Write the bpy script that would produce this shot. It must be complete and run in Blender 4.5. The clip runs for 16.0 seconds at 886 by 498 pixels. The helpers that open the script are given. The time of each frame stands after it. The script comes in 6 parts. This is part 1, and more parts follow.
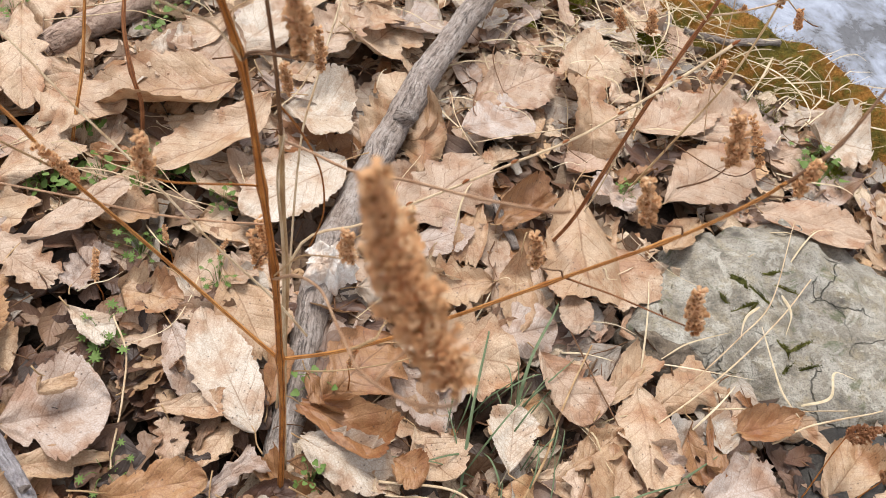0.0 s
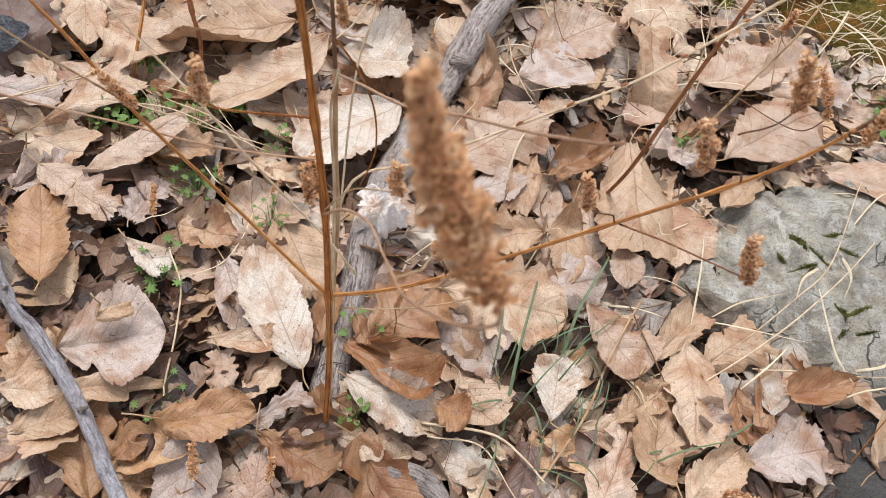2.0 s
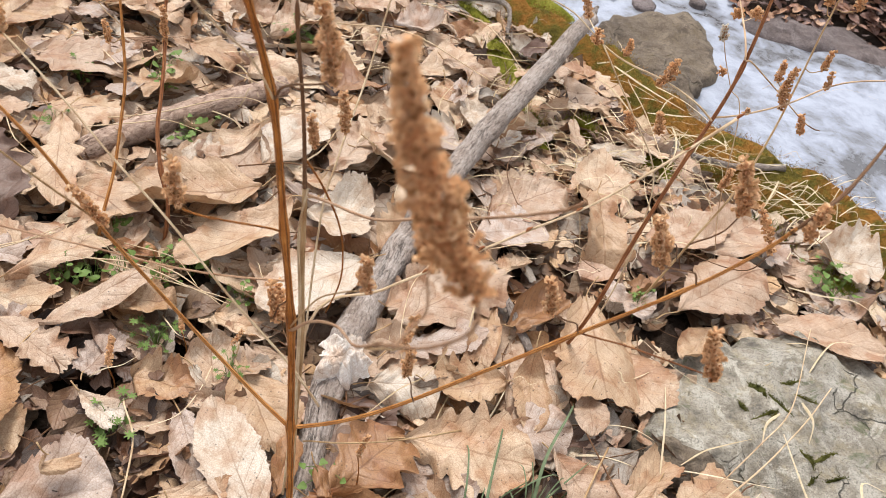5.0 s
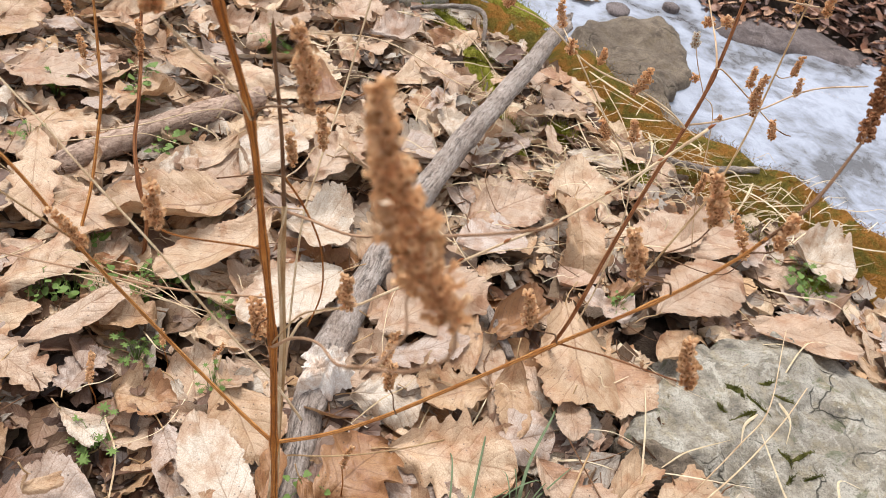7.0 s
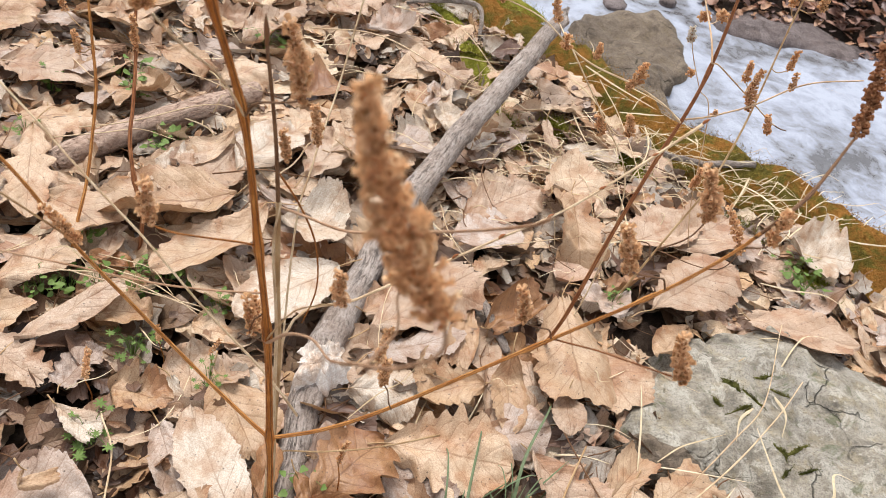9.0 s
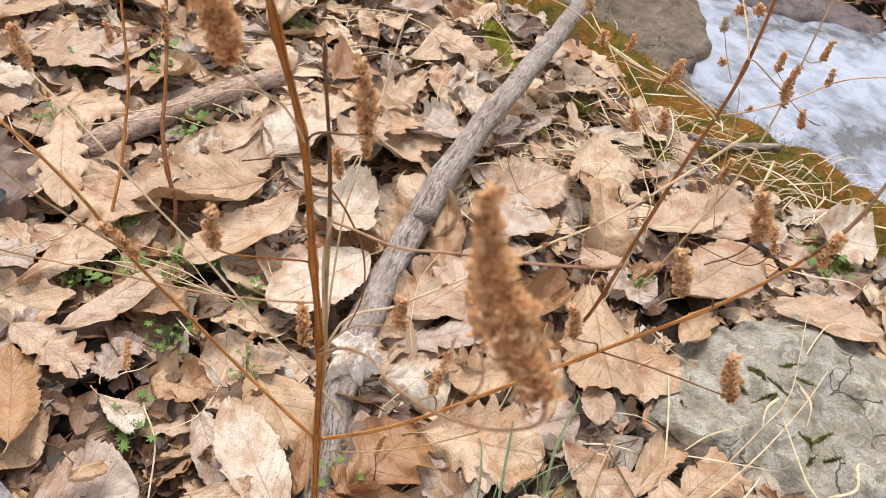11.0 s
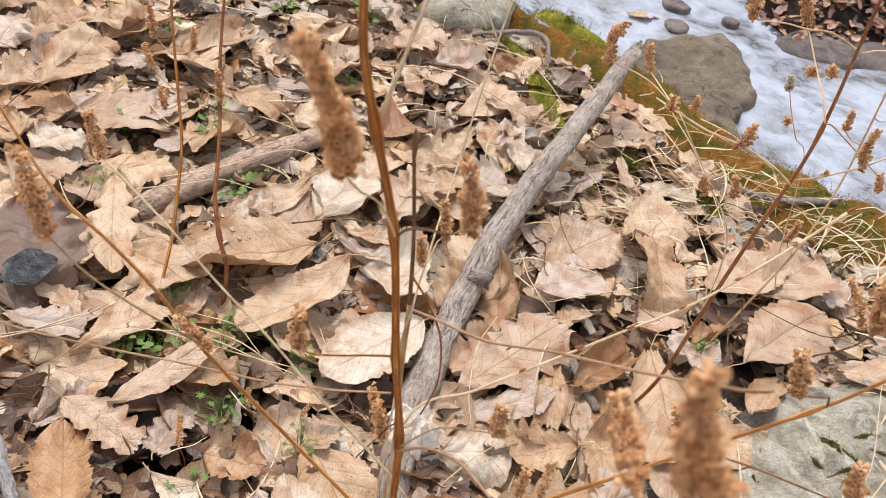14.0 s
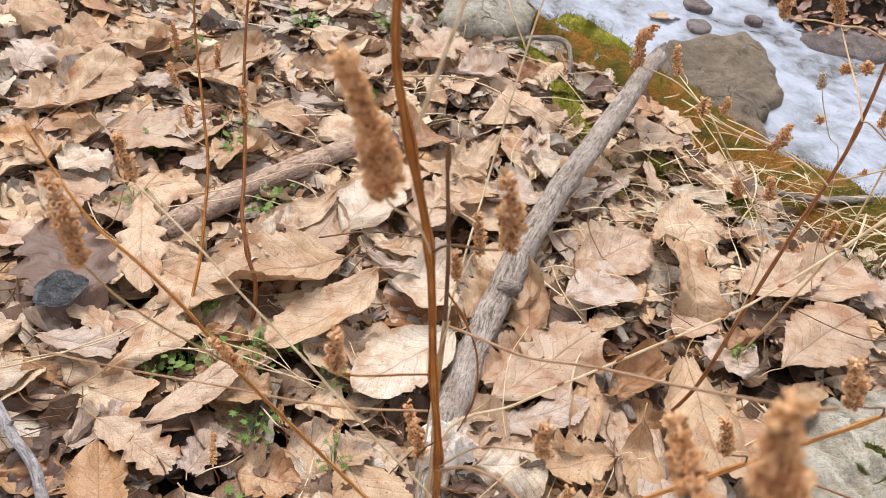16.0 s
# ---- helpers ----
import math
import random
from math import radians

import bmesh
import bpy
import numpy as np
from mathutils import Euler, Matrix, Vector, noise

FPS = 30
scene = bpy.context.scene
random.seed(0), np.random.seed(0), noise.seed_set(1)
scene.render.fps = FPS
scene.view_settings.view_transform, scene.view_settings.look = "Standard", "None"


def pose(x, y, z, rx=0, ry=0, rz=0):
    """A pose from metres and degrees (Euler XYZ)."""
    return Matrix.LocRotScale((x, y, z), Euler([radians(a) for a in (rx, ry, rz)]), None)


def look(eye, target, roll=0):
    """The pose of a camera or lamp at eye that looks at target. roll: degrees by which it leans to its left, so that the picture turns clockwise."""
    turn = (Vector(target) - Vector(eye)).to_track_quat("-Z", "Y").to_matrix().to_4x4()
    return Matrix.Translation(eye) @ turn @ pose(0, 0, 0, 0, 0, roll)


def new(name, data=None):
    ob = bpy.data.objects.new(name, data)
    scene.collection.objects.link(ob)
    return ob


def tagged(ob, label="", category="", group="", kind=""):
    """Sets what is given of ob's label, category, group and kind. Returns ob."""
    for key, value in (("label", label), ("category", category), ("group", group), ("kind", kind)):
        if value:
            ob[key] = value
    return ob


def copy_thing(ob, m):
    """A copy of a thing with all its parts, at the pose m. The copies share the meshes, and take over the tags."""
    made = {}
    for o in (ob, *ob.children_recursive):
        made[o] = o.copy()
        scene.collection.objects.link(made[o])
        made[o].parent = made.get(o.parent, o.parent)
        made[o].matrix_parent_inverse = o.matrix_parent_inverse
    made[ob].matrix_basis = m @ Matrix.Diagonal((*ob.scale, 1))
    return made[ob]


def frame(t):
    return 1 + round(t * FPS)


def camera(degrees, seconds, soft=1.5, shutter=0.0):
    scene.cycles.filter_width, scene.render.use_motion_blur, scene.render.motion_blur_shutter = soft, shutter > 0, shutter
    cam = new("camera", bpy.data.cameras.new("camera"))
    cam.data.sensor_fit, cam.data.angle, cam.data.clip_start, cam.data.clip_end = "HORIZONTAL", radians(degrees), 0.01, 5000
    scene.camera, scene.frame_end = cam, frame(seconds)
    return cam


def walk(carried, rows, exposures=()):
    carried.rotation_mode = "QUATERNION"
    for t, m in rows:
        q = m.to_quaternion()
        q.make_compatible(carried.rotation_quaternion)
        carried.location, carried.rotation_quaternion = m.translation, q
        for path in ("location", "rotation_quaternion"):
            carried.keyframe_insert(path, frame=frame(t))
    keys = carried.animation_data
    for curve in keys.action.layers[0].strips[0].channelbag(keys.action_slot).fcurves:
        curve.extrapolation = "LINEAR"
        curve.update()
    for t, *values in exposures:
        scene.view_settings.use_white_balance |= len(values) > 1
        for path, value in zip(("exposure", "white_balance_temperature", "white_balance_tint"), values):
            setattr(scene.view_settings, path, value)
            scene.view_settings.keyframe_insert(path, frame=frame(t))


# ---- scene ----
# the camera and its walk
cam = camera(58.0, 16.0, soft=0.6)
PATH = [
    (0, (0.065, 0.015, 0.818), (0.088, 1.243, -0.761), 18.9),
    (0.5, (0.066, 0.008, 0.813), (0.094, 1.191, -0.8), 18.8),
    (1, (0.075, 0.015, 0.814), (0.071, 1.144, -0.837), 17.7),
    (1.5, (0.071, 0.018, 0.814), (0.039, 1.111, -0.86), 17.2),
    (2, (0.07, 0.009, 0.81), (0.007, 1.118, -0.854), 17.6),
    (2.5, (0.069, -0.009, 0.804), (-0.049, 1.22, -0.77), 16.9),
    (3, (0.072, -0.02, 0.796), (-0.062, 1.267, -0.729), 16.7),
    (3.5, (0.074, -0.036, 0.786), (-0.085, 1.366, -0.631), 16.3),
    (4, (0.08, -0.039, 0.784), (-0.076, 1.424, -0.57), 16.3),
    (4.2, (0.085, -0.034, 0.778), (-0.072, 1.437, -0.568), 15.9),
    (6.3, (0.078, -0.037, 0.791), (-0.004, 1.45, -0.544), 15.7),
    (6.5, (0.081, -0.033, 0.788), (-0.004, 1.461, -0.538), 15.6),
    (7, (0.082, -0.035, 0.792), (0.0, 1.461, -0.533), 15.6),
    (7.5, (0.082, -0.034, 0.79), (-0.001, 1.46, -0.536), 15.5),
    (8, (0.079, -0.03, 0.788), (-0.003, 1.462, -0.541), 15.6),
    (8.5, (0.08, -0.03, 0.789), (0.002, 1.462, -0.54), 15.7),
    (9, (0.084, -0.034, 0.793), (0.011, 1.455, -0.541), 15.7),
    (9.2, (0.082, -0.035, 0.794), (0.009, 1.45, -0.542), 15.8),
    (11.3, (0.035, -0.019, 0.819), (-0.031, 1.402, -0.587), 16.0),
    (11.5, (0.025, -0.01, 0.816), (-0.043, 1.418, -0.582), 16.2),
    (12, (0.008, 0.003, 0.812), (-0.076, 1.447, -0.57), 16.0),
    (12.5, (0.001, 0.01, 0.813), (-0.103, 1.468, -0.552), 15.4),
    (13, (-0.003, 0.004, 0.816), (-0.123, 1.471, -0.538), 14.9),
    (13.5, (-0.001, 0.004, 0.816), (-0.136, 1.472, -0.536), 14.3),
    (14, (0.0, 0.006, 0.813), (-0.156, 1.48, -0.53), 13.4),
    (14.5, (0.001, 0.015, 0.811), (-0.169, 1.489, -0.53), 12.5),
    (15, (-0.002, 0.016, 0.812), (-0.186, 1.493, -0.523), 11.7),
    (15.5, (-0.004, 0.012, 0.814), (-0.2, 1.488, -0.521), 11.0),
    (16, (-0.009, 0.014, 0.809), (-0.225, 1.484, -0.529), 10.3),
]
EXPOSURES = [(0.0, 1.07, 6400, 10), (2.0, 1.03, 6020, 10), (3.2, 1.10, 6230, 10), (4.0, 1.13, 6520, 10), (6.5, 1.15, 6480, 10), (16.0, 1.15, 6480, 10)]
walk(cam, [(t, look(eye, target, roll)) for t, eye, target, roll in PATH], EXPOSURES)
SKY, SUN = 0.15, 1.8

cam.data.dof.use_dof = True
cam.data.dof.focus_distance = 0.88
cam.data.dof.aperture_fstop = 16.0

# ---- world and light: a bright overcast sky ----
world = bpy.data.worlds.new("overcast_sky")
scene.world = world
world.use_nodes = True
wn, wl = world.node_tree.nodes, world.node_tree.links
wn.clear()
sky = wn.new("ShaderNodeTexSky")
sky.sky_type = "NISHITA"
sky.sun_disc = False
sky.sun_elevation = radians(66)
sky.sun_rotation = radians(-35)
grey = wn.new("ShaderNodeHueSaturation")
grey.inputs["Saturation"].default_value = 0.25
back = wn.new("ShaderNodeBackground")
back.inputs["Strength"].default_value = SKY
wout = wn.new("ShaderNodeOutputWorld")
wl.new(sky.outputs[0], grey.inputs["Color"])
wl.new(grey.outputs[0], back.inputs[0])
wl.new(back.outputs[0], wout.inputs[0])

sun = new("sun", bpy.data.lights.new("sun", "SUN"))
sun.data.energy = SUN
sun.data.angle = radians(20)
sun.data.color = (1.0, 0.96, 0.91)
sun.matrix_world = look((-0.9, 1.9, 3.6), (0, 0.6, 0))

# ---- materials ----


class Mat:
    """A node material: a Principled surface and short ways to add nodes."""

    def __init__(self, name, rough=0.8, spec=0.3):
        self.m = bpy.data.materials.new(name)
        self.m.use_nodes = True
        self.n, self.l = self.m.node_tree.nodes, self.m.node_tree.links
        self.b = self.n["Principled BSDF"]
        self.b.inputs["Roughness"].default_value = rough
        self.b.inputs["Specular IOR Level"].default_value = spec
        self.co = self.n.new("ShaderNodeTexCoord").outputs["Object"]

    def node(self, kind, **values):
        node = self.n.new(kind)
        for key, value in values.items():
            node.inputs[key.replace("_", " ")].default_value = value
        return node

    def noise(self, scale, detail=4.0, rough=0.55, co=None, distort=0.0):
        t = self.node("ShaderNodeTexNoise", Scale=scale, Detail=detail, Roughness=rough, Distortion=distort)
        self.l.new(co or self.co, t.inputs["Vector"])
        return t.outputs["Fac"]

    def noise_vector(self, scale, amount):
        """Co-ordinates pushed about by noise, for lines that wander."""
        t = self.node("ShaderNodeTexNoise", Scale=scale, Detail=5.0)
        self.l.new(self.co, t.inputs["Vector"])
        mul = self.n.new("ShaderNodeVectorMath")
        mul.operation = "MULTIPLY_ADD"
        self.l.new(t.outputs["Color"], mul.inputs[0])
        mul.inputs[1].default_value = (amount, amount, amount)
        self.l.new(self.co, mul.inputs[2])
        return mul.outputs[0]

    def voronoi(self, scale, co=None, feature="F1"):
        t = self.node("ShaderNodeTexVoronoi", Scale=scale)
        t.feature = feature
        self.l.new(co or self.co, t.inputs["Vector"])
        return t.outputs["Distance"]

    def ramp(self, fac, stops):
        r = self.n.new("ShaderNodeValToRGB")
        e = r.color_ramp.elements
        while len(e) < len(stops):
            e.new(0.5)
        for el, (at, c) in zip(e, stops):
            el.position = at
            el.color = (*c, 1) if len(c) == 3 else c
        self.l.new(fac, r.inputs[0])
        return r.outputs[0]

    def grey(self, fac, lo, hi, a=0.0, b=1.0):
        r = self.node("ShaderNodeMapRange")
        for k, v in zip(("From Min", "From Max", "To Min", "To Max"), (lo, hi, a, b)):
            r.inputs[k].default_value = v
        self.l.new(fac, r.inputs["Value"])
        return r.outputs["Result"]

    def math(self, op, a, b=None):
        t = self.n.new("ShaderNodeMath")
        t.operation = op
        for i, v in enumerate((a, b)):
            if v is None:
                continue
            if isinstance(v, (int, float)):
                t.inputs[i].default_value = v
            else:
                self.l.new(v, t.inputs[i])
        return t.outputs[0]

    def mix(self, fac, a, b, blend="MIX"):
        t = self.n.new("ShaderNodeMix")
        t.data_type, t.blend_type = "RGBA", blend
        for sock, v in ((t.inputs[0], fac), (t.inputs[6], a), (t.inputs[7], b)):
            if isinstance(v, (int, float)):
                sock.default_value = v
            elif isinstance(v, tuple):
                sock.default_value = (*v, 1)
            else:
                self.l.new(v, sock)
        return t.outputs[2]

    def colour(self, c):
        if isinstance(c, tuple):
            self.b.inputs["Base Color"].default_value = (*c, 1)
        else:
            self.l.new(c, self.b.inputs["Base Color"])
        return self

    def rough(self, r):
        self.l.new(r, self.b.inputs["Roughness"])
        return self

    def bump(self, height, strength=0.5, distance=0.002):
        t = self.node("ShaderNodeBump", Strength=strength, Distance=distance)
        self.l.new(height, t.inputs["Height"])
        self.l.new(t.outputs[0], self.b.inputs["Normal"])
        return self

    def thin(self, colour, share=0.2):
        """Lets some light through, as a dry leaf does."""
        tr = self.n.new("ShaderNodeBsdfTranslucent")
        if isinstance(colour, tuple):
            tr.inputs[0].default_value = (*colour, 1)
        else:
            self.l.new(colour, tr.inputs[0])
        mx = self.node("ShaderNodeMixShader", Fac=share)
        self.l.new(self.b.outputs[0], mx.inputs[1])
        self.l.new(tr.outputs[0], mx.inputs[2])
        self.l.new(mx.outputs[0], self.n["Material Output"].inputs["Surface"])
        return self


def leaf_material(name, tones, by_island=False, spots=0.5):
    """Dry leaf: tones from piece to piece, pinnate veins along the leaf's own length, blotches, specks."""
    m = Mat(name, 0.50, 0.48)
    if by_island:
        geo = m.n.new("ShaderNodeNewGeometry")
        rnd = geo.outputs["Random Per Island"]
    else:
        rnd = m.n.new("ShaderNodeObjectInfo").outputs["Random"]
    uv = m.n.new("ShaderNodeUVMap")
    uv.uv_map = "along"
    sep = m.n.new("ShaderNodeSeparateXYZ")
    m.l.new(uv.outputs[0], sep.inputs[0])
    u, v = sep.outputs[0], sep.outputs[1]
    side = m.math("ABSOLUTE", m.math("SUBTRACT", m.math("MULTIPLY", v, 2.0), 1.0))
    # co-ordinates shifted from leaf to leaf, so that no two share their blotches
    comb = m.n.new("ShaderNodeCombineXYZ")
    m.l.new(m.math("MULTIPLY", rnd, 37.0), comb.inputs[0])
    m.l.new(m.math("MULTIPLY", rnd, 91.0), comb.inputs[1])
    add = m.n.new("ShaderNodeVectorMath")
    m.l.new(m.co, add.inputs[0])
    m.l.new(comb.outputs[0], add.inputs[1])
    co = add.outputs[0]
    tone = m.ramp(rnd, [((i + 0.0) / max(1, len(tones) - 1), t) for i, t in enumerate(tones)])
    if by_island:
        tone.node.color_ramp.interpolation = "CONSTANT"
    big = m.noise(22, 3, 0.6, co)
    fine = m.noise(170, 5, 0.62, co)
    c = m.mix(m.grey(big, 0.42, 0.70, 0, 0.7), tone, m.mix(1.0, tone, (0.80, 0.64, 0.50), "MULTIPLY"))
    c = m.mix(m.grey(fine, 0.45, 0.70, 0, 0.32), c, m.mix(1.0, c, (0.70, 0.60, 0.52), "MULTIPLY"))
    c = m.mix(m.grey(m.noise(48, 3, 0.6, co), 0.54, 0.74, 0, 0.55), c, m.mix(1.0, c, (1.30, 1.36, 1.42), "MULTIPLY"))
    c = m.mix(m.grey(m.noise(13, 3, 0.55, co), 0.53, 0.66, 0, 0.75), c, m.mix(1.0, c, (0.78, 0.60, 0.46), "MULTIPLY"))
    # ragged brown stains and a fine netted grain
    stain = m.grey(m.noise(26, 6, 0.62, co), 0.535, 0.585, 0, 0.55)
    c = m.mix(stain, c, m.mix(1.0, c, (0.76, 0.60, 0.47), "MULTIPLY"))
    net = m.grey(m.voronoi(330, m.noise_vector(260, 0.002), "DISTANCE_TO_EDGE"), 0.0, 0.12, 0.48, 0)
    c = m.mix(net, c, m.mix(1.0, c, (0.62, 0.50, 0.42), "MULTIPLY"))
    c = m.mix(m.grey(m.noise(620, 3, 0.6, co), 0.40, 0.64, 0, 0.60), c, m.mix(1.0, c, (0.70, 0.60, 0.52), "MULTIPLY"))
    # lateral veins: lines that run from the midrib forward to the edge
    wob = m.math("MULTIPLY", m.noise(24, 2, 0.4, co), 0.5)
    run = m.math("ADD", wob, m.math("SUBTRACT", m.math("MULTIPLY", u, 8.5), m.math("MULTIPLY", side, 2.1)))
    saw = m.math("ABSOLUTE", m.math("SUBTRACT", m.math("FRACT", run), 0.5))
    vein = m.math("MAXIMUM", m.grey(saw, 0.012, 0.05, 0.8, 0), m.grey(side, 0.010, 0.036, 1, 0))
    ridge = m.math("MAXIMUM", m.grey(saw, 0.0, 0.16, 1, 0), m.grey(side, 0.0, 0.09, 1.4, 0))
    shown = m.grey(m.noise(14, 2, 0.5, co), 0.36, 0.60, 0.22, 0.85)
    c = m.mix(m.math("MULTIPLY", vein, shown), c, m.mix(1.0, c, (0.55, 0.43, 0.33), "MULTIPLY"))
    # specks and browned margin
    speck = m.math("MULTIPLY", m.grey(m.voronoi(150, co), 0.06, 0.20, 1, 0), m.grey(m.noise(38, 2, 0.5, co), 0.47, 0.55, 0, spots + 0.35))
    c = m.mix(speck, c, (0.055, 0.03, 0.018))
    margin = m.math("MULTIPLY", m.grey(side, 0.8, 1.0, 0, 0.5), m.grey(m.noise(40, 2, 0.5, co), 0.45, 0.65))
    c = m.mix(margin, c, m.mix(1.0, c, (0.50, 0.34, 0.22), "MULTIPLY"))
    m.colour(c).bump(m.math("ADD", m.math("MULTIPLY", ridge, 0.10), m.math("ADD", m.math("MULTIPLY", m.noise(34, 3, 0.5, co), 0.5), m.math("MULTIPLY", fine, 0.34))), 1.0, 0.0032)
    m.thin(c, 0.14)
    return m.m


TONES = {
    "cream": [(0.575, 0.506, 0.417), (0.533, 0.467, 0.385)],
    "beige": [(0.555, 0.415, 0.282), (0.507, 0.377, 0.258), (0.581, 0.454, 0.324)],
    "pink": [(0.487, 0.360, 0.257), (0.440, 0.328, 0.237), (0.524, 0.398, 0.293)],
    "tan": [(0.460, 0.314, 0.188), (0.411, 0.275, 0.162), (0.489, 0.351, 0.224)],
    "orange": [(0.350, 0.186, 0.084), (0.289, 0.152, 0.069), (0.394, 0.229, 0.110)],
    "dark": [(0.120, 0.067, 0.048), (0.150, 0.089, 0.062)],
    "grey": [(0.474, 0.391, 0.333), (0.412, 0.341, 0.295), (0.527, 0.446, 0.389)],
}
LEAF = {k: leaf_material(k + "_leaf", t) for k, t in TONES.items()}
LITTER = leaf_material("mixed_litter", [
    (0.640, 0.490, 0.342), (0.551, 0.411, 0.301), (0.464, 0.417, 0.352), (0.706, 0.588, 0.433), (0.573, 0.386, 0.216), (0.597, 0.468, 0.347),
    (0.397, 0.231, 0.115), (0.551, 0.496, 0.416), (0.661, 0.532, 0.376), (0.186, 0.122, 0.087), (0.519, 0.386, 0.298), (0.364, 0.330, 0.285), (0.728, 0.635, 0.488)], True)
# old leaves, with the shade of the litter's gaps put into their tones
OLD_SHADED = leaf_material("old_shaded_litter", [(0.183, 0.116, 0.074), (0.115, 0.072, 0.045), (0.230, 0.161, 0.106), (0.164, 0.095, 0.052), (0.077, 0.049, 0.032), (0.260, 0.192, 0.131), (0.134, 0.108, 0.083)], True)
WET = leaf_material("wet_litter", [(0.270, 0.169, 0.142), (0.392, 0.236, 0.175), (0.196, 0.142, 0.136), (0.513, 0.324, 0.213), (0.169, 0.128, 0.122)], True)

# dark browns of damp scraps, used as painted shade between leaves too
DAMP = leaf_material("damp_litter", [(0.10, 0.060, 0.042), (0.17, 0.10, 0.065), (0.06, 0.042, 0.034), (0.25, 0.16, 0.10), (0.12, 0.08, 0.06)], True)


def soil_material():
    m = Mat("soil", 0.95, 0.1)
    c = m.ramp(m.noise(30, 6), [(0.3, (0.020, 0.014, 0.011)), (0.55, (0.055, 0.038, 0.028)), (0.8, (0.12, 0.085, 0.06))])
    m.colour(c).bump(m.math("ADD", m.noise(40, 6), m.noise(300, 4)), 1.0, 0.01)
    return m.m


def bark_material(name, dark, mid, pale, stretch=7.0, rings=False):
    m = Mat(name, 0.9, 0.15)
    uv = m.n.new("ShaderNodeUVMap")
    uv.uv_map = "along"
    mp = m.n.new("ShaderNodeMapping")
    mp.inputs["Scale"].default_value = (0.5, stretch, 1) if not rings else (stretch, 0.3, 1)
    m.l.new(uv.outputs[0], mp.inputs[0])
    co = mp.outputs[0]
    ridges = m.noise(14, 7, 0.65, co, 0.6)
    coarse = m.noise(26, 4, 0.6)
    c = m.ramp(ridges, [(0.28, dark), (0.41, mid), (0.56, pale), (0.82, mid)])
    c = m.mix(m.grey(coarse, 0.4, 0.68, 0, 0.75), c, m.mix(1.0, c, (0.62, 0.55, 0.50), "MULTIPLY"))
    c = m.mix(m.grey(m.noise(90, 5, 0.75), 0.55, 0.66, 0, 0.75), c, m.mix(1.0, pale, (1.15, 1.15, 1.15), "MULTIPLY"))
    c = m.mix(m.grey(m.noise(330, 4, 0.7), 0.48, 0.66, 0, 0.6), c, m.mix(1.0, c, (0.55, 0.5, 0.46), "MULTIPLY"))
    mp2 = m.n.new("ShaderNodeMapping")
    mp2.inputs["Scale"].default_value = (0.22, 1.6, 1)
    m.l.new(uv.outputs[0], mp2.inputs[0])
    line = m.math("ABSOLUTE", m.math("SUBTRACT", m.noise(5.0, 5, 0.6, mp2.outputs[0], 0.4), 0.5))
    crack = m.math("MULTIPLY", m.grey(line, 0.0, 0.014, 1, 0), m.grey(m.noise(14, 3), 0.44, 0.56))
    c = m.mix(m.math("MULTIPLY", crack, 0.75), c, dark)
    h = m.math("SUBTRACT", m.math("ADD", ridges, m.math("MULTIPLY", m.noise(240, 4), 0.3)), m.math("MULTIPLY", crack, 0.5))
    m.colour(c).bump(h, 1.0, 0.007)
    return m.m


def stem_material(name, dark, mid, pale, rough=0.5, grooved=0.0):
    m = Mat(name, rough, 0.14)
    uv = m.n.new("ShaderNodeUVMap")
    uv.uv_map = "along"
    mp = m.n.new("ShaderNodeMapping")
    mp.inputs["Scale"].default_value = (0.6, 1.3, 1)
    m.l.new(uv.outputs[0], mp.inputs[0])
    streak = m.noise(9, 5, 0.65, mp.outputs[0])
    c = m.ramp(streak, [(0.30, dark), (0.5, mid), (0.72, pale)])
    c = m.mix(m.grey(m.noise(45, 3), 0.42, 0.68, 0, 0.7), c, m.mix(1.0, c, (0.62, 0.48, 0.38), "MULTIPLY"))
    sep = m.n.new("ShaderNodeSeparateXYZ")
    m.l.new(uv.outputs[0], sep.inputs[0])
    groove = m.grey(m.math("ABSOLUTE", m.math("SUBTRACT", m.math("FRACT", m.math("MULTIPLY", sep.outputs[1], 2.0)), 0.5)), 0.03, 0.14, 1, 0)
    c = m.mix(m.math("MULTIPLY", groove, grooved), c, dark)
    m.colour(c).bump(m.math("SUBTRACT", m.math("ADD", streak, m.math("MULTIPLY", m.noise(900, 2), 0.3)), m.math("MULTIPLY", groove, grooved)), 0.8, 0.0012)
    return m.m


def head_material(name, dark, mid, pale):
    m = Mat(name, 0.85, 0.10)
    geo = m.n.new("ShaderNodeNewGeometry")
    c = m.ramp(geo.outputs["Random Per Island"], [(0.0, dark), (0.35, mid), (0.75, mid), (1.0, pale)])
    c = m.mix(m.grey(m.noise(700, 3), 0.4, 0.7, 0, 0.6), c, m.mix(1.0, c, (0.58, 0.45, 0.34), "MULTIPLY"))
    m.colour(c).bump(m.noise(1500, 3), 0.6, 0.0006)
    m.thin(c, 0.45)
    return m.m


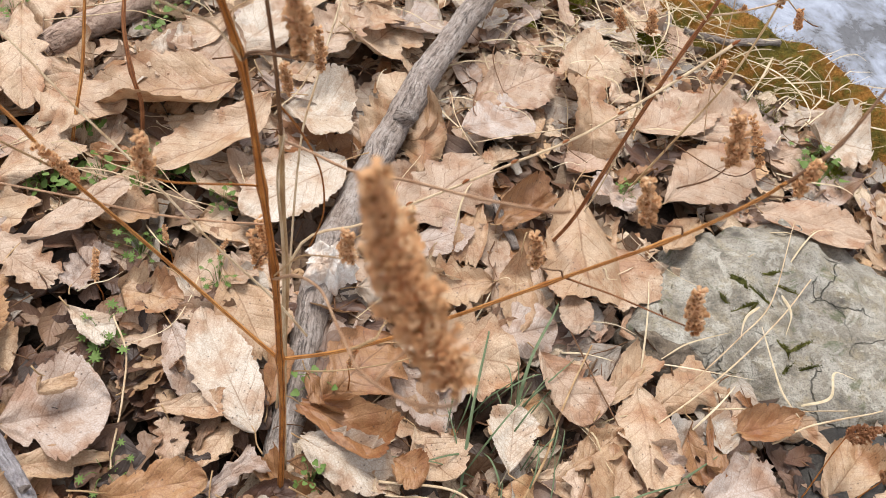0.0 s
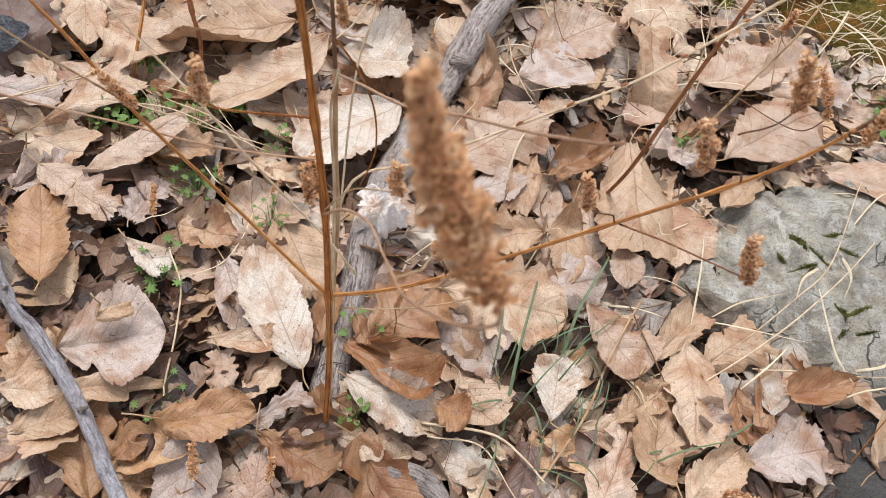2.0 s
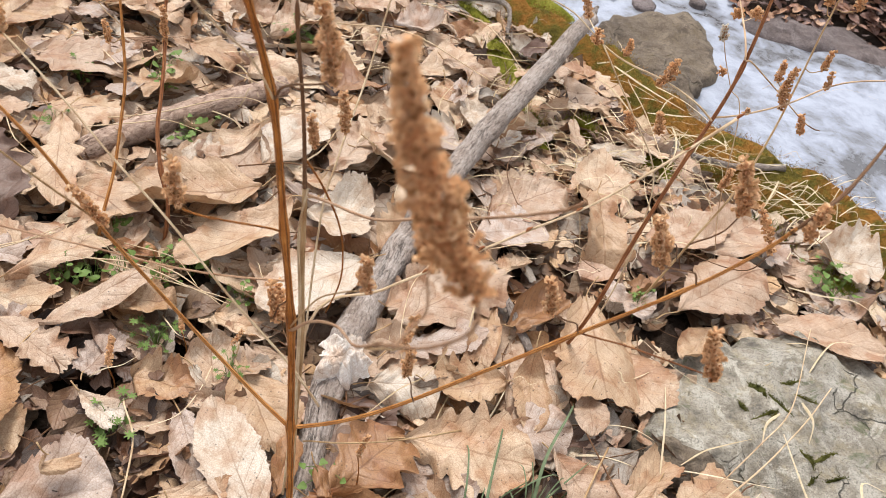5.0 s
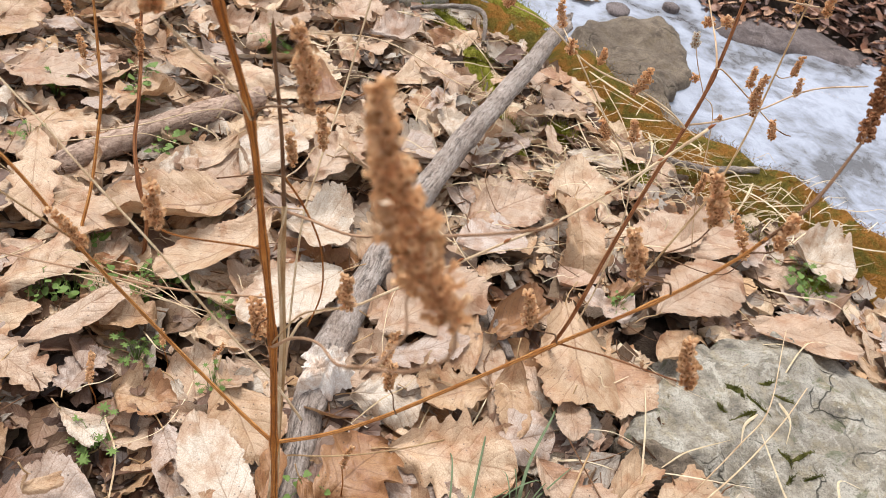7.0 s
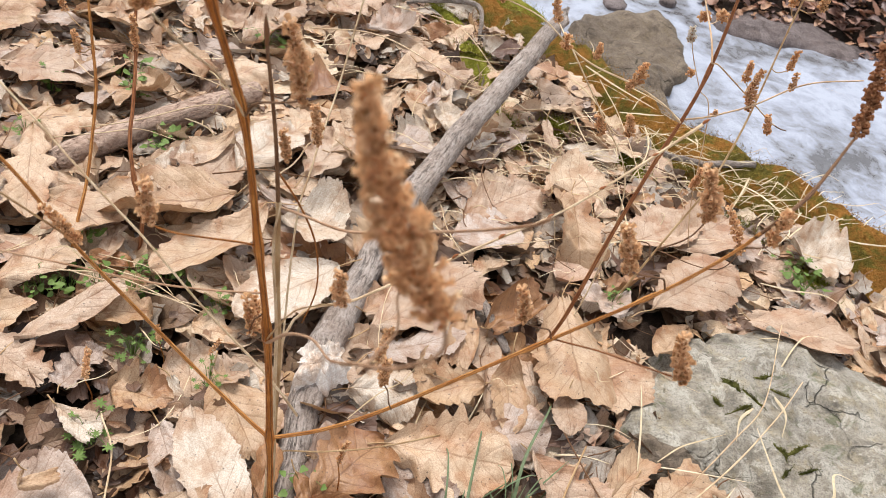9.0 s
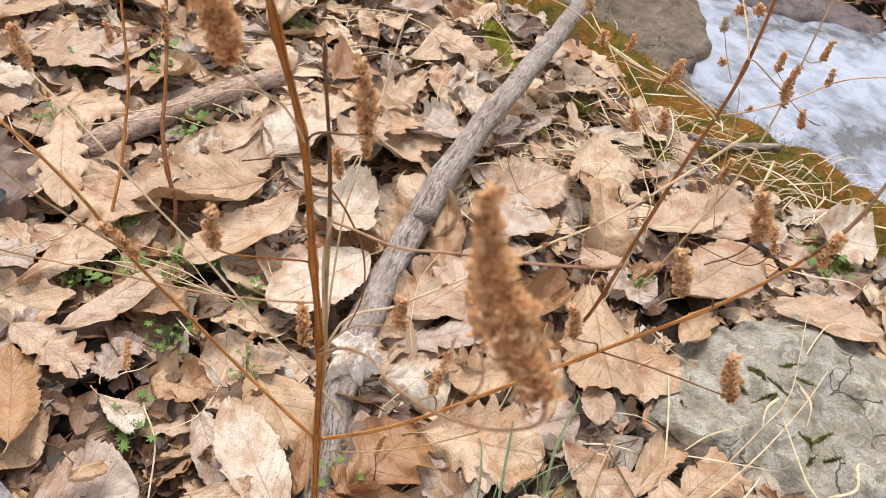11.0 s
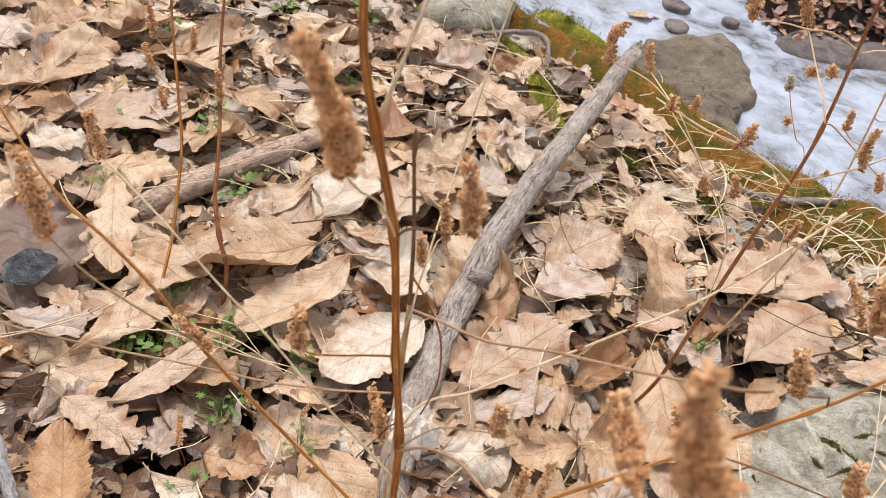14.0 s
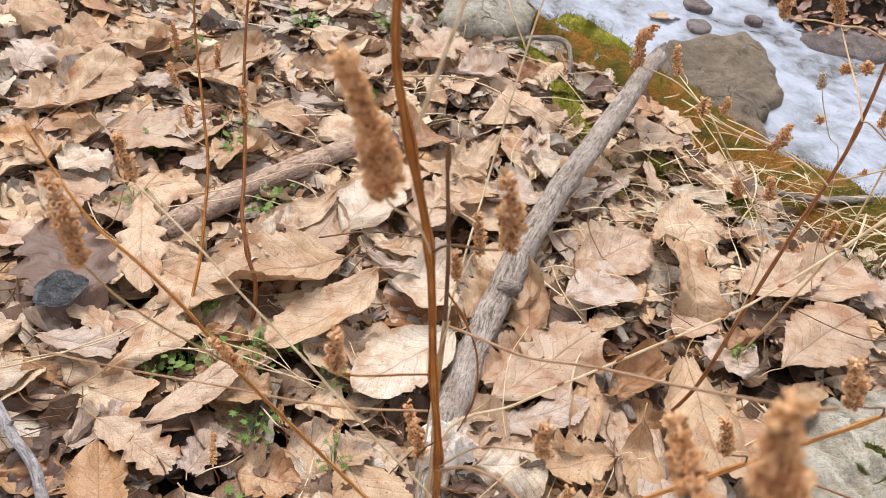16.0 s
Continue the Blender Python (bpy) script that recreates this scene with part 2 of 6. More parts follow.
def stone_material(name, base, pale, lichen, dark, moss=0.0):
    m = Mat(name, 0.85, 0.25)
    c = m.ramp(m.noise(24, 7, 0.68), [(0.32, dark), (0.47, base), (0.66, pale)])
    c = m.mix(m.grey(m.noise(34, 5, 0.7), 0.50, 0.66, 0, 0.85), c, lichen)
    c = m.mix(m.grey(m.noise(110, 6, 0.75), 0.50, 0.66, 0, 0.6), c, m.mix(1.0, c, (0.60, 0.58, 0.54), "MULTIPLY"))
    c = m.mix(m.grey(m.noise(22, 4, 0.75, None, 0.8), 0.54, 0.60, 0, 0.7), c, pale)
    c = m.mix(m.grey(m.noise(420, 4, 0.75), 0.5, 0.66, 0, 0.75), c, dark)
    c = m.mix(m.grey(m.voronoi(75), 0.0, 0.22, 0.45, 0), c, pale)
    c = m.mix(m.grey(m.noise(6, 5, 0.65), 0.48, 0.60, 0, 0.55), c, m.mix(1.0, c, (0.62, 0.62, 0.64), "MULTIPLY"))
    rift = m.math("MULTIPLY", m.grey(m.voronoi(16, m.noise_vector(9, 0.12), "DISTANCE_TO_EDGE"), 0.0, 0.025, 1, 0), m.grey(m.noise(9, 3), 0.56, 0.62))
    c = m.mix(m.math("MULTIPLY", rift, 0.6), c, (0.03, 0.03, 0.018))
    if moss:
        c = m.mix(m.grey(m.noise(17, 4, 0.7, None, 1.5), 0.60, 0.66, 0, moss), c, (0.055, 0.075, 0.018))
    h = m.math("ADD", m.noise(28, 7, 0.7), m.math("MULTIPLY", m.noise(260, 5, 0.7), 0.35))
    m.colour(c).bump(m.math("SUBTRACT", h, m.math("MULTIPLY", rift, 0.6)), 1.0, 0.008)
    return m.m


def moss_material(name, stops):
    m = Mat(name, 1.0, 0.05)
    c = m.ramp(m.noise(19, 6, 0.7, None, 0.6), stops)
    c = m.mix(m.grey(m.noise(420, 3), 0.42, 0.7, 0, 0.7), c, m.mix(1.0, c, (0.40, 0.36, 0.30), "MULTIPLY"))
    m.colour(c).bump(m.math("ADD", m.noise(480, 3), m.noise(70, 3)), 1.0, 0.006)
    return m.m


def water_material():
    m = Mat("stream_water", 0.12, 0.5)
    mp = m.n.new("ShaderNodeMapping")
    mp.inputs["Rotation"].default_value = (0, 0, radians(28))
    mp.inputs["Scale"].default_value = (0.9, 1.0, 1.0)
    m.l.new(m.co, mp.inputs[0])
    co = mp.outputs[0]
    foam = m.math("ADD", m.math("MULTIPLY", m.noise(6.0, 6, 0.68, co, 0.5), 0.62), m.math("MULTIPLY", m.noise(24, 5, 0.7, co, 0.6), 0.38))
    fac = m.grey(foam, 0.40, 0.57)
    c = m.ramp(fac, [(0.0, (0.085, 0.082, 0.085)), (0.28, (0.16, 0.165, 0.185)), (0.6, (0.225, 0.242, 0.288)), (1.0, (0.300, 0.322, 0.378))])
    m.colour(c).rough(m.grey(fac, 0, 1, 0.25, 0.8))
    m.bump(m.math("ADD", foam, m.math("MULTIPLY", m.noise(60, 3, 0.6, co, 0.5), 0.25)), 0.5, 0.015)
    return m.m


def plain_leafy(name, a, b, rough=0.6):
    m = Mat(name, rough, 0.3)
    geo = m.n.new("ShaderNodeNewGeometry")
    c = m.mix(geo.outputs["Random Per Island"], a, b)
    c = m.mix(m.grey(m.noise(140, 3), 0.4, 0.7, 0, 0.6), c, m.mix(1.0, c, (0.62, 0.62, 0.5), "MULTIPLY"))
    m.colour(c).bump(m.noise(500, 2), 0.4, 0.0006)
    m.thin(c, 0.25)
    return m.m


SOIL = soil_material()
BARK_GREY = bark_material("weathered_grey_bark", (0.085, 0.066, 0.056), (0.305, 0.252, 0.216), (0.48, 0.41, 0.362), 1.3)
BARK_SMOOTH = bark_material("smooth_blue_grey_bark", (0.17, 0.152, 0.155), (0.29, 0.262, 0.265), (0.40, 0.37, 0.375), 0.35)
BARK_BROWN = bark_material("brown_ringed_bark", (0.125, 0.080, 0.060), (0.33, 0.225, 0.170), (0.50, 0.37, 0.29), 0.5, False)
BARK_RED = bark_material("rotten_red_brown_wood", (0.06, 0.03, 0.02), (0.20, 0.10, 0.06), (0.36, 0.22, 0.14), 1.5)
STEM = stem_material("amber_brown_stem", (0.08, 0.024, 0.008), (0.40, 0.142, 0.032), (0.64, 0.31, 0.09), 0.42, 0.85)
STEM_AMBER = stem_material("golden_amber_stem", (0.16, 0.056, 0.018), (0.47, 0.198, 0.054), (0.70, 0.385, 0.145), 0.42, 0.75)
STEM_RED = stem_material("red_brown_stem", (0.08, 0.028, 0.012), (0.27, 0.102, 0.040), (0.44, 0.21, 0.09), 0.5, 0.6)
STEM_DARK = stem_material("dark_brown_stem", (0.05, 0.025, 0.014), (0.17, 0.088, 0.045), (0.30, 0.175, 0.095))
STEM_TAN = stem_material("tan_stalk", (0.26, 0.16, 0.075), (0.44, 0.29, 0.15), (0.60, 0.44, 0.26))
STEM_PALE = stem_material("pale_pinkish_stalk", (0.38, 0.24, 0.135), (0.60, 0.42, 0.265), (0.76, 0.60, 0.43))
STEM_PINK = stem_material("faded_brown_stalk", (0.22, 0.12, 0.06), (0.42, 0.25, 0.15), (0.58, 0.40, 0.26))
STRAW = stem_material("pale_straw", (0.40, 0.28, 0.16), (0.62, 0.47, 0.30), (0.78, 0.65, 0.47))
HEAD = head_material("dry_brown_calyx", (0.49, 0.285, 0.14), (0.77, 0.50, 0.285), (0.92, 0.70, 0.47))
# darker than the calyx: the shade within the cups, put into colour
CUP_SHADE = head_material("cup_shade_floor", (0.30, 0.155, 0.075), (0.47, 0.265, 0.135), (0.64, 0.39, 0.215))
HEAD_DARK = head_material("dark_brown_calyx", (0.200, 0.086, 0.044), (0.375, 0.184, 0.094), (0.600, 0.345, 0.198))
HEAD_PALE = head_material("bleached_calyx", (0.50, 0.285, 0.135), (0.79, 0.495, 0.27), (0.92, 0.69, 0.44))
HEAD_WHITE = head_material("whitish_calyx", (0.42, 0.35, 0.27), (0.68, 0.62, 0.53), (0.84, 0.80, 0.73))
STONE = stone_material("grey_green_stone", (0.281, 0.247, 0.195), (0.478, 0.441, 0.370), (0.322, 0.267, 0.175), (0.104, 0.091, 0.074), 0.5)
STONE_DARK = stone_material("dark_slate", (0.048, 0.043, 0.038), (0.080, 0.072, 0.062), (0.064, 0.056, 0.044), (0.020, 0.018, 0.018))
STONE_WET = stone_material("wet_dark_brown_stone", (0.125, 0.098, 0.092), (0.200, 0.165, 0.158), (0.135, 0.104, 0.094), (0.045, 0.035, 0.033))
BOULDER = stone_material("wet_brown_stone", (0.140, 0.106, 0.076), (0.216, 0.169, 0.123), (0.157, 0.118, 0.074), (0.052, 0.039, 0.029))
MOSS_RUST = moss_material("rusty_moss", [(0.30, (0.085, 0.072, 0.020)), (0.43, (0.170, 0.135, 0.030)), (0.52, (0.29, 0.142, 0.034)), (0.62, (0.37, 0.168, 0.042)), (0.75, (0.20, 0.150, 0.036))])
MOSS_DARK = moss_material("dark_olive_moss", [(0.3, (0.060, 0.064, 0.020)), (0.5, (0.130, 0.130, 0.036)), (0.7, (0.240, 0.210, 0.060))])
MOSS_GREEN = moss_material("yellow_green_moss", [(0.3, (0.10, 0.105, 0.016)), (0.5, (0.25, 0.245, 0.036)), (0.7, (0.42, 0.37, 0.085))])
WATER = water_material()
GREEN = plain_leafy("fresh_green_leaf", (0.080, 0.140, 0.026), (0.185, 0.270, 0.066))
BLADE = plain_leafy("grey_green_grass", (0.075, 0.115, 0.055), (0.17, 0.21, 0.11))
STRAW_GRASS = plain_leafy("bleached_grass", (0.46, 0.34, 0.20), (0.78, 0.65, 0.46), 0.7)
WHITE_LEAF = leaf_material("bleached_crumpled_leaf", [(0.80, 0.765, 0.72), (0.76, 0.725, 0.68)], False, 0.0)
MOULD = moss_material("blue_grey_mould", [(0.32, (0.035, 0.034, 0.036)), (0.50, (0.11, 0.112, 0.118)), (0.66, (0.26, 0.265, 0.275))])

# ---- helpers for shapes ----
from mathutils.bvhtree import BVHTree

STALK = 0.71
rng = np.random.default_rng(11)


def mesh_of(name, verts, faces, material, uvs=None, smooth=True):
    me = bpy.data.meshes.new(name)
    me.from_pydata([tuple(v) for v in verts], [], [tuple(int(i) for i in f) for f in faces])
    if uvs is not None:
        layer = me.uv_layers.new(name="along")
        idx = np.empty(len(me.loops), dtype=np.int32)
        me.loops.foreach_get("vertex_index", idx)
        layer.data.foreach_set("uv", np.asarray(uvs, dtype=np.float32)[idx].ravel())
    me.materials.append(material)
    if smooth:
        me.polygons.foreach_set("use_smooth", np.ones(len(me.polygons), dtype=bool))
    me.update()
    return me


def part(name, me, parent, label=""):
    ob = new(name, me)
    if parent is not None:
        ob.parent = parent
    return tagged(ob, label) if label else ob


def thing(name, label, category, group="", at=(0, 0, 0)):
    ob = new(name)
    ob.empty_display_size = 0.02
    ob.location = at
    return tagged(ob, label, category, group)


def spline(points, per=6):
    """Catmull-Rom through the points."""
    p = np.asarray(points, float)
    if len(p) == 2:
        return np.linspace(p[0], p[1], per + 1)
    q = np.vstack([2 * p[0] - p[1], p, 2 * p[-1] - p[-2]])
    out = []
    for i in range(1, len(q) - 2):
        a, b, c, d = q[i - 1:i + 3]
        for s in np.arange(per) / per:
            out.append(0.5 * ((2 * b) + (c - a) * s + (2 * a - 5 * b + 4 * c - d) * s * s + (3 * b - a - 3 * c + d) * s ** 3))
    out.append(p[-1])
    return np.array(out)


def tube(points, radii, sides=8, per=6, square=0.0, knots=(), rough=0.0, seed=0, cap=True, crook=0.0):
    """A tapering stalk along a smooth line: vertices, faces and along-the-stalk co-ordinates."""
    r0 = np.random.default_rng(seed)
    c = spline(points, per)
    n = len(c)
    if crook:
        for ax in range(3):
            w = sum(r0.normal() * np.sin(np.linspace(0, k * 3.1, n) + r0.uniform(0, 6)) / k for k in (2, 3.7, 6.3))
            c[1:-1, ax] += crook * w[1:-1]
    s = np.r_[0, np.cumsum(np.linalg.norm(np.diff(c, axis=0), axis=1))]
    ctrl = np.linspace(0, s[-1], len(radii))
    rad = np.interp(s, ctrl, radii)
    for k in knots:
        rad = rad * (1 + 0.55 * np.exp(-((s / s[-1] - k) / 0.012) ** 2))
    d = np.gradient(c, axis=0)
    d /= np.linalg.norm(d, axis=1)[:, None] + 1e-12
    ref = np.array([0.31, 0.17, 0.93]) if abs(d[0][2]) < 0.8 else np.array([0.94, 0.2, 0.25])
    a = np.cross(d[0], ref)
    ang = np.arange(sides) / sides * 2 * np.pi
    prof = 1 + square * np.cos(4 * ang)
    verts, uvs = [], []
    for i in range(n):
        a = a - d[i] * (a @ d[i])
        a /= np.linalg.norm(a)
        b = np.cross(d[i], a)
        rr = rad[i] * prof * (1 + rough * r0.normal(size=sides))
        verts.append(c[i] + np.outer(np.cos(ang) * rr, a) + np.outer(np.sin(ang) * rr, b))
        uvs.append(np.c_[np.full(sides, s[i] * 10), np.abs(np.arange(sides) / sides - 0.5) * 2])
    verts, uvs = np.vstack(verts), np.vstack(uvs)
    faces = [(i * sides + j, i * sides + (j + 1) % sides, (i + 1) * sides + (j + 1) % sides, (i + 1) * sides + j) for i in range(n - 1) for j in range(sides)]
    if cap:
        faces.append(tuple(range(sides))[::-1])
        faces.append(tuple((n - 1) * sides + j for j in range(sides)))
    return verts, faces, uvs


def stalk(name, parent, material, points, radii, label="", **kw):
    v, f, uv = tube(points, [STALK * q for q in radii], **kw)
    return part(name, mesh_of(name, v, f, material, uv), parent, label)


def gather(pieces):
    """Joins (verts, faces, uvs) of many pieces."""
    vs, fs, us, k = [], [], [], 0
    for v, f, u in pieces:
        vs.append(v)
        us.append(u)
        fs.extend([tuple(i + k for i in face) for face in f])
        k += len(v)
    return np.vstack(vs), fs, np.vstack(us)

# ---- the ground, the stream and its banks ----
SHORE_X = (-2.5, -0.8, -0.4, -0.17, -0.08, 0.03, 0.15, 0.235, 0.30, 0.36, 0.45, 0.55, 0.65, 0.74, 1.0, 1.5)
SHORE_Y = (2.55, 1.95, 1.80, 1.71, 1.65, 1.63, 1.60, 1.53, 1.47, 1.41, 1.355, 1.34, 1.30, 1.22, 1.10, 0.92)


def far_shore(x):
    """The y at which the far bank rises from the stream."""
    return 2.10 + 0.05 * math.sin(9 * x) - 0.33 * max(0.0, x - 0.9) - 0.36 * min(0.0, x + 0.3) + 1.6 * min(0.35, max(0.0, 0.56 - x))


def shore(x):
    """The y at which the bank falls away to the stream."""
    return float(np.interp(x, SHORE_X, SHORE_Y)) - 0.28 * max(0.0, x - 1.5) - 0.28 * min(0.0, x + 2.5)


def ground_z(x, y):
    """Height of the soil: a flat bank, the stream bed, and the rising far bank."""
    e = y - shore(x)
    n = 0.010 * noise.noise(Vector((x * 5, y * 5, 0.3))) + 0.004 * noise.noise(Vector((x * 19, y * 19, 4.1)))
    bed = -0.20 * min(1.0, max(0.0, (e + 0.02) / 0.16))
    g = y - far_shore(x)
    far = 0.34 * min(1.0, max(0.0, g / 0.5)) + 0.12 * max(0.0, g - 0.6)
    return n + bed + far - 0.012


def build_ground():
    near = np.unique(np.r_[np.linspace(-60, -14, 14), np.linspace(-14, -3, 56), np.linspace(-3, 3, 121), np.linspace(3, 14, 56), np.linspace(14, 60, 14)])
    ys = np.unique(np.r_[np.linspace(-60, -9, 12), np.linspace(-9, -1.5, 38), np.linspace(-1.5, 4.5, 121), np.linspace(4.5, 13, 43), np.linspace(13, 90, 18)])
    verts = [(x, y, ground_z(x, y)) for y in ys for x in near]
    w = len(near)
    faces = [(j * w + i, j * w + i + 1, (j + 1) * w + i + 1, (j + 1) * w + i) for j in range(len(ys) - 1) for i in range(w - 1)]
    tagged(new("ground", mesh_of("ground", verts, faces, SOIL)), "dark damp woodland soil under fallen leaves", "ground", kind="structure")


build_ground()


def build_water():
    xs = np.unique(np.r_[np.linspace(-14, -2.5, 24), np.linspace(-2.5, 3.5, 150), np.linspace(3.5, 14, 22)])
    ys = np.unique(np.r_[np.linspace(-9, 0.4, 40), np.linspace(0.4, 3.9, 110), np.linspace(3.9, 13, 40)])
    verts = []
    for y in ys:
        for x in xs:
            q = Vector((x * 2.6 + y * 1.4, y * 5.5 - x * 3.0, 0.0))
            verts.append((x, y, -0.085 + 0.012 * noise.noise(q) + 0.006 * noise.noise(q * 2.7)))
    w = len(xs)
    faces = [(j * w + i, j * w + i + 1, (j + 1) * w + i + 1, (j + 1) * w + i) for j in range(len(ys) - 1) for i in range(w - 1)]
    # only where the bed lies below it
    low = [ground_z(v[0], v[1]) < -0.06 for v in verts]
    keep = [f for f in faces if any(low[i] for i in f)]
    tagged(new("water", mesh_of("water", verts, keep, WATER)), "shallow rushing stream, white with foam and sky glare", "stream", kind="structure")


build_water()


def rock_mesh(name, outline, low, high, material, bulge=0.02, seed=0, inset=0.14, rings=7, lumps=14.0, flat=0.012):
    """A stone from a rounded plan: a wall that leans in and a worn, uneven top."""
    o = np.asarray(outline, float)
    p = spline(np.vstack([o, o[:1]]), 8)[:-1]
    c = p.mean(0)
    n = len(p)
    rows = []
    for k, (s, z) in enumerate(((1.02, low), (1.05, low + 0.35 * (high - low)), (1.0, low + 0.75 * (high - low)), (0.95, high - 0.003))):
        rows.append([(*(c + (q - c) * s), z) for q in p])
    for k in range(1, rings + 1):
        s = 0.95 * (1 - k / (rings + 0.3))
        rows.append([(*(c + (q - c) * s), high + bulge * (1 - s * s)) for q in p])
    verts = []
    for k, row in enumerate(rows):
        for v in row:
            q = Vector(v) * lumps + Vector((seed * 3.1, 0, 0))
            push = 0.5 * noise.noise(q * 0.5) + 0.3 * noise.noise(q * 1.3) + 0.2 * noise.noise(q * 3.1) + 0.16 * abs(noise.noise(q * 2.1)) + 0.10 * noise.noise(q * 6.5)
            crag = flat * push
            d = np.array([v[0] - c[0], v[1] - c[1]])
            d = d / (np.linalg.norm(d) + 1e-9)
            side = 1.0 if k < 4 else 0.15
            verts.append((v[0] + d[0] * crag * side * 1.5, v[1] + d[1] * crag * side * 1.5, v[2] + crag * (0.3 if k < 3 else 1.0)))
    faces = [(k * n + i, k * n + (i + 1) % n, (k + 1) * n + (i + 1) % n, (k + 1) * n + i) for k in range(len(rows) - 1) for i in range(n)]
    faces.append(tuple((len(rows) - 1) * n + i for i in range(n)))
    return mesh_of(name, verts, faces, material)


def stone(name, label, outline, low, high, material, **kw):
    return tagged(new(name, rock_mesh(name, outline, low, high, material, **kw)), label, "stone")


flat_stone = stone("flat_stone", "flat grey-green stone with moss in its cracks", [(0.325, 0.605), (0.333, 0.69), (0.385, 0.775), (0.48, 0.845), (0.60, 0.87), (0.72, 0.83), (0.78, 0.73), (0.70, 0.60), (0.56, 0.545), (0.44, 0.545)], -0.03, 0.034, STONE, bulge=0.010, seed=1, flat=0.034, lumps=17, rings=16)
# its front breaks away in a sloping facet
for v in flat_stone.data.vertices:
    edge = np.interp(v.co.x, (0.318, 0.357, 0.413, 0.478, 0.526, 0.580), (0.608, 0.598, 0.598, 0.623, 0.608, 0.596)) + 0.006 * noise.noise(v.co * 40)
    if v.co.z > 0.0 and v.co.y < edge:
        v.co.z = max(0.004, v.co.z - 0.55 * (edge - v.co.y))
stone("stream_stone", "small dark wet stone in the foaming stream", [(0.281, 2.093), (0.276, 2.120), (0.252, 2.134), (0.230, 2.129), (0.212, 2.107), (0.218, 2.079), (0.230, 2.057), (0.254, 2.052), (0.270, 2.066)], -0.2, -0.073, STONE_WET, bulge=0.003, seed=20, lumps=20, flat=0.008)
stone("stream_stone", "small dark wet stone in the foaming stream", [(0.282, 2.229), (0.269, 2.254), (0.244, 2.267), (0.216, 2.262), (0.200, 2.242), (0.204, 2.216), (0.216, 2.196), (0.245, 2.191), (0.265, 2.204)], -0.2, -0.073, STONE_WET, bulge=0.003, seed=21, lumps=20, flat=0.008)
stone("stream_stone", "small dark wet stone in the foaming stream", [(0.416, 2.219), (0.407, 2.235), (0.396, 2.244), (0.380, 2.241), (0.373, 2.228), (0.372, 2.210), (0.380, 2.197), (0.395, 2.194), (0.409, 2.203)], -0.2, -0.073, STONE_WET, bulge=0.003, seed=22, lumps=20, flat=0.008)
stone("slate_stone", "dark grey slate stone half under dry leaves", [(0.535, 0.40), (0.545, 0.50), (0.60, 0.565), (0.70, 0.56), (0.75, 0.45), (0.68, 0.34), (0.58, 0.33)], -0.03, 0.022, STONE_DARK, bulge=0.01, seed=2)
# added stone that gives the flat stone its darker front face
stone("slate_stone", "small dark brown stone standing in for the flat stone's front face", [(0.335, 0.570), (0.322, 0.612), (0.358, 0.634), (0.412, 0.618), (0.408, 0.582), (0.365, 0.556)], -0.03, 0.026, BOULDER, bulge=0.006, seed=9, flat=0.024, lumps=26)
stone("boulder", "wet brown boulder standing in the stream", [(0.120, 1.82), (0.150, 1.93), (0.23, 2.02), (0.335, 2.045), (0.40, 2.00), (0.445, 1.91), (0.455, 1.82), (0.41, 1.72), (0.40, 1.63), (0.43, 1.52), (0.37, 1.47), (0.29, 1.53), (0.20, 1.63)], -0.22, -0.065, BOULDER, bulge=0.015, seed=3, lumps=8, flat=0.05, rings=14)
stone("bank_stone", "grey-brown mossy stone on the bank", [(-0.33, 1.60), (-0.33, 1.70), (-0.26, 1.76), (-0.17, 1.73), (-0.15, 1.63), (-0.20, 1.555), (-0.28, 1.545)], -0.05, 0.040, STONE, bulge=0.02, seed=4, lumps=10, flat=0.03)
stone("slate_stone", "dark wet brown stone lying in the stream", [(0.51, 2.19), (0.58, 2.13), (0.70, 2.15), (0.84, 2.17), (1.00, 2.19), (1.00, 2.32), (0.77, 2.36), (0.58, 2.32)], -0.2, -0.084, STONE_WET, bulge=0.015, seed=5, lumps=8, flat=0.045, rings=12)


def bank_ridge():
    """The long mossy rock along the water's edge."""
    xs = np.linspace(-0.42, 1.5, 110)
    across = np.linspace(0, 1, 15)
    verts, uv = [], []
    for x in xs:
        top = shore(x)
        wide = 0.06 + 0.13 * min(1.0, max(0.0, (x + 0.25) / 0.35))
        for a in across:
            y = top + 0.045 - (wide + 0.045) * a
            z = 0.045 * math.sin(min(1.0, a * 1.25) * math.pi) ** 0.7 - 0.10 * max(0.0, 0.28 - a) / 0.28 - 0.02 * a
            q = Vector((x * 9, y * 9, 0.7))
            z += 0.022 * noise.noise(q) + 0.013 * noise.noise(q * 3.3) + 0.005 * noise.noise(q * 8.1)
            y += 0.018 * noise.noise(Vector((x * 7, a * 2, 5.0)))
            verts.append((x, y, z))
    w = len(across)
    faces = [(i * w + j, i * w + j + 1, (i + 1) * w + j + 1, (i + 1) * w + j) for i in range(len(xs) - 1) for j in range(w - 1)]
    rock = tagged(new("bank_rock", mesh_of("bank_rock", verts, faces, MOSS_RUST)), "long bank rock furred with rusty brown and green moss", "rock")
    return verts, rock


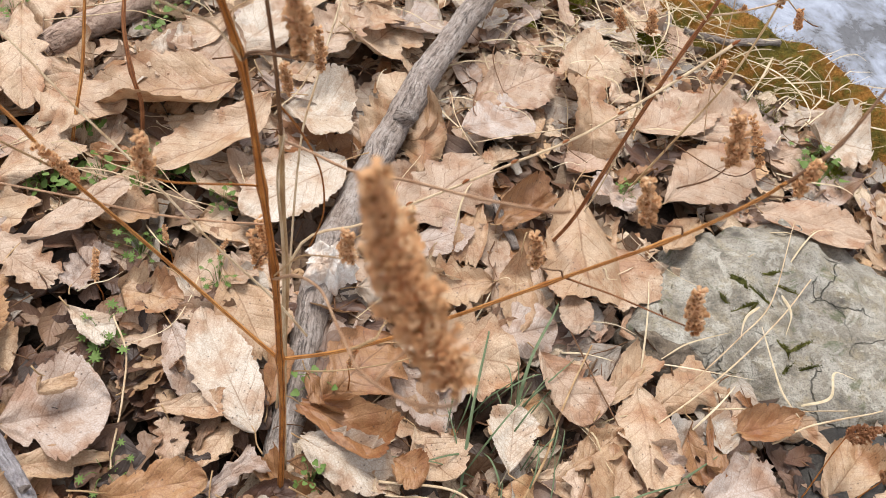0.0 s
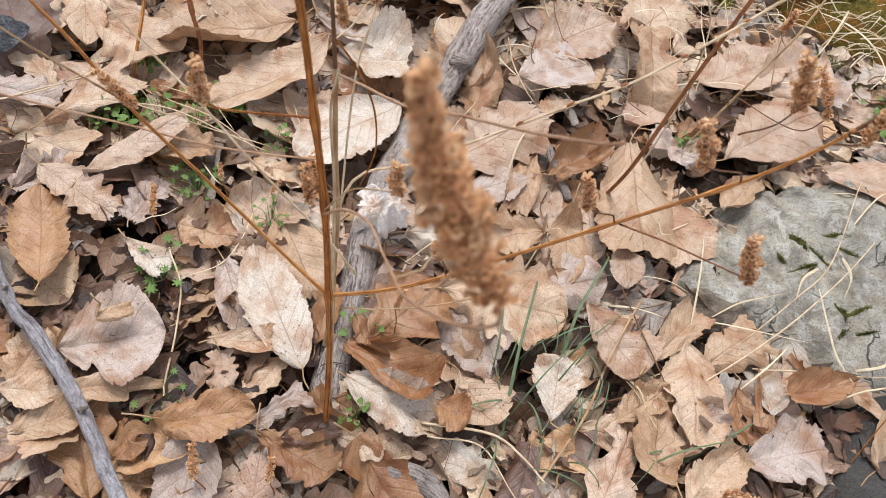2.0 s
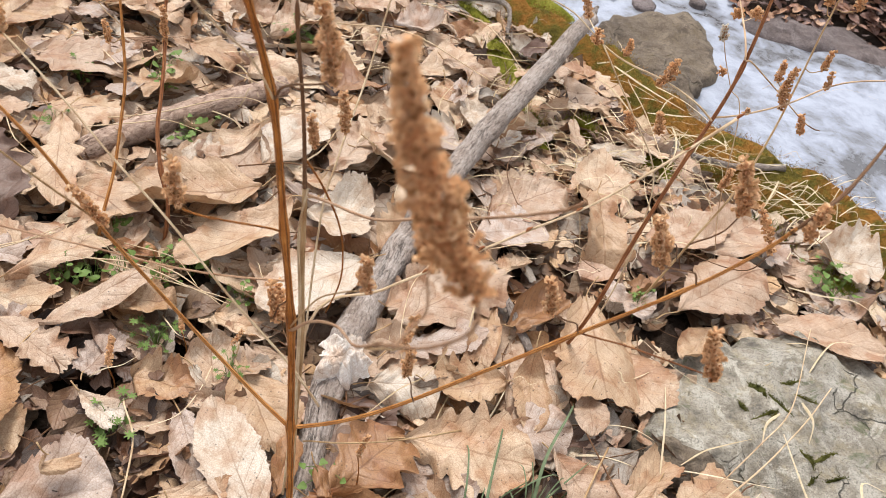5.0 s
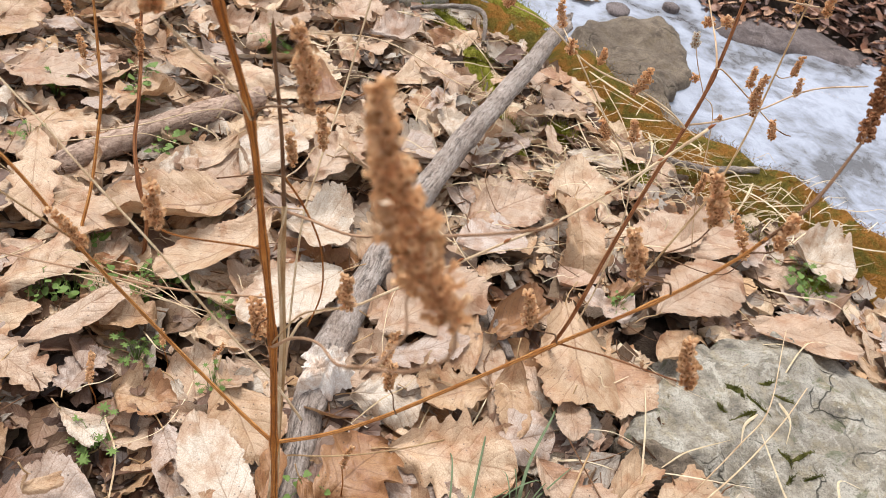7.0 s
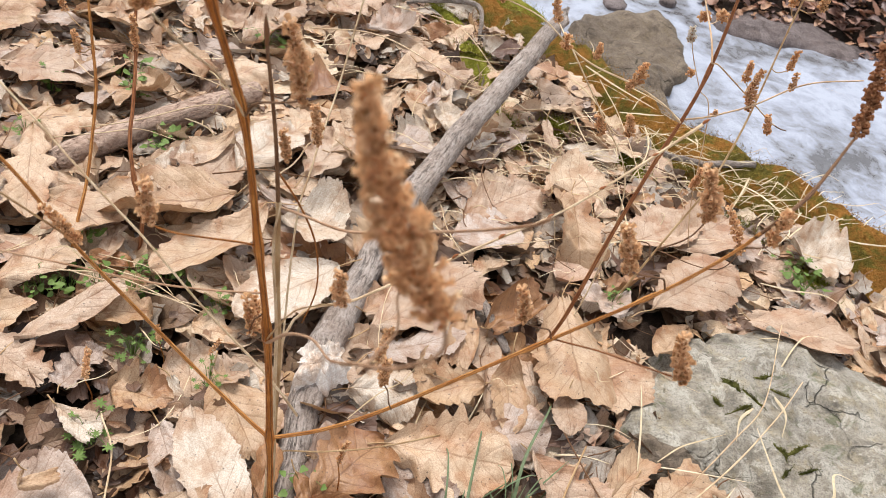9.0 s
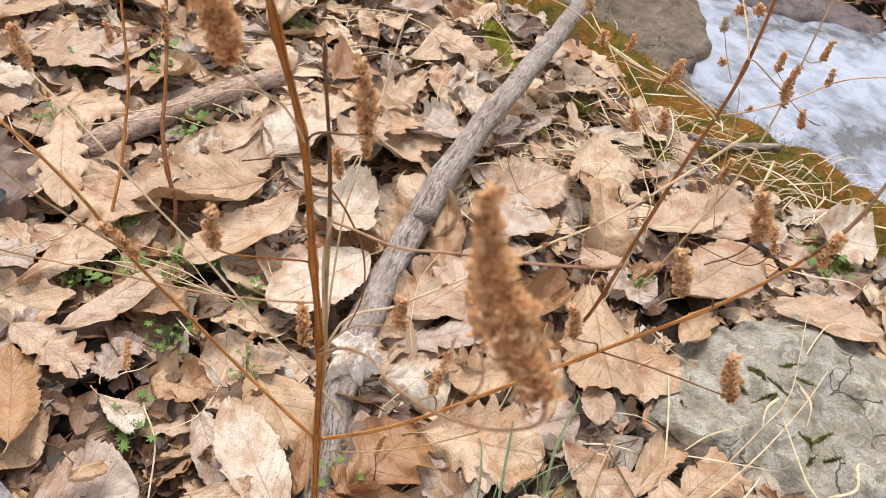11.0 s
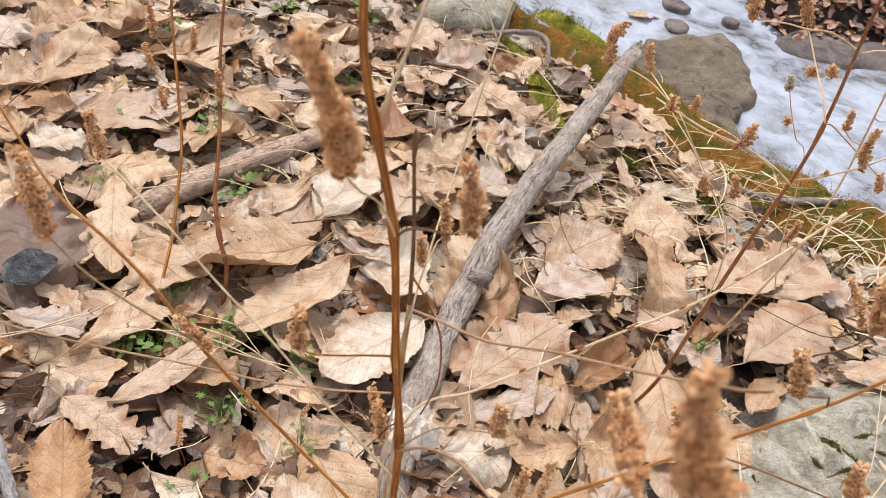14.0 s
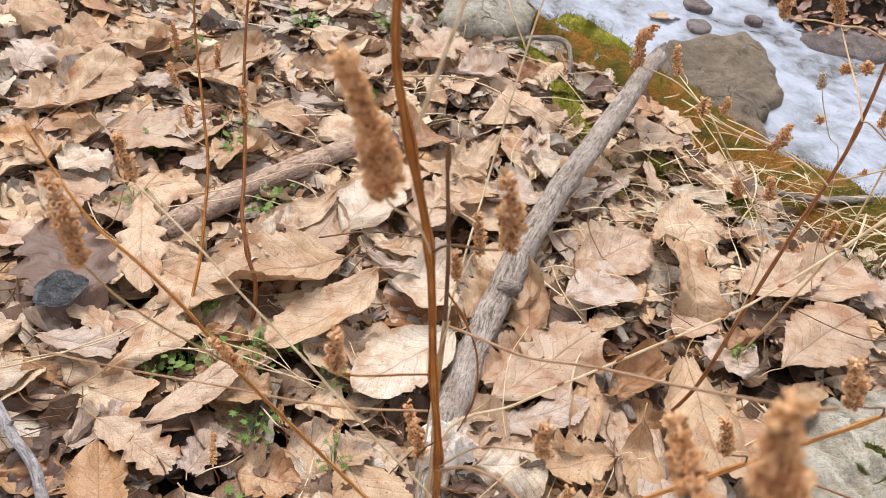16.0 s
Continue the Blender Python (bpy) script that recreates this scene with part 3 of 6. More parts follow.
def moss_fur(verts, name, label, material, count, size, lean, seed, spread=0.012):
    """A pile of short moss shoots standing on a surface."""
    r = np.random.default_rng(seed)
    v = np.asarray(verts)
    pick = v[r.integers(0, len(v), count)] + r.normal(size=(count, 3)) * (spread, spread, 0.001)
    out, faces = [], []
    for p in pick:
        h = size * r.uniform(0.5, 1.4)
        ang = r.uniform(0, 2 * np.pi)
        d = np.array([np.cos(ang), np.sin(ang), 0])
        tip = p + np.array([0, 0, h]) + np.array([r.normal(), r.normal(), 0]) * lean
        w = 0.0007
        k = len(out)
        out += [p - d * w, p + d * w, tip]
        faces.append((k, k + 1, k + 2))
    return tagged(new(name, mesh_of(name, out, faces, material)), label, "moss", kind="stuff")


ridge_verts, ridge = bank_ridge()
moss_fur(ridge_verts, "moss_fur", "short rusty moss shoots on the bank rock", MOSS_RUST, 60000, 0.0045, 0.0022, 5)


def top_of(tree, x, y):
    """The height of a stone's surface under the sky at a place."""
    hit = tree.ray_cast(Vector((x, y, 1.0)), Vector((0, 0, -1)))[0]
    return hit.z if hit else 0.0


def moss_cushion(x, y, rx, ry, turn, h, seed, on=None, count=900, label="cushion of yellow-green moss among leaves", material=MOSS_GREEN):
    name = "moss_cushion"
    r = np.random.default_rng(seed)
    verts, faces, rings, n = [], [], 9, 34
    ca, sa = math.cos(radians(turn)), math.sin(radians(turn))
    for k in range(rings + 1):
        s = k / rings
        for i in range(n):
            a = i / n * 2 * math.pi
            wob = 1 + 0.55 * noise.noise(Vector((math.cos(a) * 1.7, math.sin(a) * 1.7, seed * 2.3)))
            px, py = rx * s * wob * math.cos(a), ry * s * wob * math.sin(a)
            z = h * (1 - s ** 2.2) + 0.15 * h * noise.noise(Vector((px * 40, py * 40, seed)))
            qx, qy = x + ca * px - sa * py, y + sa * px + ca * py
            verts.append((qx, qy, z + (0.006 if on is None else top_of(on, qx, qy) - 0.001)))
    faces = [(k * n + i, k * n + (i + 1) % n, (k + 1) * n + (i + 1) % n, (k + 1) * n + i) for k in range(rings) for i in range(n)]
    ob = tagged(new(name, mesh_of(name, verts, faces, material)), label, "moss", "moss cushions")
    fur = moss_fur(verts, "fur", "", material, count, 0.008 if on is None else 0.0022, 0.003 if on is None else 0.0012, seed, 0.012 if on is None else 0.0012)
    fur.parent = ob
    for key in ("category", "label"):
        if key in fur:
            del fur[key]


for i, (x, y, rx, ry, turn) in enumerate(((-0.03, 1.40, 0.035, 0.16, 28), (0.06, 1.20, 0.03, 0.09, 30), (-0.16, 1.55, 0.11, 0.035, -10), (0.16, 1.24, 0.032, 0.022, 0), (-0.30, 1.60, 0.05, 0.03, 0),
                                          (0.30, 1.20, 0.045, 0.03, -20), (0.62, 1.02, 0.06, 0.04, 10), (0.50, 1.10, 0.06, 0.03, -10), (-0.02, 1.72, 0.10, 0.04, -30))):
    moss_cushion(x, y, rx, ry, turn, 0.024 if i < 3 else 0.020, 20 + i)

# moss in the cracks of the flat stone
stone_tree = BVHTree.FromPolygons([v.co for v in flat_stone.data.vertices], [p.vertices for p in flat_stone.data.polygons])
for i, (x, y, rx, ry, turn) in enumerate(((0.455, 0.716, 0.020, 0.0049, -44), (0.486, 0.704, 0.023, 0.0042, -27), (0.469, 0.679, 0.019, 0.0031, 35), (0.502, 0.747, 0.023, 0.0042, 35), (0.523, 0.728, 0.020, 0.0024, 0), (0.474, 0.674, 0.020, 0.0024, 63), (0.545, 0.650, 0.027, 0.0045, 43), (0.522, 0.637, 0.015, 0.0031, -41), (0.555, 0.623, 0.016, 0.0024, 24), (0.440, 0.684, 0.011, 0.0021, -56), (0.530, 0.615, 0.019, 0.0024, 57))):
    moss_cushion(x, y, rx, ry * 0.7, turn, 0.003, 60 + i, stone_tree, 170, "dark olive streak of moss in a stone's crack", MOSS_DARK)

# ---- fallen branches ----
def branch_log(name, label, material, points, radii, seed, knots=(), **kw):
    v, f, uv = tube(points, radii, sides=20, per=9, rough=0.035, seed=seed, knots=knots, **kw)
    v = np.asarray(v)
    for i in range(len(v)):
        q = Vector(v[i] * 38)
        v[i] += 0.0022 * np.array(noise.noise_vector(q)) + 0.0035 * np.array(noise.noise_vector(q * 0.3))
    return tagged(new(name, mesh_of(name, v, f, material, uv)), label, "branch")


main_log = branch_log("fallen_branch", "long grey weathered branch lying across the leaves", BARK_GREY,
           [(0.110, 1.382, 0.158), (0.066, 1.229, 0.122), (0.016, 1.056, 0.085), (-0.020, 0.917, 0.056), (-0.034, 0.805, 0.042), (-0.046, 0.727, 0.036), (-0.050, 0.623, 0.030), (-0.049, 0.517, 0.024), (-0.041, 0.459, 0.018), (-0.027, 0.361, 0.010), (-0.016, 0.295, 0.0)],
           [0.0145, 0.0165, 0.0182, 0.0188, 0.0195, 0.0210, 0.0205, 0.0205, 0.020, 0.019, 0.018], 31)
v, f, uv = tube([(0.106, 1.372, 0.160), (0.113, 1.395, 0.166), (0.117, 1.408, 0.170)], [0.011, 0.008, 0.003], sides=10, per=5, rough=0.10, seed=5)
part("broken_end", mesh_of("broken_end", v, f, BARK_GREY, uv), main_log, "splintered pale broken end")
v, f, uv = tube([(-0.030, 0.800, 0.055), (-0.018, 0.792, 0.070), (-0.012, 0.786, 0.078)], [0.014, 0.010, 0.006], sides=10, per=4, rough=0.12, seed=6)
part("knot", mesh_of("knot", v, f, BARK_GREY, uv), main_log, "dark knot of a lost side branch")
ringed_log = branch_log("fallen_branch", "thick brown branch with ringed bark in leaf litter", BARK_BROWN,
           [(-0.520, 0.735, 0.022), (-0.468, 0.835, 0.030), (-0.412, 0.930, 0.032), (-0.368, 1.01, 0.030), (-0.340, 1.055, 0.026)], [0.0185, 0.019, 0.0195, 0.019, 0.017], 32)
v, f, uv = tube([(-0.512, 0.750, 0.024), (-0.526, 0.724, 0.020), (-0.535, 0.706, 0.014)], [0.018, 0.014, 0.006], sides=12, per=5, rough=0.16, seed=7)
part("broken_end", mesh_of("broken_end", v, f, BARK_RED, uv), ringed_log, "dark ragged broken end")
grey_branch = branch_log("fallen_branch", "thin blue-grey branch with smooth bark", BARK_SMOOTH,
           [(-0.62, 0.50, 0.045), (-0.54, 0.435, 0.055), (-0.477, 0.388, 0.06), (-0.425, 0.355, 0.06), (-0.345, 0.280, 0.06), (-0.290, 0.252, 0.06), (-0.245, 0.224, 0.06), (-0.200, 0.190, 0.055), (-0.154, 0.150, 0.05), (-0.09, 0.10, 0.04)],
           [0.004, 0.0045, 0.005, 0.0055, 0.0060, 0.0065, 0.0068, 0.0068, 0.0065, 0.006], 33)
for x, y, z, dx, dy in ((-0.477, 0.388, 0.066, 0.004, 0.006), (-0.345, 0.280, 0.067, 0.005, 0.004), (-0.214, 0.200, 0.066, 0.006, 0.003)):
    v, f, uv = tube([(x, y, z - 0.004), (x + dx * 0.5, y + dy * 0.5, z + 0.001), (x + dx, y + dy, z + 0.004)], [0.0040, 0.0026, 0.0014], sides=8, per=3, rough=0.1, seed=int(-x * 1000))
    part("knot", mesh_of("knot", v, f, BARK_GREY, uv), grey_branch, "small dark knot")
branch_log("rotten_branch", "rotten red-brown piece of branch under leaves", BARK_RED,
           [(-0.66, 0.985, 0.016), (-0.625, 1.02, 0.020), (-0.585, 1.07, 0.018)], [0.012, 0.015, 0.012], 34)
branch_log("branch_stub", "short grey-brown stub of branch in the leaves", BARK_GREY,
           [(0.045, 0.262, 0.018), (0.075, 0.262, 0.024), (0.11, 0.262, 0.022), (0.15, 0.235, 0.018)], [0.012, 0.014, 0.013, 0.009], 35)
branch_log("fallen_twig", "thin dark forked twig on mossy ground", BARK_GREY,
           [(-0.20, 1.50, 0.04), (-0.14, 1.54, 0.05), (-0.08, 1.56, 0.055), (-0.05, 1.54, 0.05), (-0.035, 1.47, 0.03)], [0.004, 0.005, 0.006, 0.005, 0.0035], 36)
branch_log("fallen_twig", "thin grey twig lying beside a mossy rock", BARK_GREY,
           [(0.36, 1.245, 0.03), (0.44, 1.25, 0.035), (0.53, 1.285, 0.04)], [0.005, 0.007, 0.006], 37)
branch_log("fallen_twig", "short grey-brown twig wedged between leaves", BARK_GREY,
           [(0.118, 0.735, 0.035), (0.138, 0.70, 0.038), (0.165, 0.665, 0.028)], [0.005, 0.0065, 0.005], 38)

# ---- fallen leaves ----
LABELS = {
    "cream": "pale cream dry leaf lying on the litter",
    "beige": "dry beige leaf lying on the litter",
    "pink": "dry pinkish-brown leaf lying on the litter",
    "tan": "dry tan leaf lying on the litter",
    "orange": "curled orange-brown dry leaf on the litter",
    "dark": "dark brown damp leaf in the litter",
    "grey": "grey bleached old leaf in the litter",
}
EDGE = {"toothed": "with a toothed edge", "lobed": "with wavy lobes", "ovate": "with a smooth edge", "torn": "with torn edges"}


def leaf_shape(kind, length, width, curl, r, nu=34, nv=8, stem=True, folds=None):
    """A dry leaf along x: toothed, lobed or smooth outline, folded at the midrib, bowed and crinkled."""
    wear = np.random.default_rng(int(length * 1e5) + int(width * 1e6))
    # some are broken off at the tip or the base
    whole = kind == "toothed" or curl < 0.22
    u0 = 0.0 if whole or r.uniform() < 0.75 else r.uniform(0.05, 0.22)
    u1 = 1.0 if whole or r.uniform() < 0.45 else r.uniform(0.70, 0.93)
    u = np.linspace(u0, u1, nu + 1)
    peak = r.uniform(0.48, 0.62)
    p = np.log(0.5) / np.log(peak)
    half = np.sin(np.pi * np.clip(u ** p, 0, 1)) ** (0.62 if kind != "ovate" else 0.8)
    half[0] = max(half[0], 0.03)
    if kind == "toothed":
        n = r.integers(9, 13)
        saw = (u * n) % 1.0
        half *= 1 - 0.09 * (1 - saw) ** 0.8 * np.sin(np.pi * u) ** 0.3
    elif kind == "lobed":
        n = r.integers(4, 7)
        warp = u + 0.05 * np.sin(2 * np.pi * u * r.uniform(0.8, 1.6) + r.uniform(0, 6.28))
        depth = np.interp(u, np.linspace(0, 1, 9), wear.uniform(0.12, 0.40, 9))
        half *= 1 - depth * (0.5 + 0.5 * np.cos(2 * np.pi * (warp * n + r.uniform(0, 1)))) ** 1.4 * np.sin(np.pi * u) ** 0.4
    elif kind == "torn":
        at = np.r_[0, np.sort(r.uniform(0.05, 0.95, 6)), 1]
        half = np.interp(u, at, np.r_[r.uniform(0.1, 0.5), r.uniform(0.35, 1.0, 6), r.uniform(0.02, 0.4)])
    s = np.linspace(-1, 1, nv + 1)
    U, S = np.meshgrid(u, s, indexing="ij")
    if kind == "torn":
        S = np.where(S > 0, S * np.interp(u, np.linspace(0, 1, 7), r.uniform(0.45, 1.1, 7))[:, None], S)
    jag = 1 + 0.022 * r.normal(size=U.shape) * (np.abs(S) > 0.99)
    # the two halves differ, and the outline wanders
    q = r.uniform(0, 6.28, 6)
    for sd, k in ((-1, 0), (1, 3)):
        calm = min(1.0, 0.25 + curl)
        wander = 1 + calm * (0.10 * r.normal() + 0.08 * np.sin(4.1 * u + q[k]) + 0.06 * np.sin(9.3 * u + q[k + 1]) + 0.04 * np.sin(19 * u + q[k + 2]))
        ragged = np.interp(u, np.linspace(0, 1, 24), wear.normal(size=24)) * 0.040 - 0.16 * (np.interp(u, np.linspace(0, 1, 30), wear.uniform(size=30)) > 0.86)
        jag = jag * np.where(S * sd > 0, (wander + ragged * min(1.0, 0.35 + curl))[:, None], 1.0)
    # a bite or a torn tip here and there
    if r.uniform() < (0.35 if curl > 0.3 else 0.12):
        at, deep, sd = r.uniform(0.25, 0.85), r.uniform(0.2, 0.5), r.choice((-1, 1))
        jag *= 1 - deep * np.exp(-((U - at) / 0.05) ** 2) * (S * sd > 0)
    Y = S * half[:, None] * width / 2 * jag * 1.06
    X = ((U - u0) / (u1 - u0) - 0.5) * length
    if u1 < 1.0:
        X[-1] += r.normal(size=nv + 1) * 0.02 * length
    if u0 > 0.0:
        X[0] += r.normal(size=nv + 1) * 0.02 * length
    # veins sweep forward
    X = X + 0.16 * np.abs(Y) * (kind != "lobed")
    ph = r.uniform(0, 6.28, 8)
    amp = 0.085 * width * (0.30 + curl)
    Z = amp * (0.5 * np.sin(5.5 * U + ph[0] + 1.7 * S) + 0.3 * np.sin(11 * U + ph[1] - 2.1 * S) * np.abs(S) + 0.28 * np.sin(19 * U + ph[2] + 2 * S) * S * S)
    # the blade sags between its lateral veins
    if kind in ("toothed", "ovate"):
        Z += 0.006 * width * np.abs(np.sin(np.pi * (8.5 * U - 2.1 * np.abs(S)))) * (1 - 0.5 * np.abs(S)) * (1.2 if kind == "toothed" else 0.5)
    # dented, crumpled sheet
    for k, g in ((3.0, 0.060), (6.5, 0.042), (12.0, 0.020)):
        c1, c2 = r.uniform(0, 6.28, 2)
        t = r.uniform(0, 3.14)
        wave = np.sin(k * (U * 2.2 * np.cos(t) + S * np.sin(t)) + c1) * np.cos(k * (S * np.cos(t) - U * 2.2 * np.sin(t)) + c2)
        Z += g * 0.8 * width * (0.45 + curl) * (0.35 * wave + 0.5 * np.arcsin(np.clip(wave, -1, 1)) - 0.35 * np.sqrt(np.abs(wave) + 0.01))
    # an edge that turns up or under
    for sd in (-1, 1):
        Z += r.normal() * 0.25 * width * np.clip(S * sd - 0.45, 0, 1) ** 1.5 * np.sin(np.pi * np.clip(U * r.uniform(0.7, 1.3) + r.uniform(-0.2, 0.2), 0, 1))
    Z += r.uniform(0.0, 0.22) * np.abs(Y)
    # roll across the midrib
    a = curl * r.uniform(0.8, 1.25) * (1 if r.uniform() < 0.68 else -0.75)
    ang = Y / (width / 2) * a
    R = (width / 2) / max(abs(a), 1e-3) * np.sign(a)
    Y2 = R * np.sin(ang)
    Z = Z * np.cos(ang) + R * (1 - np.cos(ang))
    # bow along the length
    b = r.normal() * 0.45 * (0.4 + curl)
    Z = Z + length * 0.5 * b * (U - 0.5) ** 2 * 1.0
    X = X * (1 - 0.10 * np.abs(b))
    # sideways bend of the midrib
    Y2 = Y2 + r.normal() * 0.05 * length * (U - 0.5) ** 2
    # creases: a flap of the dry blade bent up or down along a slanting line
    for _ in range(folds if folds is not None else r.integers(0, 3)):
        t = r.uniform(0, 2 * np.pi)
        nx, ny = math.cos(t), math.sin(t)
        reach = abs(nx) * length / 2 + abs(ny) * width / 2
        d = X * nx + Y2 * ny - reach * r.uniform(0.25, 0.75)
        a = r.choice((-1, 1, 1)) * r.uniform(0.35, 1.25) * (0.5 + curl)
        soft = 0.05 * width
        d = np.where(d > 0, d * d / (d + soft), 0.0)
        X, Y2, Z = X - d * nx * (1 - math.cos(a)), Y2 - d * ny * (1 - math.cos(a)), Z + d * math.sin(a)
    verts = np.c_[X.ravel(), Y2.ravel(), Z.ravel()]
    uv = np.c_[U.ravel(), (S.ravel() + 1) / 2]
    w = nv + 1
    faces = [(i * w + j, i * w + j + 1, (i + 1) * w + j + 1, (i + 1) * w + j) for i in range(nu) for j in range(nv)]
    if stem:
        z0 = verts[(nv // 2)][2]
        tv, tf, tu = tube([(-0.49 * length * (1 - 0.1 * abs(b)) + 0.006, 0, z0), (-0.62 * length, r.normal() * 0.006, z0 + 0.003), (-0.74 * length, r.normal() * 0.012, z0 + 0.004)], [0.0009, 0.0007, 0.0009], sides=4, per=3)
        k = len(verts)
        verts = np.vstack([verts, tv])
        uv = np.vstack([uv, np.full((len(tv), 2), 0.5)])
        faces += [tuple(i + k for i in f) for f in tf]
    lowest = np.percentile(verts[:, 2], 20)
    verts[:, 2] -= lowest
    return verts, faces, uv


def leaf_object(kind, tone, length, width, curl, r, nu, folds=None):
    """The blade as the thing, its stalk as a part."""
    v, f, uv = leaf_shape(kind, length, width, curl, r, nu=nu, nv=14, stem=False, folds=folds)
    mid = 7
    ob = new("dry_leaf", mesh_of("dry_leaf", v, f, LEAF[tone], uv))
    z0 = v[mid][2]
    x0 = v[mid][0]
    side, up = r.normal() * 0.08 * length, r.uniform(-0.01, 0.02)
    far = r.uniform(0.10, 0.22) * length
    tv, tf, tu = tube([(x0 + 0.05 * length, v[mid + 45][1], v[mid + 45][2] + 0.0004), (x0, v[mid][1], z0), (x0 - far * 0.5, side * 0.4, z0 + up * 0.5), (x0 - far, side, z0 + up)], [0.0005, 0.0009, 0.0008, 0.0010], sides=5, per=3)
    part("leaf_stalk", mesh_of("leaf_stalk", tv, tf, STEM_TAN, tu), ob)
    return tagged(ob, LABELS[tone] + ", " + EDGE[kind], "leaf", "fallen leaves")


placed = []
leaf_count = 0


def leaf(kind, tone, x, y, z, heading, length, width, curl):
    """One fallen leaf that can be told apart, with its own shape."""
    global leaf_count
    leaf_count += 1
    r = np.random.default_rng(1000 + leaf_count)
    ob = leaf_object(kind, tone, length, width, curl, r, 54, 0 if curl < 0.22 else None)
    ob.matrix_world = pose(x, y, z, r.normal() * 5, r.normal() * 4, heading)
    placed.append((x, y, radians(heading), length / 2, width / 2))
    return ob


leaf("lobed", "dark", -0.567, 0.624, 0.050, 135, 0.195, 0.120, 0.30)
leaf("lobed", "beige", -0.518, 0.708, 0.043, -60, 0.196, 0.061, 0.25)
leaf("ovate", "beige", -0.550, 0.669, 0.037, -47, 0.178, 0.049, 0.35)
leaf("toothed", "tan", -0.333, 0.725, 0.044, -151, 0.191, 0.132, 0.30)
leaf("lobed", "beige", -0.425, 0.658, 0.044, -23, 0.129, 0.101, 0.35)
leaf("lobed", "beige", -0.343, 0.836, 0.039, -121, 0.149, 0.061, 0.40)
leaf("toothed", "pink", -0.309, 0.818, 0.034, -97, 0.139, 0.098, 0.30)
leaf("toothed", "beige", -0.237, 0.674, 0.046, -120, 0.192, 0.083, 0.25)
leaf("toothed", "cream", -0.121, 0.634, 0.050, -126, 0.155, 0.094, 0.20)
leaf("ovate", "cream", -0.139, 0.768, 0.046, 16, 0.094, 0.123, 0.30)
leaf("ovate", "pink", -0.331, 0.499, 0.050, 60, 0.129, 0.057, 0.95)
leaf("ovate", "beige", -0.418, 0.547, 0.043, 66, 0.122, 0.064, 0.70)
leaf("lobed", "grey", -0.495, 0.527, 0.037, 14, 0.090, 0.053, 0.40)
leaf("torn", "grey", -0.409, 0.436, 0.032, 62, 0.077, 0.069, 0.60)
leaf("lobed", "pink", -0.360, 0.425, 0.044, -11, 0.101, 0.053, 0.30)
leaf("lobed", "tan", -0.280, 0.534, 0.039, 39, 0.073, 0.051, 0.60)
leaf("lobed", "grey", -0.291, 0.450, 0.034, 82, 0.070, 0.046, 0.40)
leaf("toothed", "orange", -0.354, 0.353, 0.052, 123, 0.140, 0.066, 0.35)
leaf("ovate", "tan", -0.348, 0.321, 0.028, -18, 0.102, 0.076, 0.40)
leaf("lobed", "tan", -0.214, 0.437, 0.035, 6, 0.081, 0.064, 0.70)
leaf("lobed", "pink", -0.206, 0.394, 0.030, 53, 0.064, 0.054, 0.50)
leaf("ovate", "cream", -0.254, 0.381, 0.043, -21, 0.062, 0.031, 0.50)
leaf("ovate", "tan", -0.113, 0.456, 0.037, -46, 0.125, 0.072, 0.50)
leaf("ovate", "grey", -0.232, 0.280, 0.046, 35, 0.103, 0.110, 0.20)
leaf("torn", "tan", -0.202, 0.241, 0.044, 31, 0.087, 0.037, 0.40)
leaf("ovate", "tan", -0.241, 0.293, 0.072, 38, 0.049, 0.022, 1.60)
leaf("toothed", "cream", -0.103, 0.376, 0.050, 133, 0.162, 0.065, 0.15)
leaf("ovate", "beige", -0.117, 0.326, 0.046, 20, 0.068, 0.033, 0.50)
leaf("lobed", "pink", -0.118, 0.287, 0.041, -58, 0.057, 0.034, 0.50)
leaf("lobed", "beige", -0.078, 0.307, 0.035, -106, 0.069, 0.039, 0.40)
leaf("toothed", "orange", -0.116, 0.238, 0.050, 29, 0.106, 0.058, 0.60)
leaf("toothed", "tan", -0.246, 0.183, 0.043, 45, 0.069, 0.037, 0.40)
leaf("torn", "grey", -0.054, 0.278, 0.037, 56, 0.061, 0.042, 0.90)
leaf("lobed", "orange", -0.171, 0.198, 0.032, -50, 0.047, 0.040, 0.70)
leaf("lobed", "orange", -0.014, 0.238, 0.044, -9, 0.099, 0.057, 0.40)
leaf("ovate", "dark", -0.017, 0.264, 0.039, 36, 0.069, 0.035, 1.10)
leaf("lobed", "beige", -0.300, 0.239, 0.034, 86, 0.064, 0.049, 0.40)
leaf("ovate", "beige", -0.273, 0.205, 0.046, 18, 0.060, 0.043, 0.50)
leaf("ovate", "grey", -0.150, 0.377, 0.041, -50, 0.086, 0.048, 0.50)
leaf("lobed", "cream", -0.176, 0.441, 0.035, -58, 0.067, 0.029, 0.50)
leaf("lobed", "tan", -0.177, 0.356, 0.030, 68, 0.065, 0.057, 0.60)
leaf("ovate", "cream", -0.264, 0.906, 0.043, 80, 0.154, 0.097, 0.40)
leaf("lobed", "cream", -0.356, 0.794, 0.037, -173, 0.077, 0.099, 0.30)
leaf("lobed", "beige", -0.330, 0.843, 0.032, 73, 0.093, 0.070, 0.40)
leaf("ovate", "grey", -0.071, 1.016, 0.044, 38, 0.089, 0.074, 0.30)
leaf("toothed", "pink", 0.101, 0.947, 0.039, 47, 0.154, 0.102, 0.30)
leaf("ovate", "tan", 0.008, 0.798, 0.034, 99, 0.167, 0.054, 0.50)
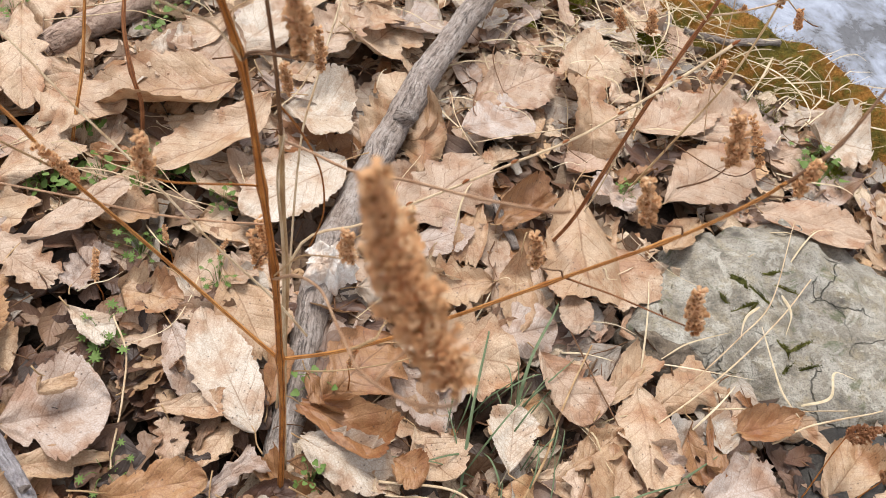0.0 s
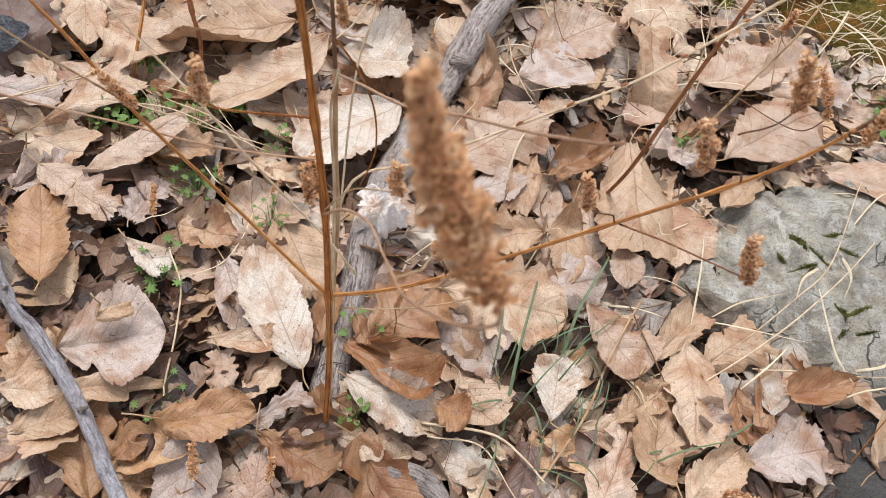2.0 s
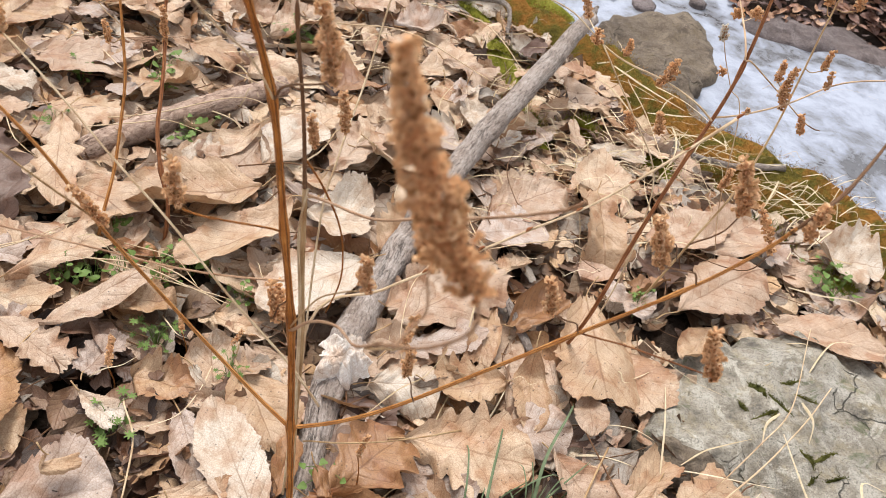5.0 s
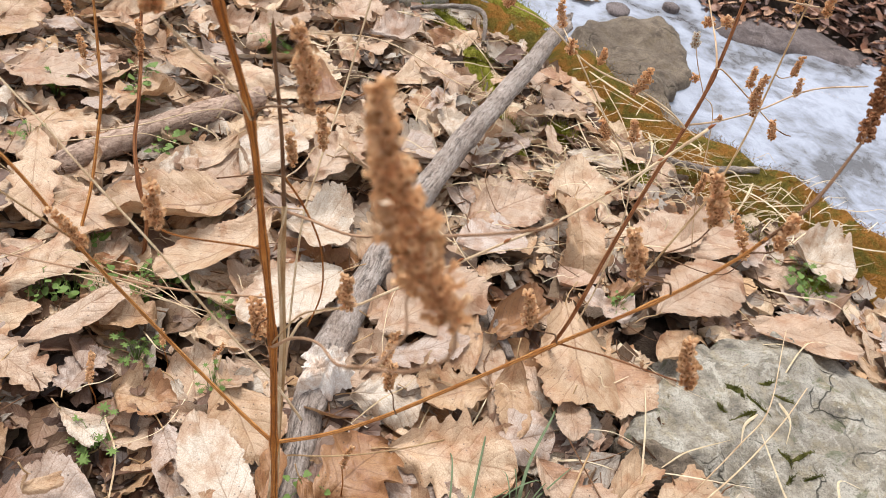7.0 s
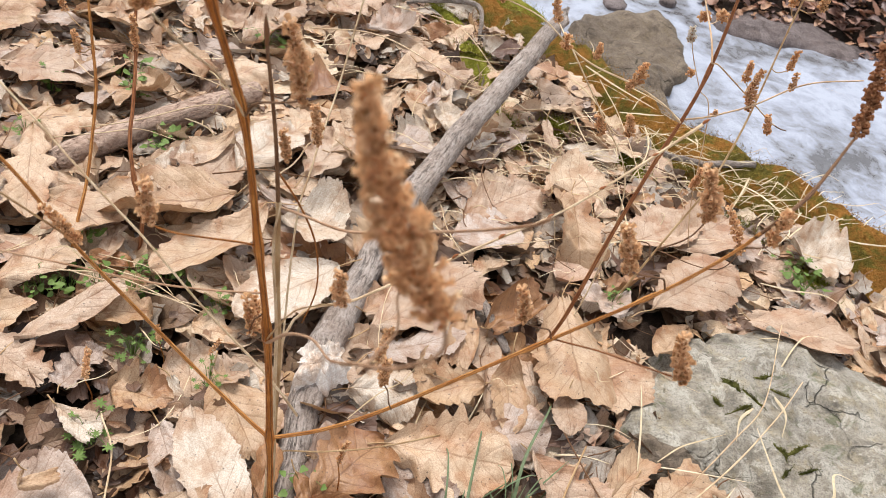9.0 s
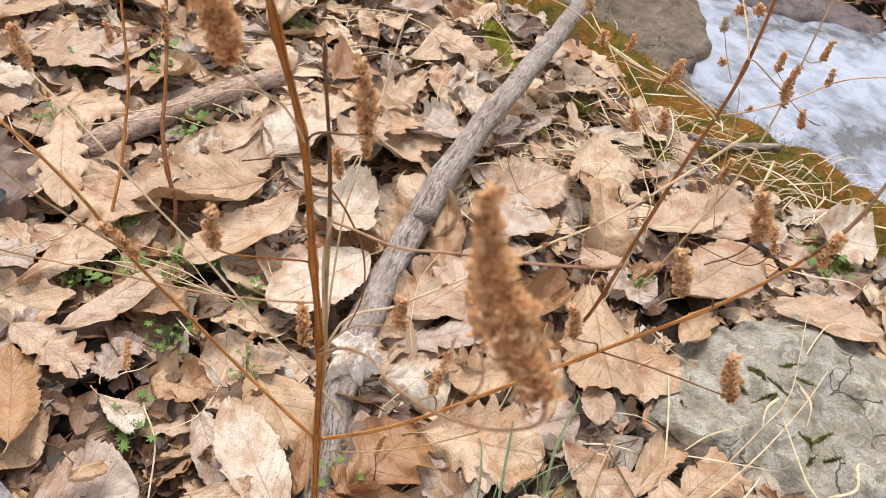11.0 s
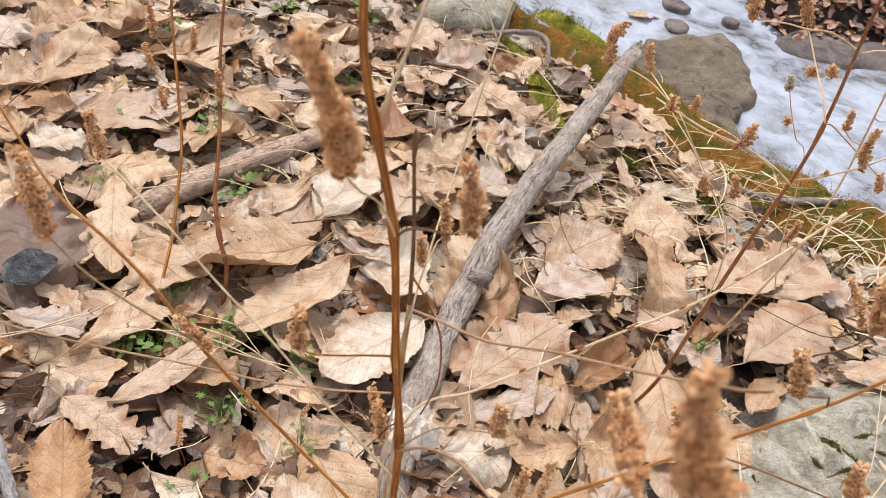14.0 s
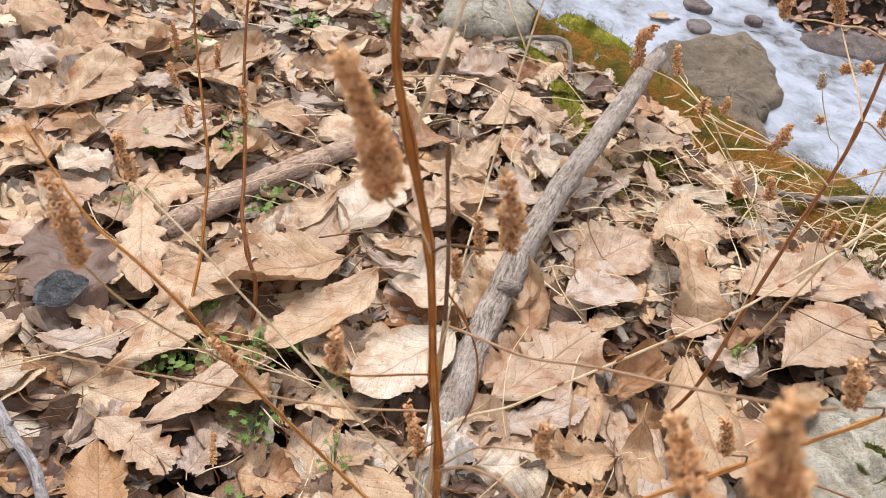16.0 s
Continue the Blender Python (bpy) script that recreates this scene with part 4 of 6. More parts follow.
leaf("toothed", "grey", 0.093, 0.859, 0.046, 46, 0.126, 0.086, 0.30)
leaf("lobed", "pink", 0.046, 0.699, 0.041, 56, 0.191, 0.092, 0.25)
leaf("torn", "grey", 0.053, 0.627, 0.035, 35, 0.132, 0.062, 0.30)
leaf("toothed", "cream", 0.035, 0.547, 0.030, 21, 0.093, 0.084, 0.30)
leaf("lobed", "tan", 0.110, 0.572, 0.043, -150, 0.095, 0.075, 0.40)
leaf("lobed", "pink", 0.163, 0.578, 0.037, 98, 0.097, 0.047, 0.50)
leaf("ovate", "tan", 0.104, 0.676, 0.032, -88, 0.121, 0.044, 0.90)
leaf("ovate", "orange", 0.164, 0.723, 0.044, 57, 0.103, 0.071, 1.30)
leaf("ovate", "tan", 0.243, 0.688, 0.046, -73, 0.174, 0.118, 0.25)
leaf("ovate", "beige", 0.297, 0.675, 0.034, -53, 0.111, 0.082, 0.40)
leaf("toothed", "pink", 0.358, 0.999, 0.044, 48, 0.198, 0.089, 0.20)
leaf("ovate", "pink", 0.428, 1.030, 0.041, 54, 0.150, 0.109, 0.30)
leaf("toothed", "pink", 0.405, 0.889, 0.046, 52, 0.214, 0.107, 0.20)
leaf("torn", "grey", 0.503, 1.055, 0.030, 63, 0.134, 0.093, 0.50)
leaf("lobed", "cream", 0.621, 1.068, 0.043, -4, 0.110, 0.139, 0.30)
leaf("ovate", "pink", 0.578, 0.873, 0.037, 4, 0.167, 0.089, 0.40)
leaf("ovate", "tan", 0.382, 0.773, 0.032, -116, 0.128, 0.046, 0.90)
leaf("torn", "tan", 0.226, 0.930, 0.044, -72, 0.145, 0.107, 0.40)
leaf("ovate", "beige", 0.205, 1.041, 0.039, 63, 0.150, 0.093, 0.40)
leaf("torn", "grey", 0.280, 0.811, 0.034, -17, 0.077, 0.091, 0.60)
leaf("ovate", "pink", 0.251, 0.583, 0.046, -79, 0.060, 0.042, 0.40)
leaf("toothed", "pink", 0.255, 0.487, 0.041, -38, 0.104, 0.086, 0.25)
leaf("ovate", "tan", 0.326, 0.520, 0.035, 62, 0.112, 0.047, 0.60)
leaf("lobed", "tan", 0.393, 0.535, 0.030, 52, 0.101, 0.074, 0.35)
leaf("ovate", "beige", 0.352, 0.458, 0.043, -79, 0.132, 0.077, 0.40)
leaf("ovate", "orange", 0.411, 0.458, 0.037, -68, 0.079, 0.038, 0.80)
leaf("ovate", "orange", 0.441, 0.462, 0.032, -93, 0.073, 0.038, 0.90)
leaf("ovate", "orange", 0.499, 0.519, 0.044, 29, 0.095, 0.045, 0.70)
leaf("lobed", "tan", 0.301, 0.421, 0.039, 51, 0.084, 0.042, 0.50)
leaf("ovate", "beige", 0.277, 0.379, 0.034, 13, 0.071, 0.048, 0.50)
leaf("torn", "grey", 0.382, 0.426, 0.046, -30, 0.046, 0.057, 0.70)
leaf("toothed", "cream", 0.206, 0.401, 0.050, 96, 0.081, 0.050, 0.30)
leaf("lobed", "beige", 0.127, 0.479, 0.046, 8, 0.148, 0.105, 0.20)
leaf("torn", "grey", 0.104, 0.427, 0.030, -22, 0.084, 0.076, 0.30)
leaf("lobed", "orange", 0.030, 0.428, 0.043, 64, 0.117, 0.097, 0.35)
leaf("ovate", "orange", 0.004, 0.386, 0.037, -32, 0.066, 0.047, 0.80)
leaf("lobed", "beige", 0.088, 0.391, 0.032, -4, 0.064, 0.047, 0.30)
leaf("ovate", "orange", 0.038, 0.358, 0.044, -13, 0.116, 0.057, 1.10)
leaf("ovate", "cream", 0.045, 0.325, 0.039, -9, 0.100, 0.064, 0.35)
leaf("ovate", "beige", 0.132, 0.361, 0.034, -41, 0.076, 0.065, 0.40)
leaf("toothed", "orange", 0.110, 0.335, 0.046, -12, 0.042, 0.041, 0.50)
leaf("lobed", "beige", 0.037, 0.272, 0.041, 6, 0.054, 0.028, 0.40)
leaf("ovate", "orange", -0.053, 0.395, 0.035, 100, 0.081, 0.030, 0.70)
leaf("lobed", "pink", -0.141, 0.496, 0.030, 51, 0.058, 0.055, 0.50)
leaf("ovate", "tan", 0.176, 0.590, 0.043, -77, 0.121, 0.046, 0.50)
leaf("ovate", "beige", -0.124, 1.259, 0.037, 55, 0.150, 0.080, 0.50)
leaf("ovate", "beige", -0.073, 1.153, 0.032, -69, 0.159, 0.083, 0.60)
leaf("torn", "cream", -0.037, 1.147, 0.044, -66, 0.107, 0.061, 0.90)
leaf("ovate", "orange", -0.230, 1.108, 0.039, 50, 0.099, 0.105, 0.70)
leaf("lobed", "beige", -0.176, 1.060, 0.034, 6, 0.121, 0.099, 0.40)
leaf("lobed", "pink", -0.168, 0.933, 0.046, 76, 0.146, 0.096, 0.40)
leaf("lobed", "beige", -0.112, 0.952, 0.041, 68, 0.139, 0.102, 0.40)
leaf("lobed", "tan", -0.052, 0.798, 0.035, 72, 0.103, 0.070, 0.50)
leaf("ovate", "pink", 0.002, 0.688, 0.030, 55, 0.091, 0.069, 0.40)
leaf("lobed", "beige", -0.142, 0.993, 0.043, 65, 0.134, 0.111, 0.30)
leaf("lobed", "cream", -0.055, 1.033, 0.037, 53, 0.092, 0.099, 0.40)
leaf("lobed", "tan", -0.883, 1.138, 0.032, 63, 0.101, 0.125, 0.50)
leaf("ovate", "tan", -0.782, 1.008, 0.044, 86, 0.154, 0.129, 0.50)
leaf("ovate", "grey", -0.814, 1.027, 0.039, 91, 0.094, 0.076, 0.50)
leaf("ovate", "tan", -0.640, 1.184, 0.034, 58, 0.199, 0.086, 0.80)
leaf("lobed", "tan", -0.801, 1.172, 0.046, 59, 0.114, 0.102, 0.60)
leaf("lobed", "pink", -0.629, 0.926, 0.041, 12, 0.152, 0.112, 0.30)
leaf("lobed", "grey", -0.612, 0.974, 0.035, -26, 0.100, 0.089, 0.40)
leaf("lobed", "beige", -0.557, 0.833, 0.030, 38, 0.098, 0.113, 0.30)
leaf("ovate", "cream", -0.687, 0.822, 0.043, 84, 0.078, 0.077, 0.70)
leaf("lobed", "tan", -0.742, 0.830, 0.037, 66, 0.070, 0.069, 0.50)
leaf("ovate", "pink", -0.678, 0.767, 0.032, -10, 0.112, 0.091, 0.40)
leaf("ovate", "tan", -0.469, 1.059, 0.044, -4, 0.097, 0.080, 0.50)
leaf("lobed", "tan", -0.494, 0.952, 0.039, 60, 0.099, 0.086, 0.50)
leaf("ovate", "pink", -0.402, 1.236, 0.034, 57, 0.110, 0.091, 0.60)
leaf("lobed", "pink", -0.295, 1.408, 0.046, 65, 0.120, 0.099, 0.60)
leaf("ovate", "beige", -0.371, 1.072, 0.041, 58, 0.094, 0.082, 0.50)
leaf("lobed", "beige", -0.822, 0.942, 0.035, 55, 0.106, 0.101, 0.50)
leaf("ovate", "tan", -0.885, 1.110, 0.030, 47, 0.132, 0.122, 0.60)
leaf("lobed", "tan", -0.765, 1.173, 0.043, 64, 0.141, 0.111, 0.60)
leaf("ovate", "beige", -0.626, 1.140, 0.037, 9, 0.112, 0.105, 0.60)
leaf("lobed", "grey", -0.930, 1.062, 0.032, 100, 0.123, 0.084, 0.50)
leaf("ovate", "tan", -0.994, 1.163, 0.044, 59, 0.092, 0.114, 0.60)
leaf("ovate", "grey", -0.209, 1.382, 0.039, 51, 0.111, 0.094, 0.60)
leaf("lobed", "beige", -0.228, 1.006, 0.034, 65, 0.093, 0.068, 0.50)
leaf("torn", "grey", -0.057, 1.194, 0.046, 79, 0.125, 0.055, 0.50)
leaf("ovate", "pink", -0.074, 1.266, 0.041, -6, 0.098, 0.114, 0.50)
leaf("toothed", "beige", 0.111, 0.802, 0.035, 51, 0.065, 0.045, 0.40)
leaf("torn", "beige", 0.159, 1.278, 0.036, 20, 0.085, 0.060, 0.50)
leaf("torn", "pink", 0.151, 1.183, 0.036, -70, 0.080, 0.045, 0.50)
leaf("lobed", "cream", 0.227, 1.165, 0.036, 10, 0.100, 0.050, 0.40)
leaf("torn", "grey", 0.087, 1.120, 0.036, 60, 0.075, 0.050, 0.60)
leaf("ovate", "beige", 0.098, 1.240, 0.036, 35, 0.070, 0.035, 0.60)
leaf("torn", "cream", 0.037, 1.095, 0.036, 80, 0.080, 0.050, 0.50)
leaf("torn", "beige", 0.272, 1.212, 0.036, -20, 0.090, 0.060, 0.50)
leaf("torn", "pink", 0.284, 0.328, 0.046, 80, 0.110, 0.070, 0.50)
leaf("lobed", "tan", 0.327, 0.370, 0.046, 100, 0.130, 0.060, 0.40)
leaf("torn", "beige", 0.386, 0.371, 0.046, 60, 0.100, 0.060, 0.50)
leaf("lobed", "grey", 0.462, 0.421, 0.046, 30, 0.110, 0.075, 0.40)
leaf("ovate", "pink", 0.366, 0.419, 0.046, 70, 0.090, 0.045, 0.60)
leaf("torn", "orange", 0.427, 0.471, 0.046, 95, 0.090, 0.030, 0.90)
leaf("torn", "beige", 0.155, 2.100, -0.080, 25, 0.085, 0.060, 0.21)


def free_of(x, y, grow=0.8):
    for px, py, h, a, b in placed:
        dx, dy = x - px, y - py
        p, q = dx * math.cos(h) + dy * math.sin(h), -dx * math.sin(h) + dy * math.cos(h)
        if (p / (a * grow)) ** 2 + (q / (b * grow)) ** 2 < 1:
            return False
    return True


def dry_land(x, y):
    if y > shore(x) - 0.07 - 0.11 * max(0.0, min(1.0, x * 5)):
        return False
    if ((x - 0.555) / 0.215) ** 2 + ((y - 0.705) / 0.150) ** 2 < 1:
        return False
    return True


# dark hollows in the litter, down to the soil
HOLLOWS = ((-0.288, 0.393), (-0.315, 0.397), (-0.264, 0.388), (-0.305, 0.344), (-0.172, 0.305), (-0.152, 0.286), (-0.279, 0.627), (-0.255, 0.598), (-0.383, 0.582), (-0.392, 0.558), (-0.213, 0.507), (-0.192, 0.524),
           (-0.277, 0.412), (-0.271, 0.444), (0.343, 0.789), (0.376, 0.845), (0.174, 0.808), (-0.027, 0.373), (0.325, 0.571), (0.386, 0.503), (0.311, 0.501), (-0.093, 0.787), (-0.107, 0.863), (-0.212, 1.27), (-0.073, 0.297), (0.166, 0.444), (0.181, 0.414), (0.509, 0.504))


def covered(x, y, r):
    return dry_land(x, y) and all((x - a) ** 2 + (y - b) ** 2 > r * r for a, b in HOLLOWS)


# leaves between them, each an object on one of a few shared shapes
variants = []
for i in range(39):
    r = np.random.default_rng(300 + i)
    kind = ("toothed", "torn", "ovate", "lobed", "torn")[i % 5]
    tone = ("beige", "pink", "grey", "beige", "tan", "pink", "cream", "grey", "orange", "grey", "beige", "dark", "pink")[i % 13]
    ob = leaf_object(kind, tone, 0.105, 0.064, r.uniform(0.12, 0.85), r, 34)
    ob.location = (-1.2 - 0.12 * (i % 5), 0.2 + 0.13 * (i // 5), 0.02)
    variants.append(ob)
made = 0
while made < 135:
    x, y = rng.uniform(-0.85, 0.75), rng.uniform(0.12, 1.55)
    if not covered(x, y, 0.05) or not free_of(x, y, 0.55):
        continue
    k = rng.uniform(0.6, 1.25)
    pick = rng.integers(len(variants))
    if y < 0.45 and rng.uniform() < 0.45:
        pick = (8, 9, 11, 21, 22, 24)[rng.integers(6)]
    copy_thing(variants[pick], pose(x, y, 0.014 + rng.uniform(0, 0.020), rng.normal() * 7, rng.normal() * 7, rng.uniform(0, 360)) @ Matrix.Diagonal((k, k * rng.uniform(0.8, 1.1), k, 1)))
    made += 1


def litter(name, label, material, count, area, zrange, tilt, seed, test, size=(0.05, 0.12), grid=(22, 6)):
    """The uncounted mass of leaves below: real leaf shapes, joined."""
    r = np.random.default_rng(seed)
    shapes = []
    for i in range(22):
        kind = ("toothed", "torn", "ovate", "lobed", "torn")[i % 5]
        shapes.append(leaf_shape(kind, 1.0, r.uniform(0.38, 0.68), r.uniform(0.12, 0.95), r, nu=grid[0], nv=grid[1], stem=i % 3 == 0 and grid[0] > 15))
    pieces = []
    while len(pieces) < count:
        x, y = r.uniform(area[0], area[1]), r.uniform(area[2], area[3])
        if not test(x, y):
            continue
        v, f, uv = shapes[r.integers(len(shapes))]
        m = pose(x, y, ground_z(x, y) + 0.012 + r.uniform(*zrange), r.normal() * tilt, r.normal() * tilt, r.uniform(0, 360))
        k = r.uniform(*size)
        rot = np.array(m.to_3x3()) * k
        pieces.append((v @ rot.T + np.array(m.translation), f, uv))
    v, f, uv = gather(pieces)
    return tagged(new(name, mesh_of(name, v, f, material, uv)), label, "leaf litter", kind="stuff")


# the lowest layer is toned darker so that gaps above it look deep
litter("leaf_litter", "old leaves low in the litter, toned darker as gap shade", OLD_SHADED, 5200, (-1.35, 1.0, -0.2, 2.0), (-0.006, 0.006), 13, 49, lambda x, y: covered(x, y, 0.028), (0.05, 0.11), (12, 4))
litter("leaf_litter", "thick layer of dry brown and beige fallen leaves", LITTER, 2700, (-1.35, 1.0, -0.2, 2.0), (0.000, 0.018), 12, 41, lambda x, y: covered(x, y, 0.045), (0.05, 0.12), (20, 6))
litter("loose_leaves", "folded and torn dry leaves between the larger ones", LITTER, 300, (-0.9, 0.8, 0.12, 1.6), (0.004, 0.022), 12, 48, lambda x, y: covered(x, y, 0.045) and free_of(x, y, 0.5), (0.06, 0.13), (30, 10))
litter("leaf_crumbs", "small torn leaf crumbs between the leaves", LITTER, 3000, (-1.1, 0.9, 0.05, 1.75), (0.0, 0.018), 24, 42, lambda x, y: covered(x, y, 0.024), (0.012, 0.045), (9, 4))
litter("leaf_scraps", "small torn scraps lying on top of the leaves", LITTER, 1500, (-1.0, 0.85, 0.10, 1.70), (0.008, 0.022), 20, 47, lambda x, y: covered(x, y, 0.022), (0.008, 0.028), (7, 4))
litter("leaf_litter", "dry leaves spread over the wood floor around", LITTER, 13000, (-6, 6, -5, 3.2), (0.0, 0.014), 12, 43, lambda x, y: dry_land(x, y) and not (-1.3 < x < 0.95 and y > -0.15), (0.13, 0.23), (6, 4))
litter("wet_leaves", "dark wet leaves heaped on the far bank", WET, 15000, (-0.6, 2.8, 1.2, 4.6), (0.0, 0.02), 18, 44, lambda x, y: far_shore(x) - 0.02 < y < far_shore(x) + 1.3, (0.02, 0.06), (8, 4))
litter("wet_leaves", "dark wet leaves spread over the slope beyond the stream", WET, 6000, (-6, 6, 0.0, 7.0), (0.0, 0.02), 14, 50, lambda x, y: y > far_shore(x) and not (-0.6 < x < 2.8 and y < far_shore(x) + 1.25), (0.10, 0.20), (6, 4))

# damp scraps crowded here; their dark tone also deepens the shaded gaps
litter("damp_leaves", "damp dark brown leaf scraps that also stand in for gap shade", DAMP, 380, (-0.50, 0.02, 0.16, 0.50), (0.010, 0.034), 18, 45, lambda x, y: ((x + 0.27) / 0.22) ** 2 + ((y - 0.33) / 0.15) ** 2 < 1 and covered(x, y, 0.02), (0.025, 0.065), (14, 6))
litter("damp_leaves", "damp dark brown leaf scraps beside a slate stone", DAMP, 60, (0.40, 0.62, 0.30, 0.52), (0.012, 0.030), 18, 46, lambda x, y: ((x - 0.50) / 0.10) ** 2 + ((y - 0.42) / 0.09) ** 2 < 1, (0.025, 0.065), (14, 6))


def crumpled_leaf():
    """The bleached leaf crumpled over the branch."""
    r = np.random.default_rng(77)
    n = 30
    g = np.linspace(-1, 1, n)
    X, Y = np.meshgrid(g, g, indexing="ij")
    edge = 1 - 0.30 * np.abs(np.sin(2.6 * np.arctan2(Y, X) + 0.6)) + 0.09 * np.sin(7 * np.arctan2(Y, X)) + 0.05 * np.sin(17 * np.arctan2(Y, X))
    x, y = X * 0.034 * edge, Y * 0.026 * edge
    z = 0.052 - 0.010 * X ** 2 + 0.006 * np.sin(4 * X + 2 * Y)
    z = z + np.array([[0.010 * noise.noise(Vector((p * 2.2, q * 2.2, 3.0))) + 0.013 * abs(noise.noise(Vector((p * 4.4, q * 4.0, 7.0)))) + 0.005 * abs(noise.noise(Vector((p * 9, q * 8, 2.0)))) for q in g] for p in g])
    drop = np.clip(-(Y + 0.35), 0, 1)
    z -= drop * 0.045
    y += drop * 0.004
    verts = np.c_[x.ravel(), y.ravel(), z.ravel()]
    uv = np.c_[((X + 1) / 2).ravel(), ((Y + 1) / 2).ravel()]
    faces = [(i * n + j, i * n + j + 1, (i + 1) * n + j + 1, (i + 1) * n + j) for i in range(n - 1) for j in range(n - 1)]
    ob = new("crumpled_leaf", mesh_of("crumpled_leaf", verts, faces, WHITE_LEAF, uv))
    ob.matrix_world = pose(-0.040, 0.532, 0.016, 0, 0, 24) @ Matrix.Scale(1.0, 4)
    tagged(ob, "bleached white crumpled leaf draped on a branch", "leaf")


crumpled_leaf()


def mould_patch(x, y, z):
    """A fuzzy mat of mould with a ragged rim."""
    n, k = 40, 14
    verts, faces = [(0.0, 0.0, 0.012)], []
    for j in range(1, k + 1):
        for i in range(n):
            a = 2 * math.pi * i / n
            q = Vector((math.cos(a), math.sin(a), 0.0)) * (j / k)
            rim = 1 + 0.16 * noise.noise(q * 1.6 + Vector((4, 1, 0))) + 0.07 * noise.noise(q * 6)
            lump = 0.005 * noise.noise(q * 3.2) + 0.0035 * noise.noise(q * 11)
            verts.append((q.x * 0.031 * rim, q.y * 0.026 * rim, 0.012 * (1 - (j / k) ** 3) + lump * (1 - (j / k) ** 6)))
    faces += [(0, 1 + i, 1 + (i + 1) % n) for i in range(n)]
    faces += [(1 + j * n + i, 1 + (j + 1) * n + i, 1 + (j + 1) * n + (i + 1) % n, 1 + j * n + (i + 1) % n) for j in range(k - 1) for i in range(n)]
    ob = new("mould_patch", mesh_of("mould_patch", verts, faces, MOULD))
    ob.matrix_world = pose(x, y, z, 3, -4, 60)
    return tagged(ob, "fuzzy dark blue-grey mould patch on a dark leaf", "mould")


mould_patch(-0.545, 0.575, 0.064)

# ---- dry plants with whorled seed heads ----
def calyx(r, size):
    """One dry flower cup: a flared, open, toothed tube along x."""
    n = 7
    a = np.arange(n) / n * 2 * np.pi
    v = []
    for k, (x, rad) in enumerate(((0, 0.14), (0.5, 0.27), (0.95, 0.36), (1.06, 0.40))):
        v.append(np.c_[np.full(n, x) + (0.05 * r.normal(size=n) if k == 3 else 0), np.cos(a) * rad, np.sin(a) * rad])
    v = np.vstack(v) * size
    f = [(k * n + i, k * n + (i + 1) % n, (k + 1) * n + (i + 1) % n, (k + 1) * n + i) for k in range(3) for i in range(n)]
    # an added floor in the mouth, darker to stand in for the shade inside
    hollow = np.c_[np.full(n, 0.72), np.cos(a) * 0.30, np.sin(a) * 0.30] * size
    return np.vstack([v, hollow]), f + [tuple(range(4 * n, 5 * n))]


def seed_head(parent, base, tip, radius, seed, material=None, fine=1.28, label=""):
    """A spike of dry cups in crowded whorls round an axis from base to tip."""
    r = np.random.default_rng(seed)
    base, tip = np.asarray(base, float), np.asarray(tip, float)
    d = tip - base
    length = np.linalg.norm(d)
    d = d / length
    a = np.cross(d, (0.3, 0.9, 0.2))
    a /= np.linalg.norm(a)
    b = np.cross(d, a)
    radius = radius * 0.80
    size = 0.0050 / fine * min(1.0, radius / 0.006 + 0.25)
    whorls = max(4, int(length / (size * 0.80)))
    pieces = []
    sway = a * r.normal() * 0.05 * length
    for w in range(whorls):
        s = (w + 0.35) / whorls
        grow = (0.62 + 0.55 * math.sin(math.pi * min(1, 0.18 + s * 0.78))) * (1.0 - 0.55 * max(0, s - 0.5) / 0.5) * r.uniform(0.82, 1.14)
        grow *= 0.80 + 0.30 * abs(math.sin(math.pi * s * length / 0.0085))
        c = base + d * length * s + sway * (s * (1 - s) * 4)
        around = max(6, int(2 * math.pi * radius * grow / (size * 0.80)))
        for k in range(around):
            if r.uniform() < 0.14:
                continue
            ang = 2 * math.pi * (k + 0.5 * (w % 2)) / around + r.normal() * 0.16
            out = a * math.cos(ang) + b * math.sin(ang)
            up = d * (0.32 + r.normal() * 0.25)
            x = out + up
            x /= np.linalg.norm(x)
            y = np.cross(x, d)
            y /= np.linalg.norm(y)
            z = np.cross(x, y)
            v, f = calyx(r, size * r.uniform(0.8, 1.2))
            start = c + out * max(0.0, radius * grow * r.uniform(0.90, 1.30) - size * 1.25) + d * size * r.normal() * 0.25
            pts = start + np.outer(v[:, 0], x) + np.outer(v[:, 1], y) + np.outer(v[:, 2], z)
            pieces.append((pts, f, np.zeros((len(pts), 2))))
    tv, tf, tu = tube([base - d * 0.002, base + d * length * 0.5 + sway * 0.9, tip], [0.0011, radius * 0.35, 0.0007], sides=6, per=5)
    pieces.append((tv, tf, tu))
    v, f, _ = gather(pieces)
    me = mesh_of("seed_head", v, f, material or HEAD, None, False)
    me.materials.append(CUP_SHADE)
    # the seven-sided faces are the cup floors that carry painted shade
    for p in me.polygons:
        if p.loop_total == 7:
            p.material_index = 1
    return part("seed_head", me, parent, label)


SQ = dict(sides=12, square=0.13, per=8)
RD = dict(sides=7, per=6, crook=0.0008)

